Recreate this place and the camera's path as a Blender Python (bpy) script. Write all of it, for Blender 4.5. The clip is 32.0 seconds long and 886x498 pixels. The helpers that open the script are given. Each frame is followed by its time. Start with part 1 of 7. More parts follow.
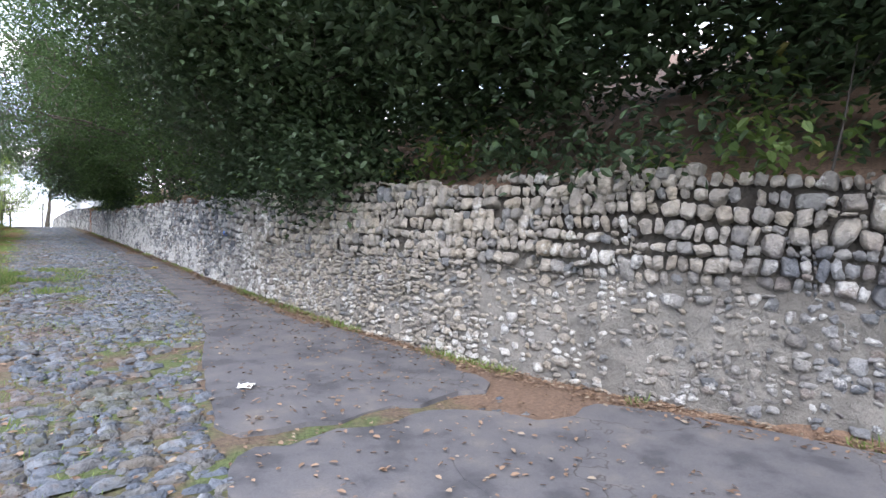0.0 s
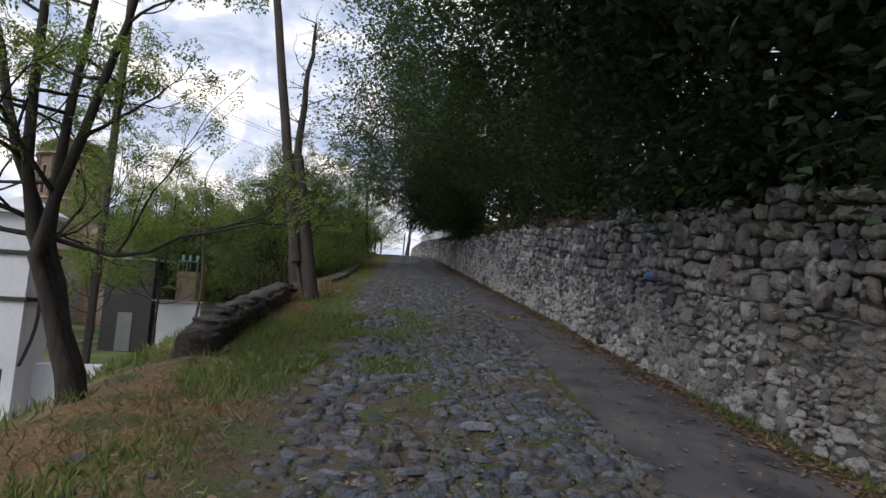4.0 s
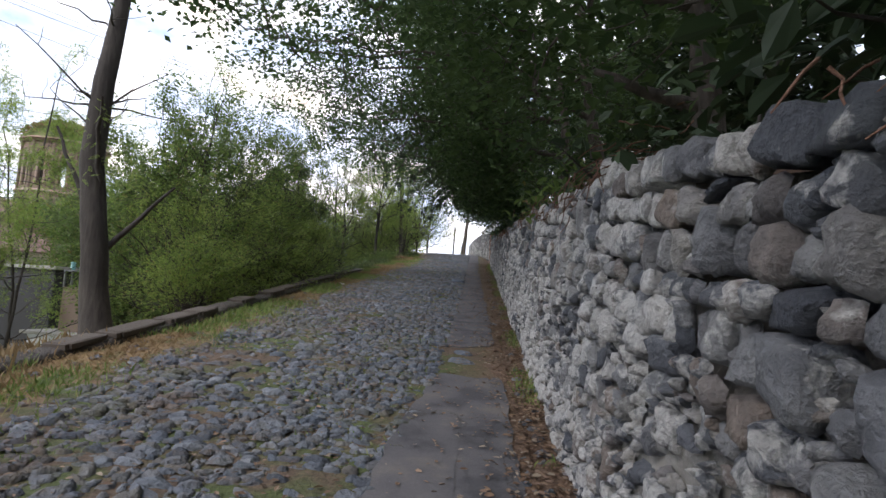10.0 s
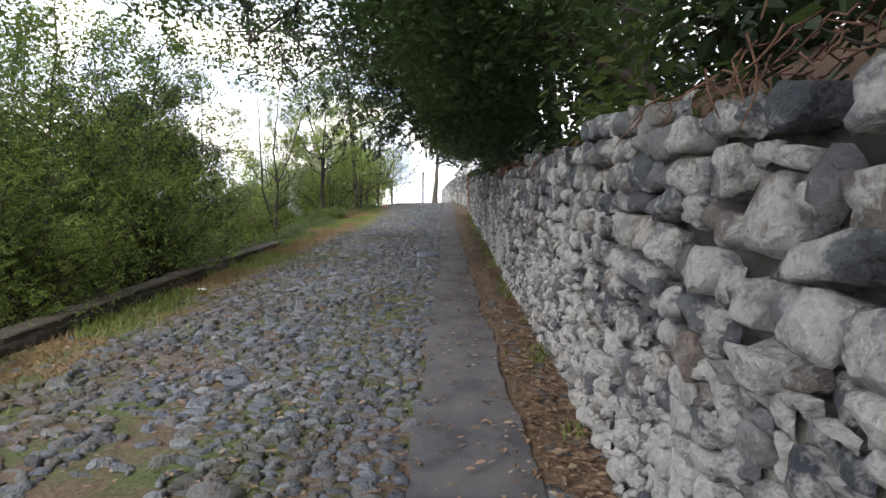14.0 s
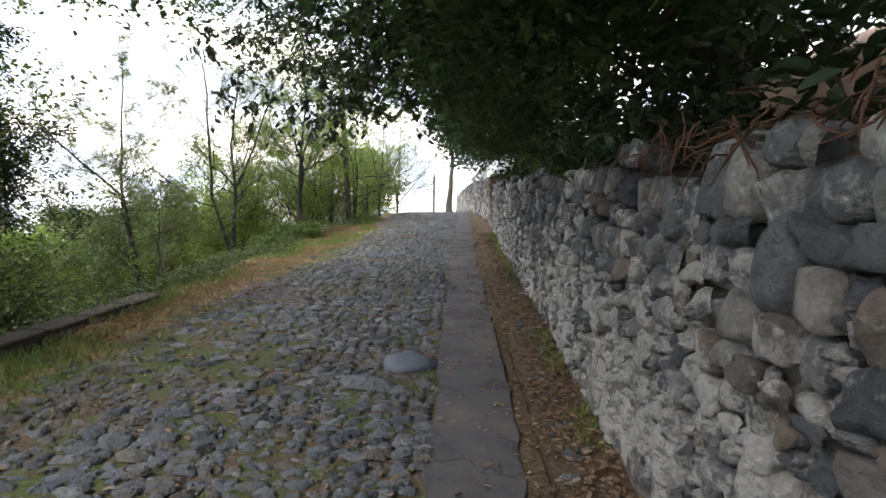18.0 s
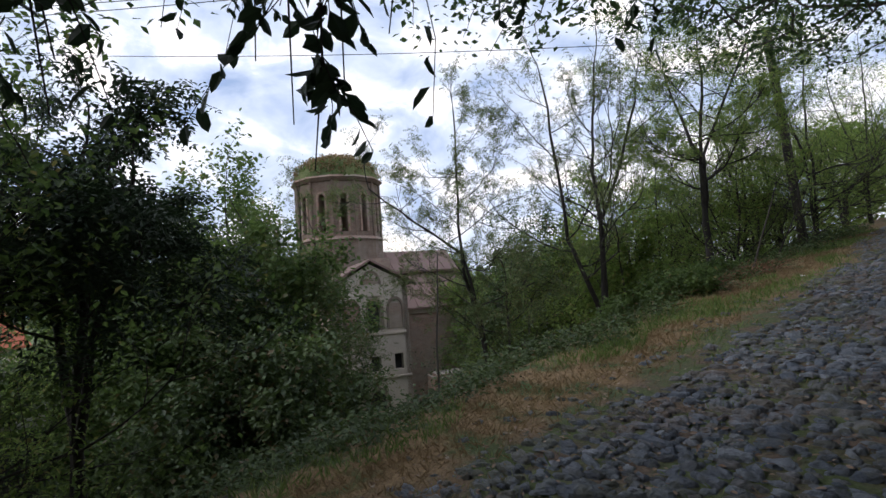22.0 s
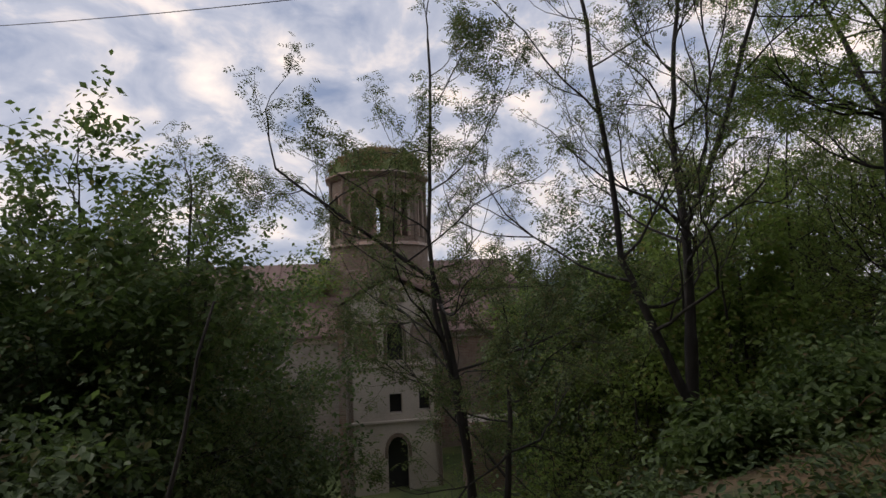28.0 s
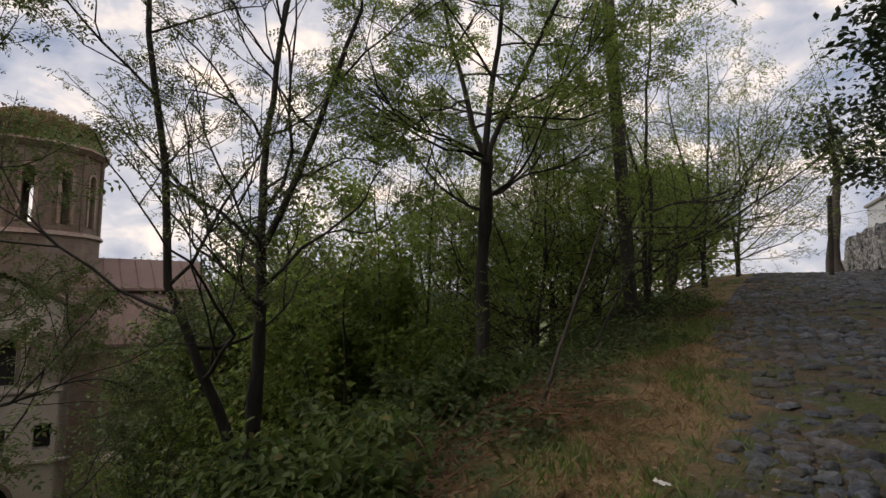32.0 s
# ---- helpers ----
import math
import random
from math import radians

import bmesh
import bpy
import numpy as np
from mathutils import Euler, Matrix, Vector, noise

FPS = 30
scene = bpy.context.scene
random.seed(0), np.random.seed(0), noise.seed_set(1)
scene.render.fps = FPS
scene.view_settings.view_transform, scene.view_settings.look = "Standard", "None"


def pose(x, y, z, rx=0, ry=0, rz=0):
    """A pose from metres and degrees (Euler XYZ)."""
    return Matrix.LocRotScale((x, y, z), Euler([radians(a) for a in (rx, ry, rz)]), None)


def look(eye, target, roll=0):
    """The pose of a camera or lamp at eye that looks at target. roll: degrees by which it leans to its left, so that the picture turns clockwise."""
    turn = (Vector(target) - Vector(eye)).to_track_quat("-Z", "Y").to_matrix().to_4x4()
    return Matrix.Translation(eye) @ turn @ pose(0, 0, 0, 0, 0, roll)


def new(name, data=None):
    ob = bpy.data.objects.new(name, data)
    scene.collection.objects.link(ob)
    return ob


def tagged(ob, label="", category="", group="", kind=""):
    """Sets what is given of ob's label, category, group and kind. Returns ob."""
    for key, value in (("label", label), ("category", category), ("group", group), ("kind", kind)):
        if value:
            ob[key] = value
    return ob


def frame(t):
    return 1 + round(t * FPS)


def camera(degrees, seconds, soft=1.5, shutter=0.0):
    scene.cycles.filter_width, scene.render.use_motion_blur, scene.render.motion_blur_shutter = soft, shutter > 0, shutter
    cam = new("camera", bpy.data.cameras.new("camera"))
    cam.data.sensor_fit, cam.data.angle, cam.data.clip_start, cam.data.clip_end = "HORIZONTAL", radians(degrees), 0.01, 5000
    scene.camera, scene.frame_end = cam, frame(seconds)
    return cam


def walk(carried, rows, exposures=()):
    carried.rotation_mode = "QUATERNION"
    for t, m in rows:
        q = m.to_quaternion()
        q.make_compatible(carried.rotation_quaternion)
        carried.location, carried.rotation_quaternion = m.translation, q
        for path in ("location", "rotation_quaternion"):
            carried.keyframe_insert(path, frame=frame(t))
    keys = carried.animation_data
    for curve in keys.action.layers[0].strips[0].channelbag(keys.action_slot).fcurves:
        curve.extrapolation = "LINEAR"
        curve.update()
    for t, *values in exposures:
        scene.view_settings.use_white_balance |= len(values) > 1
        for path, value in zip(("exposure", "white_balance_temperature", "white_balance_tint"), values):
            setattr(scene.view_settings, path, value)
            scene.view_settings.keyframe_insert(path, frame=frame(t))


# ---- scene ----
cam = camera(78.6, 32.0)
PATH = [
    (0, (0.5, 1.0, 1.6), (1.697, 2.6, 1.712), -2.0),
    (0.5, (0.33, 1.75, 1.69), (1.049, 3.608, 1.85), -1.6),
    (1, (0.72, 2.7, 1.84), (1.055, 4.668, 1.962), -1.6),
    (1.5, (0.93, 3.45, 1.935), (0.974, 5.446, 2.06), -1.0),
    (2, (0.94, 4.16, 2.05), (0.953, 6.157, 2.158), -1.6),
    (2.5, (0.91, 4.88, 2.105), (0.93, 6.869, 2.3), -0.2),
    (3, (0.78, 5.62, 2.21), (0.84, 7.605, 2.438), 1.0),
    (3.5, (0.73, 6.37, 2.21), (0.856, 8.354, 2.43), 2.9),
    (5.5, (1.548, 9.403, 2.525), (1.726, 11.377, 2.788), 2.7),
    (6, (1.719, 10.309, 2.638), (1.913, 12.288, 2.853), 2.7),
    (6.5, (1.942, 11.247, 2.765), (2.15, 13.229, 2.924), 2.6),
    (7, (2.088, 12.135, 2.859), (2.298, 14.12, 2.983), 2.8),
    (7.5, (2.3, 13.018, 3.032), (2.505, 15.003, 3.163), 2.9),
    (8, (2.522, 13.822, 3.136), (2.709, 15.807, 3.293), 2.8),
    (8.5, (2.781, 14.683, 3.269), (2.901, 16.673, 3.426), 2.5),
    (9, (2.951, 15.537, 3.418), (2.996, 17.527, 3.611), 3.7),
    (9.5, (3.047, 16.475, 3.548), (3.001, 18.462, 3.774), 4.8),
    (10, (3.124, 17.447, 3.663), (2.979, 19.432, 3.857), 3.6),
    (10.5, (3.162, 18.401, 3.822), (2.994, 20.391, 3.931), 2.9),
    (11, (3.164, 19.201, 3.961), (2.974, 21.192, 3.993), 1.9),
    (11.5, (3.035, 20.029, 4.064), (2.859, 22.021, 4.087), 1.5),
    (12, (2.965, 20.94, 4.17), (2.823, 22.935, 4.187), 0.9),
    (12.5, (2.859, 21.819, 4.292), (2.754, 23.816, 4.325), 0.0),
    (13, (2.884, 22.67, 4.402), (2.818, 24.669, 4.43), -0.6),
    (13.5, (2.895, 23.499, 4.514), (2.842, 25.498, 4.521), -0.7),
    (14, (2.93, 24.413, 4.521), (2.885, 26.412, 4.515), -0.7),
    (14.5, (2.891, 25.313, 4.633), (2.842, 27.312, 4.648), -0.3),
    (15, (2.884, 26.13, 4.769), (2.831, 28.129, 4.825), -0.2),
    (15.5, (2.821, 26.921, 4.846), (2.749, 28.913, 5.004), 0.4),
    (17.5, (2.918, 29.802, 5.191), (2.8, 31.798, 5.243), -0.9),
    (18, (2.889, 30.692, 5.274), (2.785, 32.689, 5.288), -0.2),
    (18.5, (2.882, 31.534, 5.336), (2.784, 33.532, 5.316), 0.1),
    (19, (2.906, 32.402, 5.421), (2.78, 34.398, 5.42), -0.7),
    (19.5, (2.881, 33.173, 5.518), (2.706, 35.165, 5.54), -1.2),
    (20, (2.831, 33.956, 5.6), (2.61, 35.944, 5.629), -0.7),
    (20.5, (2.812, 34.709, 5.675), (2.485, 36.681, 5.622), -1.9),
    (21, (2.791, 35.494, 5.784), (2.233, 37.414, 5.73), -2.3),
    (21.5, (2.709, 36.15, 5.962), (1.623, 37.829, 6.024), -2.9),
    (22, (2.6, 36.857, 6.141), (1.072, 38.14, 6.282), -4.0),
    (22.5, (2.574, 37.43, 6.202), (0.922, 38.546, 6.367), -3.2),
    (23, (2.397, 37.963, 6.273), (0.715, 39.033, 6.441), -1.2),
    (23.5, (2.157, 38.511, 6.327), (0.449, 39.527, 6.55), -1.7),
    (24, (1.752, 38.972, 6.378), (0.028, 39.955, 6.628), -2.9),
    (24.5, (1.209, 39.475, 6.408), (-0.539, 40.413, 6.66), -3.3),
    (26.5, (-0.005, 39.724, 6.558), (-1.744, 40.691, 6.754), -2.8),
    (27, (-0.134, 40.481, 6.594), (-1.879, 41.436, 6.79), -2.4),
    (27.5, (-0.23, 41.089, 6.66), (-1.958, 42.079, 6.843), -2.2),
    (28, (-0.355, 41.737, 6.662), (-2.072, 42.747, 6.835), -2.3),
    (28.5, (-0.374, 42.527, 6.769), (-2.1, 43.53, 6.889), -2.8),
    (29, (-0.212, 43.056, 6.751), (-1.944, 44.05, 6.855), -1.8),
    (29.5, (-0.116, 43.64, 6.827), (-1.854, 44.627, 6.891), -1.1),
    (30, (0.074, 43.909, 6.956), (-1.641, 44.939, 6.953), -0.8),
    (30.5, (0.137, 44.037, 7.039), (-1.545, 45.118, 7.001), 0.1),
    (31, (0.157, 44.007, 7.073), (-1.517, 45.101, 7.085), -1.2),
    (31.5, (0.2, 44.12, 7.0), (-1.375, 45.346, 7.124), -1.8),
    (32, (0.1, 44.28, 6.95), (-1.004, 45.936, 7.13), 0.5),
]
# Exposure of the clip's camera: it darkens where it turns to the open sky.
EXPOSURES = [(0, 2.15, 6100, 10), (1, 0.95, 6200, 9), (2, 0.12, 6400, 9), (3, 0.2, 6400, 9), (6, 0.55, 6400, 9), (8, 1.2, 6300, 9), (11, 1.12, 6500, 10), (13, 1.38, 6700, 9), (14, 1.85, 6700, 8), (15, 1.6, 6700, 8), (18, 1.75, 6800, 7), (20, 1.9, 6800, 7), (21, 1.25, 6700, 7), (22.5, 0.0, 5900, 9), (24, -0.5, 6100, 12), (26.5, -0.5, 6300, 13), (28, -0.3, 6600, 12), (29, -0.05, 6900, 12), (31, 0.25, 7000, 10), (32, -0.05, 7300, 12)]
CLOUD, SUN = 1.3, 0.9

walk(cam, [(t, look(eye, target, roll)) for t, eye, target, roll in PATH], EXPOSURES)

# ---------------------------------------------------------------- world, sun
world = bpy.data.worlds.new("world")
scene.world = world
world.use_nodes = True
nt = world.node_tree
nt.nodes.clear()
w_out = nt.nodes.new("ShaderNodeOutputWorld")
w_bg = nt.nodes.new("ShaderNodeBackground")
w_sky = nt.nodes.new("ShaderNodeTexSky")
w_sky.sky_type, w_sky.sun_disc = "NISHITA", False
w_sky.sun_elevation, w_sky.sun_rotation = radians(38), radians(-142)
w_tc = nt.nodes.new("ShaderNodeTexCoord")
w_map = nt.nodes.new("ShaderNodeMapping")
w_map.inputs["Scale"].default_value = (1.0, 1.0, 1.7)
w_noise = nt.nodes.new("ShaderNodeTexNoise")
w_noise.inputs["Scale"].default_value, w_noise.inputs["Detail"].default_value = 8.0, 6.0
w_noise.inputs["Roughness"].default_value = 0.52
w_ramp = nt.nodes.new("ShaderNodeValToRGB")
w_ramp.color_ramp.elements[0].position, w_ramp.color_ramp.elements[0].color = 0.28, (0.28, 0.35, 0.52, 1)
w_ramp.color_ramp.elements[1].position, w_ramp.color_ramp.elements[1].color = 0.70, (1.25, 1.1, 1.0, 1)
w_mid = w_ramp.color_ramp.elements.new(0.5)
w_mid.color = (0.60, 0.63, 0.74, 1)
w_noise.inputs["Distortion"].default_value = 0.35
w_scale = nt.nodes.new("ShaderNodeVectorMath")
w_scale.operation = "SCALE"
w_scale.inputs["Scale"].default_value = CLOUD
w_skys = nt.nodes.new("ShaderNodeVectorMath")
w_skys.operation = "SCALE"
w_skys.inputs["Scale"].default_value = 0.05
w_mix = nt.nodes.new("ShaderNodeMix")
w_mix.data_type = "RGBA"
w_mix.inputs["Factor"].default_value = 0.85
L = nt.links.new
L(w_tc.outputs["Generated"], w_map.inputs["Vector"])
L(w_map.outputs[0], w_noise.inputs["Vector"])
L(w_noise.outputs["Fac"], w_ramp.inputs["Fac"])
L(w_ramp.outputs["Color"], w_scale.inputs[0])
L(w_sky.outputs[0], w_skys.inputs[0])
L(w_skys.outputs[0], w_mix.inputs["A"])
L(w_scale.outputs[0], w_mix.inputs["B"])
L(w_mix.outputs["Result"], w_bg.inputs["Color"])
L(w_bg.outputs[0], w_out.inputs["Surface"])
sun = new("sun", bpy.data.lights.new("sun", "SUN"))
sun.data.energy, sun.data.angle, sun.data.color = SUN, radians(25), (1.0, 0.94, 0.88)
sun.matrix_world = look((-14, 2, 19), (0, 20, 0))

# ---------------------------------------------------------------- plan
SLOPE = math.tan(radians(7))


def smooth(k):
    k = np.clip(k, 0, 1)
    return k * k * (3 - 2 * k)


def road_z(y):
    """Height of the road along its length: a steady climb that levels out past the crest."""
    y = np.asarray(y, float)
    up = SLOPE * np.minimum(y, 60) + np.where(y > 60, SLOPE * 7 * (1 - np.exp(-(np.maximum(y, 60) - 60) / 7)), 0)
    return np.where(y < -14, SLOPE * (-14) + SLOPE * 6 * (np.exp((np.minimum(y, -14) + 14) / 6) - 1), up)


def bend(y):
    """How far the wall and the terrace swing away from the lane below its foot."""
    return np.interp(y, [-8, 0, 2.3, 3, 4, 5, 6.5, 8, 11], [6.8, 2.6, 1.47, 1.15, 0.8, 0.55, 0.3, 0.15, 0.0])


def yard_z(y):
    return -1.35 + 0.035 * (np.clip(y, -40, 90) - 15)


def height(x, y):
    """The lie of the land: road, terrace above the wall, bank and churchyard below."""
    x, y = np.asarray(x, float), np.asarray(y, float)
    z = road_z(y)
    wide = np.interp(y, [0, 12, 16, 36, 44, 60], [5.0, 4.5, 6.0, 7.0, 9.0, 11.0])
    ledge = np.interp(y, [38, 45], [0.0, 0.05])
    s = smooth(((-1.35 - x) / wide - ledge) / (1 - 4 * ledge))
    left = z * (1 - s) + yard_z(y) * s
    left = np.where(x < -60, left - 0.02 * np.minimum(-60 - x, 120), left)
    away = bend(y)
    x = np.where(x > 3.9 + away, x - away, np.where(x > 2.0, 2.0 + (x - 2.0) * 1.9 / (1.9 + away), x))
    right = z + np.interp(y, [13, 27, 34, 48], [1.93, 1.74, 1.56, 1.5]) * smooth((x - 3.95) / 0.2) + 0.42 * np.clip(x - 4.15, 0, 14) + 0.1 * np.clip(x - 18, 0, 120)
    return np.where(x > 3.9, right, np.where(x < -1.35, left, z))


# ---------------------------------------------------------------- mesh helpers
def mesh_of(name, verts, faces, mats=(), smooth_shade=False):
    """A mesh from an array of corners and one of faces with equally many corners each."""
    verts, faces = np.ascontiguousarray(verts, np.float32), np.ascontiguousarray(faces, np.int32)
    me = bpy.data.meshes.new(name)
    me.vertices.add(len(verts))
    me.vertices.foreach_set("co", verts.ravel())
    n, k = faces.shape
    me.loops.add(n * k)
    me.loops.foreach_set("vertex_index", faces.ravel())
    me.polygons.add(n)
    me.polygons.foreach_set("loop_start", np.arange(0, n * k, k, dtype=np.int32))
    me.polygons.foreach_set("use_smooth", np.full(n, smooth_shade))
    me.update(calc_edges=True)
    for m in mats:
        me.materials.append(m)
    return me


def part(name, bm, material, parent, label="", smooth_shade=False):
    """One mesh object under a thing or a part, from a bmesh or a mesh."""
    if isinstance(bm, bmesh.types.BMesh):
        me = bpy.data.meshes.new(name)
        bmesh.ops.recalc_face_normals(bm, faces=bm.faces)
        for f in bm.faces:
            f.smooth = smooth_shade
        bm.to_mesh(me)
        bm.free()
    else:
        me = bm
    if material and not me.materials:
        me.materials.append(material)
    ob = new(name, me)
    ob.parent = parent
    if label:
        tagged(ob, label)
    return ob


def thing(name, m, label, category, group="", kind=""):
    ob = new(name)
    ob.matrix_world = m
    return tagged(ob, label, category, group, kind)


def box_bm(*boxes, bevel=0.0):
    """Boxes (x0, x1, y0, y1, z0, z1) in one bmesh."""
    bm = bmesh.new()
    for x0, x1, y0, y1, z0, z1 in boxes:
        r = bmesh.ops.create_cube(bm, size=1)
        for v in r["verts"]:
            v.co = ((x0 + x1) / 2 + v.co.x * (x1 - x0), (y0 + y1) / 2 + v.co.y * (y1 - y0), (z0 + z1) / 2 + v.co.z * (z1 - z0))
    if bevel:
        bmesh.ops.bevel(bm, geom=bm.edges[:], offset=bevel, segments=2, affect="EDGES")
    return bm


def tube_np(points, radii, sides=7):
    """Corners and faces (quads) of a round tapered limb along a line of points."""
    p, r = np.asarray(points, float), np.asarray(radii, float)
    t = np.gradient(p, axis=0)
    t /= np.linalg.norm(t, axis=1)[:, None] + 1e-9
    ref = np.array([1.0, 0.0, 0.0]) if abs(t[0, 0]) < 0.8 else np.array([0.0, 1.0, 0.0])
    u = np.cross(t, ref)
    u /= np.linalg.norm(u, axis=1)[:, None] + 1e-9
    w = np.cross(t, u)
    a = np.linspace(0, 2 * np.pi, sides, endpoint=False)
    ring = p[:, None] + r[:, None, None] * (np.cos(a)[None, :, None] * u[:, None] + np.sin(a)[None, :, None] * w[:, None])
    n = len(p)
    i, j = np.meshgrid(np.arange(n - 1), np.arange(sides), indexing="ij")
    k = (j + 1) % sides
    f = np.stack([i * sides + j, i * sides + k, (i + 1) * sides + k, (i + 1) * sides + j], -1).reshape(-1, 4)
    return ring.reshape(-1, 3), f


def joined(pieces):
    verts, faces, at = [], [], 0
    for v, f in pieces:
        verts.append(v)
        faces.append(f + at)
        at += len(v)
    return np.concatenate(verts), np.concatenate(faces)


def wander(a, b, n, rng, amount):
    """A line from a to b that strays a little."""
    a, b = np.asarray(a, float), np.asarray(b, float)
    k = np.linspace(0, 1, n)[:, None]
    off = np.cumsum(rng.normal(0, 1, (n, 3)), 0)
    off -= off[0] + (off[-1] - off[0]) * k
    return a + (b - a) * k + off * amount * np.linalg.norm(b - a) / n


def stamped(template_v, template_f, pos, ahead, up, size):
    """Many copies of a small template as one soup of faces: x runs along ahead, z along up."""
    ahead = ahead / (np.linalg.norm(ahead, axis=1)[:, None] + 1e-9)
    side = np.cross(up, ahead)
    side /= np.linalg.norm(side, axis=1)[:, None] + 1e-9
    top = np.cross(ahead, side)
    v = template_v[None] * size[:, None, None]
    out = pos[:, None] + v[..., 0:1] * ahead[:, None] + v[..., 1:2] * side[:, None] + v[..., 2:3] * top[:, None]
    f = template_f[None] + (np.arange(len(pos)) * len(template_v))[:, None, None]
    return out.reshape(-1, 3), f.reshape(-1, template_f.shape[1])


# A broad leaf folded along its rib, and a feathered one of many leaflets.
OVAL_V = np.array([[0, 0, 0], [0.35, 0.26, 0.07], [0.75, 0.2, 0.05], [1, 0, -0.05], [0.75, -0.2, 0.05], [0.35, -0.26, 0.07]])
OVAL_F = np.array([[0, 1, 2, 3], [0, 3, 4, 5]])
RHOMB_V = np.array([[0, 0, 0], [0.45, 0.3, 0.06], [1, 0, -0.04], [0.45, -0.3, 0.06]])
RHOMB_F = np.array([[0, 1, 2, 3]])


def feather(pairs=6):
    v, f = [], []
    for n in range(pairs):
        x = 0.16 + 0.8 * n / pairs
        ln = 0.2 * (1 - 0.25 * abs(n / pairs - 0.4))
        for s in (-1, 1):
            b = len(v)
            d = -0.14 * x * x
            v += [[x, 0, d], [x + 0.05, s * ln * 0.5, d + 0.035], [x + 0.03, s * ln, d - 0.03], [x - 0.045, s * ln * 0.5, d + 0.03]]
            f += [[b, b + 1, b + 2, b + 3]]
    b = len(v)
    v += [[0.92, 0, -0.12], [0.99, 0.05, -0.12], [1.12, 0, -0.17], [0.99, -0.05, -0.12]]
    f += [[b, b + 1, b + 2, b + 3]]
    b = len(v)
    v += [[0, -0.006, 0], [0, 0.006, 0], [0.95, 0.004, -0.125], [0.95, -0.004, -0.125]]
    f += [[b, b + 1, b + 2, b + 3]]
    return np.array(v), np.array(f)


FEATHER_V, FEATHER_F = feather()


def sprig(pairs):
    """A lighter pinnate leaf: a few pairs of leaflets and one at the tip."""
    v, f = [], []
    for n in range(pairs):
        x, d = 0.2 + 0.62 * n / (pairs - 1), -0.12 * (n / pairs) ** 2
        for s in (-1, 1):
            b = len(v)
            v += [[x, 0, d], [x + 0.13, s * 0.13, d + 0.04], [x + 0.14, s * 0.31, d - 0.04], [x - 0.01, s * 0.17, d + 0.02]]
            f += [[b, b + 1, b + 2, b + 3]]
    b = len(v)
    v += [[0.85, 0, -0.1], [0.98, 0.08, -0.1], [1.14, 0, -0.16], [0.98, -0.08, -0.1]]
    f += [[b, b + 1, b + 2, b + 3]]
    return np.array(v), np.array(f)


SPRIG_V, SPRIG_F = sprig(2)
PINNATE_V, PINNATE_F = sprig(3)


# ---------------------------------------------------------------- materials
def shader(name):
    m = bpy.data.materials.new(name)
    m.use_nodes = True
    return m, m.node_tree, m.node_tree.nodes["Principled BSDF"]


def node(tree, kind, **values):
    n = tree.nodes.new(kind)
    for k, v in values.items():
        n.inputs[k.replace("_", " ")].default_value = v
    return n


def ramp(tree, source, stops):
    r = tree.nodes.new("ShaderNodeValToRGB")
    while len(r.color_ramp.elements) < len(stops):
        r.color_ramp.elements.new(0.5)
    for e, (p, c) in zip(r.color_ramp.elements, stops):
        e.position, e.color = p, (*c, 1) if len(c) == 3 else c
    tree.links.new(source, r.inputs["Fac"])
    return r.outputs["Color"]


def mixed(tree, factor, a, b, how="MIX"):
    n = tree.nodes.new("ShaderNodeMix")
    n.data_type, n.blend_type = "RGBA", how
    for sock, val in (("Factor", factor), ("A", a), ("B", b)):
        if isinstance(val, (int, float)):
            n.inputs[sock].default_value = val
        elif isinstance(val, tuple):
            n.inputs[sock].default_value = (*val, 1)
        else:
            tree.links.new(val, n.inputs[sock])
    return n.outputs["Result"]


def maths(tree, how, a, b=0.0, clamp=False):
    n = tree.nodes.new("ShaderNodeMath")
    n.operation, n.use_clamp = how, clamp
    for i, val in enumerate((a, b)):
        if isinstance(val, (int, float)):
            n.inputs[i].default_value = val
        else:
            tree.links.new(val, n.inputs[i])
    return n.outputs[0]


def noise_at(tree, scale, detail=4.0, rough=0.55, stretch=None):
    g = tree.nodes.new("ShaderNodeNewGeometry")
    src = g.outputs["Position"]
    if stretch:
        mp = tree.nodes.new("ShaderNodeMapping")
        mp.inputs["Scale"].default_value = stretch
        tree.links.new(src, mp.inputs["Vector"])
        src = mp.outputs[0]
    n = node(tree, "ShaderNodeTexNoise", Scale=scale, Detail=detail, Roughness=rough)
    tree.links.new(src, n.inputs["Vector"])
    return n.outputs["Fac"]


def chance(tree):
    """A number of its own for each piece, whether it is an object or an island of a joined mesh."""
    g = tree.nodes.new("ShaderNodeNewGeometry")
    o = tree.nodes.new("ShaderNodeObjectInfo")
    return maths(tree, "FRACT", maths(tree, "ADD", g.outputs["Random Per Island"], o.outputs["Random"]))


def bumped(tree, bsdf, source, strength, distance):
    b = node(tree, "ShaderNodeBump", Strength=strength, Distance=distance)
    tree.links.new(source, b.inputs["Height"])
    tree.links.new(b.outputs[0], bsdf.inputs["Normal"])


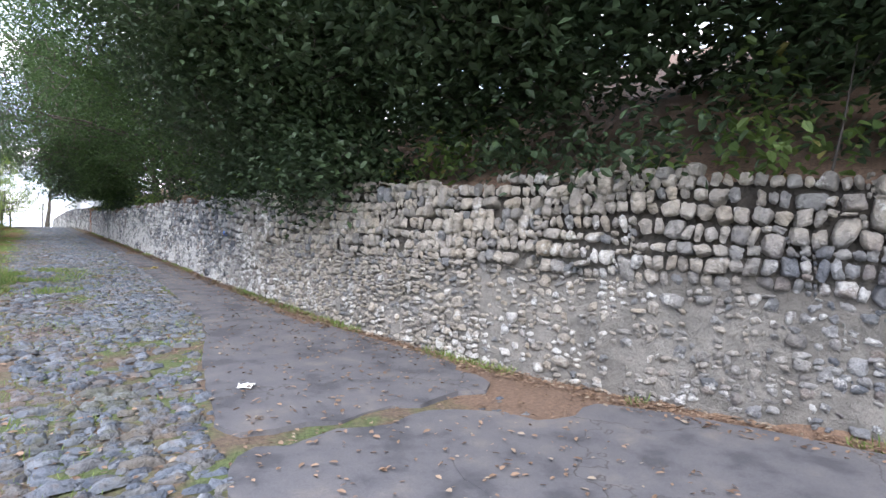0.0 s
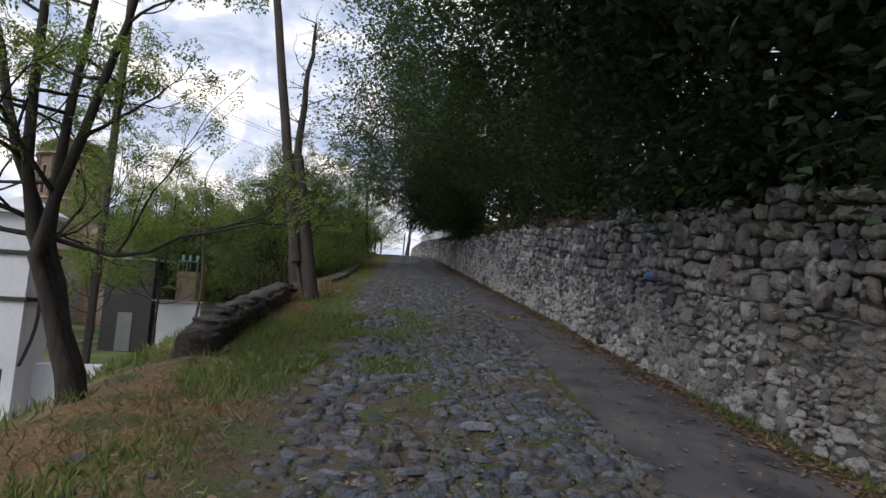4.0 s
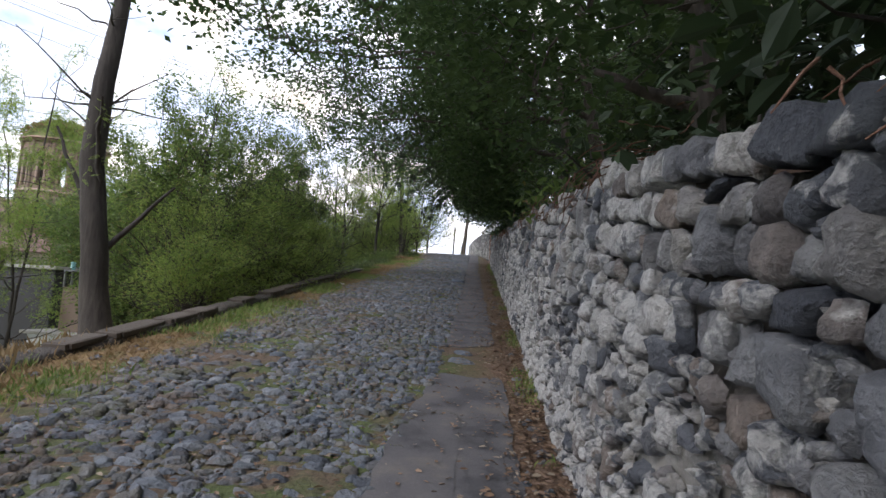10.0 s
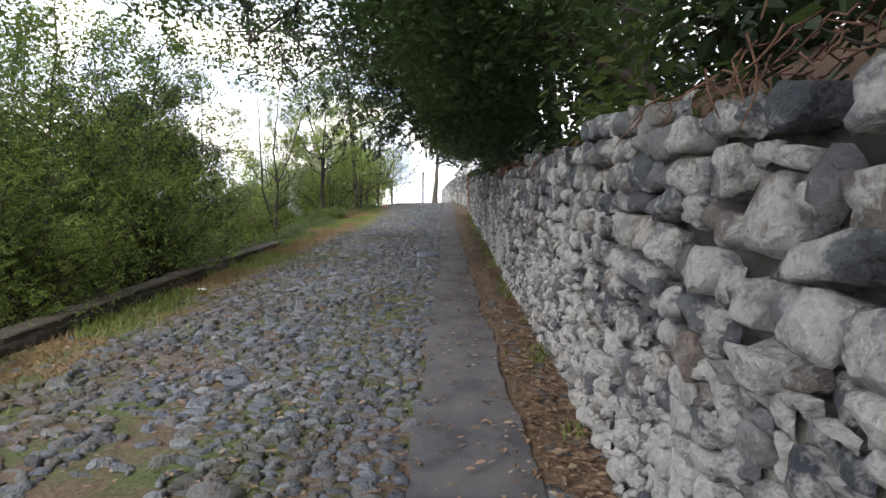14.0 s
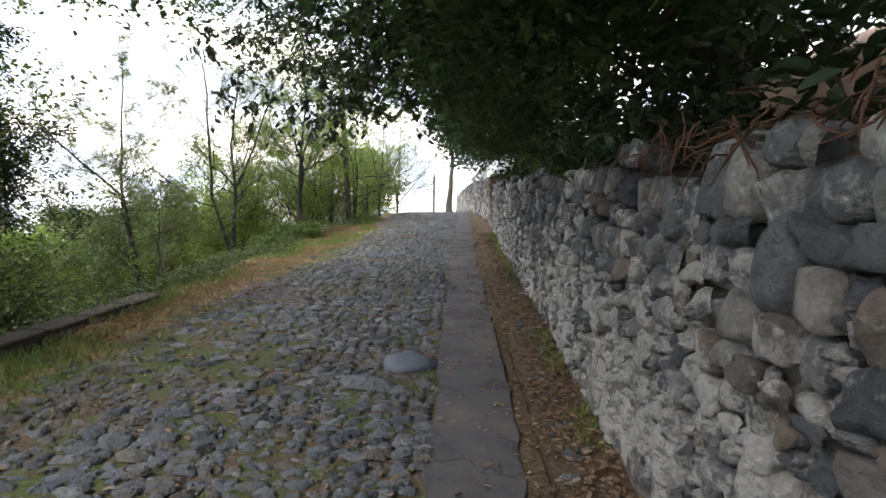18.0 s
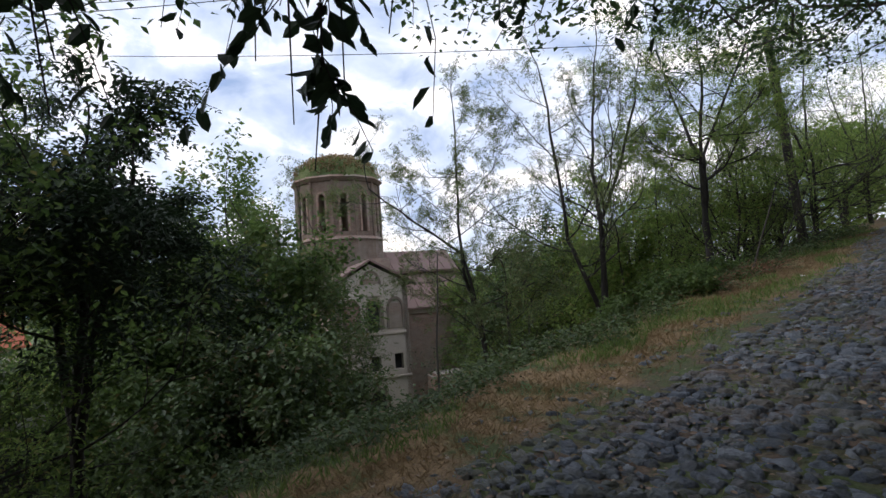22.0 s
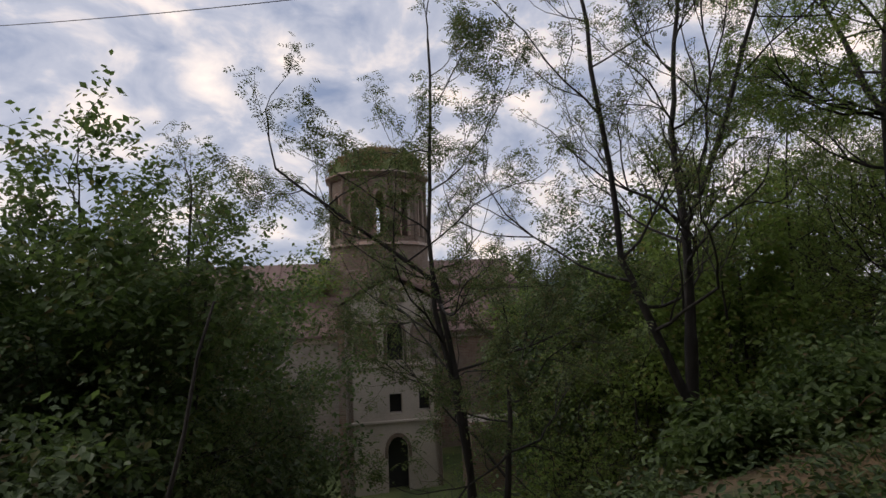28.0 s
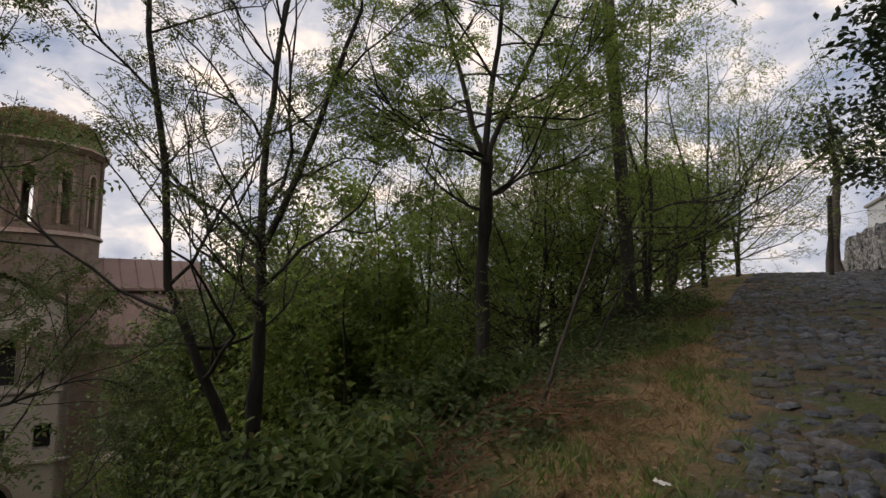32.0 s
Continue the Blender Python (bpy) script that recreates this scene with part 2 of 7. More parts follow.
def plain(name, colour, rough=0.8, vary=0.25, scale=6.0, bump=0.3, depth=0.01, metal=0.0, stretch=None):
    """A surface of one colour with stains at one scale and grain at another."""
    m, t, b = shader(name)
    big, fine = noise_at(t, scale * 0.25, 3, stretch=stretch), noise_at(t, scale * 6, 5, stretch=stretch)
    dark = tuple(c * (1 - vary) for c in colour)
    light = tuple(min(1, c * (1 + vary)) for c in colour)
    c = mixed(t, 0.5, ramp(t, big, [(0.3, dark), (0.7, light)]), ramp(t, fine, [(0.3, dark), (0.7, light)]))
    t.links.new(c, b.inputs["Base Color"])
    b.inputs["Roughness"].default_value, b.inputs["Metallic"].default_value = rough, metal
    bumped(t, b, fine, bump, depth)
    return m


def leafy(name, dark, light, dry=None, share=0.0, through_light=0.35):
    m, t, b = shader(name)
    ch = chance(t)
    stops = [(0.0, dark), (1.0 - share if dry else 1.0, light)] + ([(min(1.0, 1.0 - share + 0.02), dry)] if dry else [])
    c = ramp(t, ch, stops)
    c = mixed(t, 0.35, c, ramp(t, noise_at(t, 0.9, 2), [(0.35, dark), (0.65, light)]))
    t.links.new(c, b.inputs["Base Color"])
    b.inputs["Roughness"].default_value = 0.55
    tr = t.nodes.new("ShaderNodeBsdfTranslucent")
    t.links.new(c, tr.inputs["Color"])
    mx = t.nodes.new("ShaderNodeMixShader")
    mx.inputs[0].default_value = through_light
    t.links.new(b.outputs[0], mx.inputs[1])
    t.links.new(tr.outputs[0], mx.inputs[2])
    t.links.new(mx.outputs[0], t.nodes["Material Output"].inputs["Surface"])
    return m


def ramp_step(t, value, at, soft):
    n = t.nodes.new("ShaderNodeMapRange")
    n.inputs["From Min"].default_value, n.inputs["From Max"].default_value = at - soft, at + soft
    t.links.new(value, n.inputs["Value"])
    return n.outputs[0]


def above_road(t):
    """How high a point lies over the climbing road, and how far along it."""
    g = t.nodes.new("ShaderNodeNewGeometry")
    s = t.nodes.new("ShaderNodeSeparateXYZ")
    t.links.new(g.outputs["Position"], s.inputs[0])
    return maths(t, "SUBTRACT", s.outputs["Z"], maths(t, "MULTIPLY", s.outputs["Y"], SLOPE)), s.outputs["Y"]


def stone_mat(name, tones, lime=0.0, moss=0.0, pale=(), soil=0.0):
    """River stones, each in a tone of its own, with patches of old lime and moss."""
    m, t, b = shader(name)
    ch = chance(t)
    c = ramp(t, ch, [(k / (len(tones) - 1), tone) for k, tone in enumerate(tones)])
    up, far = above_road(t)
    if pale:
        # One stretch of the wall is of paler, creamier stone.
        yy = maths(t, "ADD", far, maths(t, "MULTIPLY", maths(t, "SUBTRACT", noise_at(t, 0.8, 2), 0.5), 5.0))
        here = maths(t, "MULTIPLY", ramp_step(t, yy, 3.2, 0.9), maths(t, "SUBTRACT", 1.0, ramp_step(t, yy, 12.0, 2.0)))
        top_course = maths(t, "MULTIPLY", maths(t, "SUBTRACT", 1.0, ramp_step(t, far, 9.0, 2.0)), ramp_step(t, up, 1.45, 0.15))
        here = maths(t, "MAXIMUM", here, top_course)
        c = mixed(t, here, c, ramp(t, ch, [(k / (len(pale) - 1), tone) for k, tone in enumerate(pale)]))
    grain, blot = noise_at(t, 45, 6, 0.65), noise_at(t, 11, 4, 0.5)
    c = mixed(t, 0.55, c, ramp(t, grain, [(0.3, (0.5, 0.5, 0.51)), (0.7, (1.0, 1.0, 1.0))]), "MULTIPLY")
    c = mixed(t, 0.6, c, ramp(t, blot, [(0.38, (0.58, 0.59, 0.62)), (0.6, (1.06, 1.06, 1.06))]), "MULTIPLY")
    if lime:
        # Lime is smeared over stones and joints alike, thickest on the lower courses.
        low = maths(t, "MULTIPLY", maths(t, "SUBTRACT", 1.0, ramp_step(t, up, 0.9, 0.5)), 0.10)
        own = maths(t, "MULTIPLY", maths(t, "SUBTRACT", maths(t, "FRACT", maths(t, "MULTIPLY", ch, 17.3)), 0.5), 0.14)
        smear = maths(t, "ADD", maths(t, "MULTIPLY", noise_at(t, 4.5, 5, 0.6), 0.7), maths(t, "MULTIPLY", noise_at(t, 26, 5, 0.65), 0.3))
        f = maths(t, "ADD", maths(t, "ADD", smear, low), maths(t, "ADD", own, maths(t, "MULTIPLY", maths(t, "SUBTRACT", noise_at(t, 0.9, 3), 0.5), 0.42)))
        f = maths(t, "ADD", f, maths(t, "MULTIPLY", maths(t, "MULTIPLY", ramp_step(t, far, 19.0, 2.0), maths(t, "SUBTRACT", 1.0, ramp_step(t, far, 33.0, 3.0))), 0.045))
        f = maths(t, "SUBTRACT", f, maths(t, "MULTIPLY", maths(t, "SUBTRACT", 1.0, ramp_step(t, far, 11.0, 2.5)), 0.05))
        f = maths(t, "MULTIPLY", ramp(t, f, [(0.56, (0, 0, 0)), (0.635, (1, 1, 1))]), lime)
        c = mixed(t, f, c, ramp(t, grain, [(0.3, (0.42, 0.42, 0.415)), (0.7, (0.72, 0.71, 0.69))]))
    if moss:
        f = maths(t, "MULTIPLY", ramp(t, noise_at(t, 3.0, 5), [(0.55, (0, 0, 0)), (0.7, (1, 1, 1))]), moss)
        c = mixed(t, f, c, (0.10, 0.12, 0.05))
    if soil:
        gx = t.nodes.new("ShaderNodeNewGeometry")
        sx = t.nodes.new("ShaderNodeSeparateXYZ")
        t.links.new(gx.outputs["Position"], sx.inputs[0])
        edge = maths(t, "MULTIPLY", maths(t, "SUBTRACT", 1.0, ramp_step(t, sx.outputs["X"], 0.6, 0.9)), 0.1)
        f = ramp(t, maths(t, "ADD", edge, maths(t, "ADD", maths(t, "MULTIPLY", noise_at(t, 1.4, 4), 0.6), maths(t, "MULTIPLY", noise_at(t, 14, 4), 0.5))), [(0.56, (0, 0, 0)), (0.70, (soil, soil, soil))])
        c = mixed(t, f, c, ramp(t, noise_at(t, 0.9, 3), [(0.42, (0.16, 0.105, 0.07)), (0.58, (0.10, 0.10, 0.05))]))
    t.links.new(c, b.inputs["Base Color"])
    b.inputs["Roughness"].default_value = 0.7
    bumped(t, b, maths(t, "ADD", grain, maths(t, "MULTIPLY", blot, 2.6)), 0.9, 0.04)
    return m


M_WALL_STONE = stone_mat("wall_stone", [(0.06, 0.068, 0.088), (0.27, 0.276, 0.292), (0.1, 0.112, 0.138), (0.38, 0.38, 0.378), (0.16, 0.17, 0.192), (0.075, 0.085, 0.107), (0.42, 0.40, 0.375), (0.21, 0.218, 0.238), (0.27, 0.222, 0.19), (0.09, 0.1, 0.122)], 0.75, 0.1, [(0.413, 0.36, 0.289), (0.463, 0.425, 0.372), (0.346, 0.303, 0.248), (0.198, 0.205, 0.215), (0.413, 0.376, 0.33), (0.297, 0.27, 0.24)])
M_COBBLE = stone_mat("cobble", [(0.095, 0.115, 0.155), (0.215, 0.242, 0.285), (0.125, 0.152, 0.2), (0.31, 0.335, 0.375), (0.17, 0.192, 0.235), (0.215, 0.21, 0.2), (0.075, 0.088, 0.115), (0.23, 0.258, 0.31), (0.18, 0.165, 0.148)], 0.0, 0.12, (), 0.62)
M_KERB = stone_mat("kerb_stone", [(0.06, 0.045, 0.038), (0.12, 0.10, 0.085), (0.08, 0.065, 0.055)], 0.0, 0.4)


def mortar_mat():
    m, t, b = shader("lime_mortar")
    big, mid, fine = noise_at(t, 0.5, 3), noise_at(t, 5, 5), noise_at(t, 45, 6, 0.7)
    up, far = above_road(t)
    # Earth fills the joints of the upper courses; the lime holds lower down and on the early stretch.
    lower = maths(t, "SUBTRACT", 1.0, ramp_step(t, maths(t, "ADD", up, maths(t, "MULTIPLY", mid, 0.6)), 1.45, 0.35))
    early = maths(t, "SUBTRACT", 1.0, ramp_step(t, far, 10.0, 2.5))
    pale = maths(t, "MULTIPLY", lower, maths(t, "SUBTRACT", 0.8, maths(t, "MULTIPLY", early, 0.35)))
    c = mixed(t, pale, ramp(t, mid, [(0.35, (0.035, 0.03, 0.026)), (0.65, (0.1, 0.086, 0.075))]), ramp(t, maths(t, "ADD", maths(t, "MULTIPLY", big, 0.6), maths(t, "MULTIPLY", mid, 0.5)), [(0.42, (0.26, 0.25, 0.23)), (0.58, (0.42, 0.405, 0.375)), (0.72, (0.54, 0.51, 0.465))]))
    c = mixed(t, 0.5, c, ramp(t, fine, [(0.3, (0.5, 0.5, 0.5)), (0.7, (1, 1, 1))]), "MULTIPLY")
    t.links.new(c, b.inputs["Base Color"])
    b.inputs["Roughness"].default_value = 0.92
    bumped(t, b, maths(t, "ADD", maths(t, "ADD", fine, noise_at(t, 14, 4)), maths(t, "MULTIPLY", mid, 2.0)), 0.9, 0.035)
    return m


def ground_mat():
    """Soil with grass by the yard, straw on the verge, trodden earth in the road and leaf mould on the terrace."""
    m, t, b = shader("ground_soil")
    g = t.nodes.new("ShaderNodeNewGeometry")
    xyz = t.nodes.new("ShaderNodeSeparateXYZ")
    t.links.new(g.outputs["Position"], xyz.inputs[0])
    mid, fine, big = noise_at(t, 2.2, 5), noise_at(t, 30, 6, 0.7), noise_at(t, 0.35, 3)
    x = maths(t, "ADD", xyz.outputs["X"], maths(t, "MULTIPLY", maths(t, "SUBTRACT", mid, 0.5), 1.6))
    straw = ramp(t, fine, [(0.3, (0.13, 0.085, 0.05)), (0.55, (0.30, 0.20, 0.10)), (0.75, (0.36, 0.29, 0.16))])
    green = ramp(t, fine, [(0.3, (0.035, 0.055, 0.02)), (0.7, (0.12, 0.17, 0.05))])
    earth = ramp(t, fine, [(0.3, (0.06, 0.043, 0.032)), (0.7, (0.19, 0.135, 0.095))])
    mould = ramp(t, fine, [(0.3, (0.075, 0.05, 0.037)), (0.7, (0.24, 0.155, 0.105))])
    verge = mixed(t, ramp(t, mid, [(0.48, (0, 0, 0)), (0.6, (1, 1, 1))]), straw, green)
    road = mixed(t, ramp(t, mid, [(0.42, (0, 0, 0)), (0.58, (0.85, 0.85, 0.85))]), earth, green)
    yard = mixed(t, ramp(t, big, [(0.45, (0, 0, 0)), (0.6, (1, 1, 1))]), green, ramp(t, fine, [(0.3, (0.08, 0.1, 0.03)), (0.7, (0.24, 0.26, 0.10))]))
    step = lambda at, soft: ramp_step(t, x, at, soft)
    c = mixed(t, step(-6.5, 2.0), yard, mould)
    c = mixed(t, step(-2.4, 0.8), c, verge)
    c = mixed(t, step(-0.5, 0.3), c, road)
    c = mixed(t, step(3.2, 0.3), c, mould)
    t.links.new(c, b.inputs["Base Color"])
    b.inputs["Roughness"].default_value = 0.95
    bumped(t, b, maths(t, "ADD", fine, mid), 0.8, 0.03)
    return m


def asphalt_mat():
    m, t, b = shader("old_asphalt")
    fine, mid, grit = noise_at(t, 60, 6, 0.7), noise_at(t, 2.5, 5), noise_at(t, 220, 2)
    c = ramp(t, mid, [(0.38, (0.07, 0.069, 0.078)), (0.48, (0.112, 0.109, 0.12)), (0.58, (0.128, 0.123, 0.131)), (0.72, (0.18, 0.162, 0.152))])
    c = mixed(t, 0.6, c, ramp(t, fine, [(0.3, (0.55, 0.55, 0.55)), (0.7, (1, 1, 1))]), "MULTIPLY")
    vor = t.nodes.new("ShaderNodeTexVoronoi")
    vor.feature = "DISTANCE_TO_EDGE"
    vor.inputs["Scale"].default_value = 0.45
    g = t.nodes.new("ShaderNodeNewGeometry")
    warp = t.nodes.new("ShaderNodeVectorMath")
    warp.operation = "ADD"
    nz = node(t, "ShaderNodeTexNoise", Scale=3.0, Detail=4.0)
    t.links.new(g.outputs["Position"], nz.inputs["Vector"])
    t.links.new(g.outputs["Position"], warp.inputs[0])
    t.links.new(nz.outputs["Color"], warp.inputs[1])
    t.links.new(warp.outputs[0], vor.inputs["Vector"])
    crack = ramp(t, vor.outputs["Distance"], [(0.0, (0, 0, 0)), (0.006, (1, 1, 1))])
    c = mixed(t, crack, (0.05, 0.046, 0.042), c)
    t.links.new(c, b.inputs["Base Color"])
    b.inputs["Roughness"].default_value = 0.85
    bumped(t, b, mixed(t, 0.5, grit, crack), 0.5, 0.01)
    return m


def bark_mat(name, dark, light):
    m, t, b = shader(name)
    ridge = noise_at(t, 14, 6, 0.65, (1, 1, 0.16))
    big = noise_at(t, 2.0, 3)
    c = ramp(t, ridge, [(0.32, dark), (0.68, light)])
    c = mixed(t, 0.35, c, ramp(t, big, [(0.3, dark), (0.7, light)]))
    t.links.new(c, b.inputs["Base Color"])
    b.inputs["Roughness"].default_value = 0.9
    bumped(t, b, ridge, 0.9, 0.03)
    return m


def brick_mat(name, a, bb, mortar):
    m, t, b = shader(name)
    tc = t.nodes.new("ShaderNodeTexCoord")
    sep = t.nodes.new("ShaderNodeSeparateXYZ")
    t.links.new(tc.outputs["Object"], sep.inputs[0])
    com = t.nodes.new("ShaderNodeCombineXYZ")
    t.links.new(maths(t, "ADD", sep.outputs["X"], sep.outputs["Y"]), com.inputs["X"])
    t.links.new(sep.outputs["Z"], com.inputs["Y"])
    br = t.nodes.new("ShaderNodeTexBrick")
    br.inputs["Scale"].default_value = 1.0
    br.inputs["Brick Width"].default_value, br.inputs["Row Height"].default_value = 0.26, 0.07
    br.inputs["Mortar Size"].default_value = 0.012
    for k, col in (("Color1", a), ("Color2", bb), ("Mortar", mortar)):
        br.inputs[k].default_value = (*col, 1)
    t.links.new(com.outputs[0], br.inputs["Vector"])
    big, mid = noise_at(t, 0.5, 4), noise_at(t, 3, 5)
    c = mixed(t, ramp(t, big, [(0.42, (0, 0, 0)), (0.62, (0.75, 0.75, 0.75))]), br.outputs["Color"], mortar)
    c = mixed(t, 0.55, c, ramp(t, mid, [(0.3, (0.45, 0.43, 0.4)), (0.7, (1, 1, 1))]), "MULTIPLY")
    t.links.new(c, b.inputs["Base Color"])
    b.inputs["Roughness"].default_value = 0.9
    bumped(t, b, br.outputs["Fac"], -0.5, 0.01)
    return m


M_MORTAR, M_GROUND, M_ASPHALT = mortar_mat(), ground_mat(), asphalt_mat()
M_BARK = bark_mat("grey_bark", (0.035, 0.03, 0.027), (0.13, 0.11, 0.095))
M_BARK_DARK = bark_mat("dark_bark", (0.018, 0.015, 0.014), (0.07, 0.06, 0.052))
M_POLE = bark_mat("weathered_timber", (0.031, 0.0252, 0.022), (0.0992, 0.084, 0.0725))
# Canopy shade is put into this near-black green, in place of denser cover above.
M_LEAF_DARK = leafy("shade_dark_leaf", (0.02, 0.038, 0.019), (0.054, 0.088, 0.037), through_light=0.18)
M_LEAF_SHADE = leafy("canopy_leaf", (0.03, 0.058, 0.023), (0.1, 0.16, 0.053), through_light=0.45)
M_LEAF_MID = leafy("bush_leaf", (0.05, 0.088, 0.025), (0.17, 0.245, 0.065), (0.28, 0.23, 0.08), 0.05, 0.55)
M_LEAF_LIGHT = leafy("acacia_leaf", (0.115, 0.185, 0.042), (0.31, 0.41, 0.1), (0.3, 0.24, 0.09), 0.1, 0.6)
M_LEAF_SPARSE = leafy("thin_acacia_leaf", (0.08, 0.115, 0.04), (0.19, 0.25, 0.075), (0.25, 0.19, 0.09), 0.18)
M_BRAMBLE = leafy("bramble_leaf", (0.03, 0.057, 0.02), (0.125, 0.18, 0.05), (0.20, 0.12, 0.06), 0.08, 0.3)
M_GRASS = leafy("grass_blade", (0.085, 0.14, 0.03), (0.23, 0.31, 0.085), (0.34, 0.28, 0.14), 0.15)
M_STRAW = leafy("dry_grass", (0.16, 0.10, 0.05), (0.36, 0.27, 0.14))
M_LITTER = leafy("fallen_leaf", (0.08, 0.048, 0.034), (0.32, 0.215, 0.14), (0.34, 0.29, 0.22), 0.12, 0.1)
M_BRICK = brick_mat("old_brick", (0.30, 0.16, 0.115), (0.38, 0.24, 0.17), (0.36, 0.31, 0.26))
M_PLASTER = plain("aged_plaster", (0.5, 0.43, 0.36), 0.9, 0.22, 4, 0.4, 0.01)
M_DRUM = brick_mat("weathered_drum_brick", (0.17, 0.105, 0.075), (0.25, 0.165, 0.115), (0.24, 0.2, 0.16))
M_OLD_WALL = brick_mat("pale_rubble_wall", (0.36, 0.31, 0.26), (0.46, 0.41, 0.35), (0.42, 0.38, 0.33))
M_WHITE = plain("whitewash", (0.66, 0.68, 0.72), 0.85, 0.14, 4, 0.3, 0.01)
M_ROOF = plain("brown_sheet_roof", (0.205, 0.135, 0.115), 0.85, 0.28, 2.2, 0.3, 0.01)
M_TILE = plain("red_roof_tile", (0.42, 0.13, 0.07), 0.85, 0.25, 6, 0.5, 0.02)
# Dark iron; its near-black also paints the shade behind openings.
M_DARK = plain("dark_iron_and_shade", (0.03, 0.03, 0.032), 0.6, 0.2, 8, 0.2, 0.005)
M_STEEL = plain("galvanised_steel", (0.22, 0.23, 0.24), 0.5, 0.2, 8, 0.2, 0.005, 0.6)
M_BOX = plain("brown_box_paint", (0.26, 0.19, 0.15), 0.7, 0.15, 6, 0.2, 0.005)
M_GLASS = plain("insulator_glass", (0.20, 0.42, 0.42), 0.2, 0.1, 6, 0.0, 0.002)
M_CONCRETE = plain("stained_concrete", (0.36, 0.35, 0.33), 0.9, 0.22, 4, 0.5, 0.01)
M_KERB_TOP = plain("worn_kerb_slab", (0.085, 0.07, 0.058), 0.9, 0.3, 5, 0.6, 0.015)
M_SOIL_RED = plain("reddish_soil", (0.15, 0.08, 0.055), 0.95, 0.35, 6, 0.8, 0.03)
M_BRUSH = plain("dead_bracken", (0.20, 0.11, 0.065), 0.9, 0.35, 8, 0.3, 0.005)
# Blue-grey of distance haze is put into the hills' own colour.
M_HILL = plain("hazy_far_hill", (0.10, 0.15, 0.19), 1.0, 0.15, 0.02, 0.0, 0.01)
M_BOULDER = plain("blue_grey_river_stone", (0.115, 0.138, 0.185), 0.6, 0.35, 9, 0.45, 0.01)
M_BLUE = plain("blue_spray_paint", (0.03, 0.12, 0.45), 0.6, 0.2, 20, 0.1, 0.002)
M_PAPER = plain("litter_paper", (0.75, 0.75, 0.73), 0.7, 0.08, 20, 0.1, 0.002)
M_YELLOW = plain("yellow_wrapper", (0.55, 0.45, 0.10), 0.5, 0.2, 20, 0.1, 0.002)

# ---------------------------------------------------------------- ground
def grid_sheet(name, xs, ys, rough=0.0, lift=0.0):
    X, Y = np.meshgrid(xs, ys, indexing="ij")
    X = X + bend(Y) * np.clip((X - 2.0) / 1.9, 0, 1)
    Z = height(X, Y) + lift
    if rough:
        near = (np.abs(X + 2) < 12) & (Y > -20) & (Y < 75)
        bump = np.array([noise.noise((x * 0.9, y * 0.9, 3.0)) + 0.6 * noise.noise((x * 2.7, y * 2.7, 9.0)) for x, y in zip(X.ravel(), Y.ravel())]).reshape(X.shape)
        amount = np.where(X < -1.0, 0.07, np.where(X > 4.2 + bend(Y), 0.12, 0.018))
        Z = Z + np.where(near, bump * amount * rough, 0)
    n, m = len(xs), len(ys)
    i, j = np.meshgrid(np.arange(n - 1), np.arange(m - 1), indexing="ij")
    f = np.stack([i * m + j, (i + 1) * m + j, (i + 1) * m + j + 1, i * m + j + 1], -1).reshape(-1, 4)
    return mesh_of(name, np.stack([X, Y, Z], -1).reshape(-1, 3), f, (M_GROUND,), True)


xs = np.concatenate([[-1500, -700, -300, -150, -100, -75, -60, -50, -42, -36, -31], np.arange(-27, -8, 1.0), np.arange(-8, -2, 0.4), np.arange(-2, 3.81, 0.2), [3.9, 4.0, 4.1, 4.2, 4.5, 5, 5.7, 6.5, 8, 10, 13, 18, 26, 50, 120, 400, 1500]])
ys = np.concatenate([[-1500, -500, -200, -90, -50, -30, -20], np.arange(-14, 76, 0.4), [78, 82, 90, 105, 140, 220, 500, 1500]])
ground = new("ground", grid_sheet("ground", xs, ys, 1.0))
tagged(ground, "earth and dry grass ground falling from the lane to a churchyard", "ground", kind="structure")

# Far hills close the view beyond the roofs.
hv, n_h = [], 90
for k in range(n_h):
    a = 2 * math.pi * k / n_h
    h = 25 + 130 * max(0.0, noise.noise((math.cos(a) * 2.2, math.sin(a) * 2.2, 4.0)) + 0.1)
    hv += [(1350 * math.cos(a), 1350 * math.sin(a), -60), (1500 * math.cos(a), 1500 * math.sin(a), h * 0.5)]
hf = [[2 * k, 2 * ((k + 1) % n_h), 2 * ((k + 1) % n_h) + 1, 2 * k + 1] for k in range(n_h)]
tagged(new("backdrop", mesh_of("backdrop", np.array(hv), np.array(hf), (M_HILL,), True)), "distant wooded hills on the horizon, haze in their blue-grey colour", "hills", kind="structure")


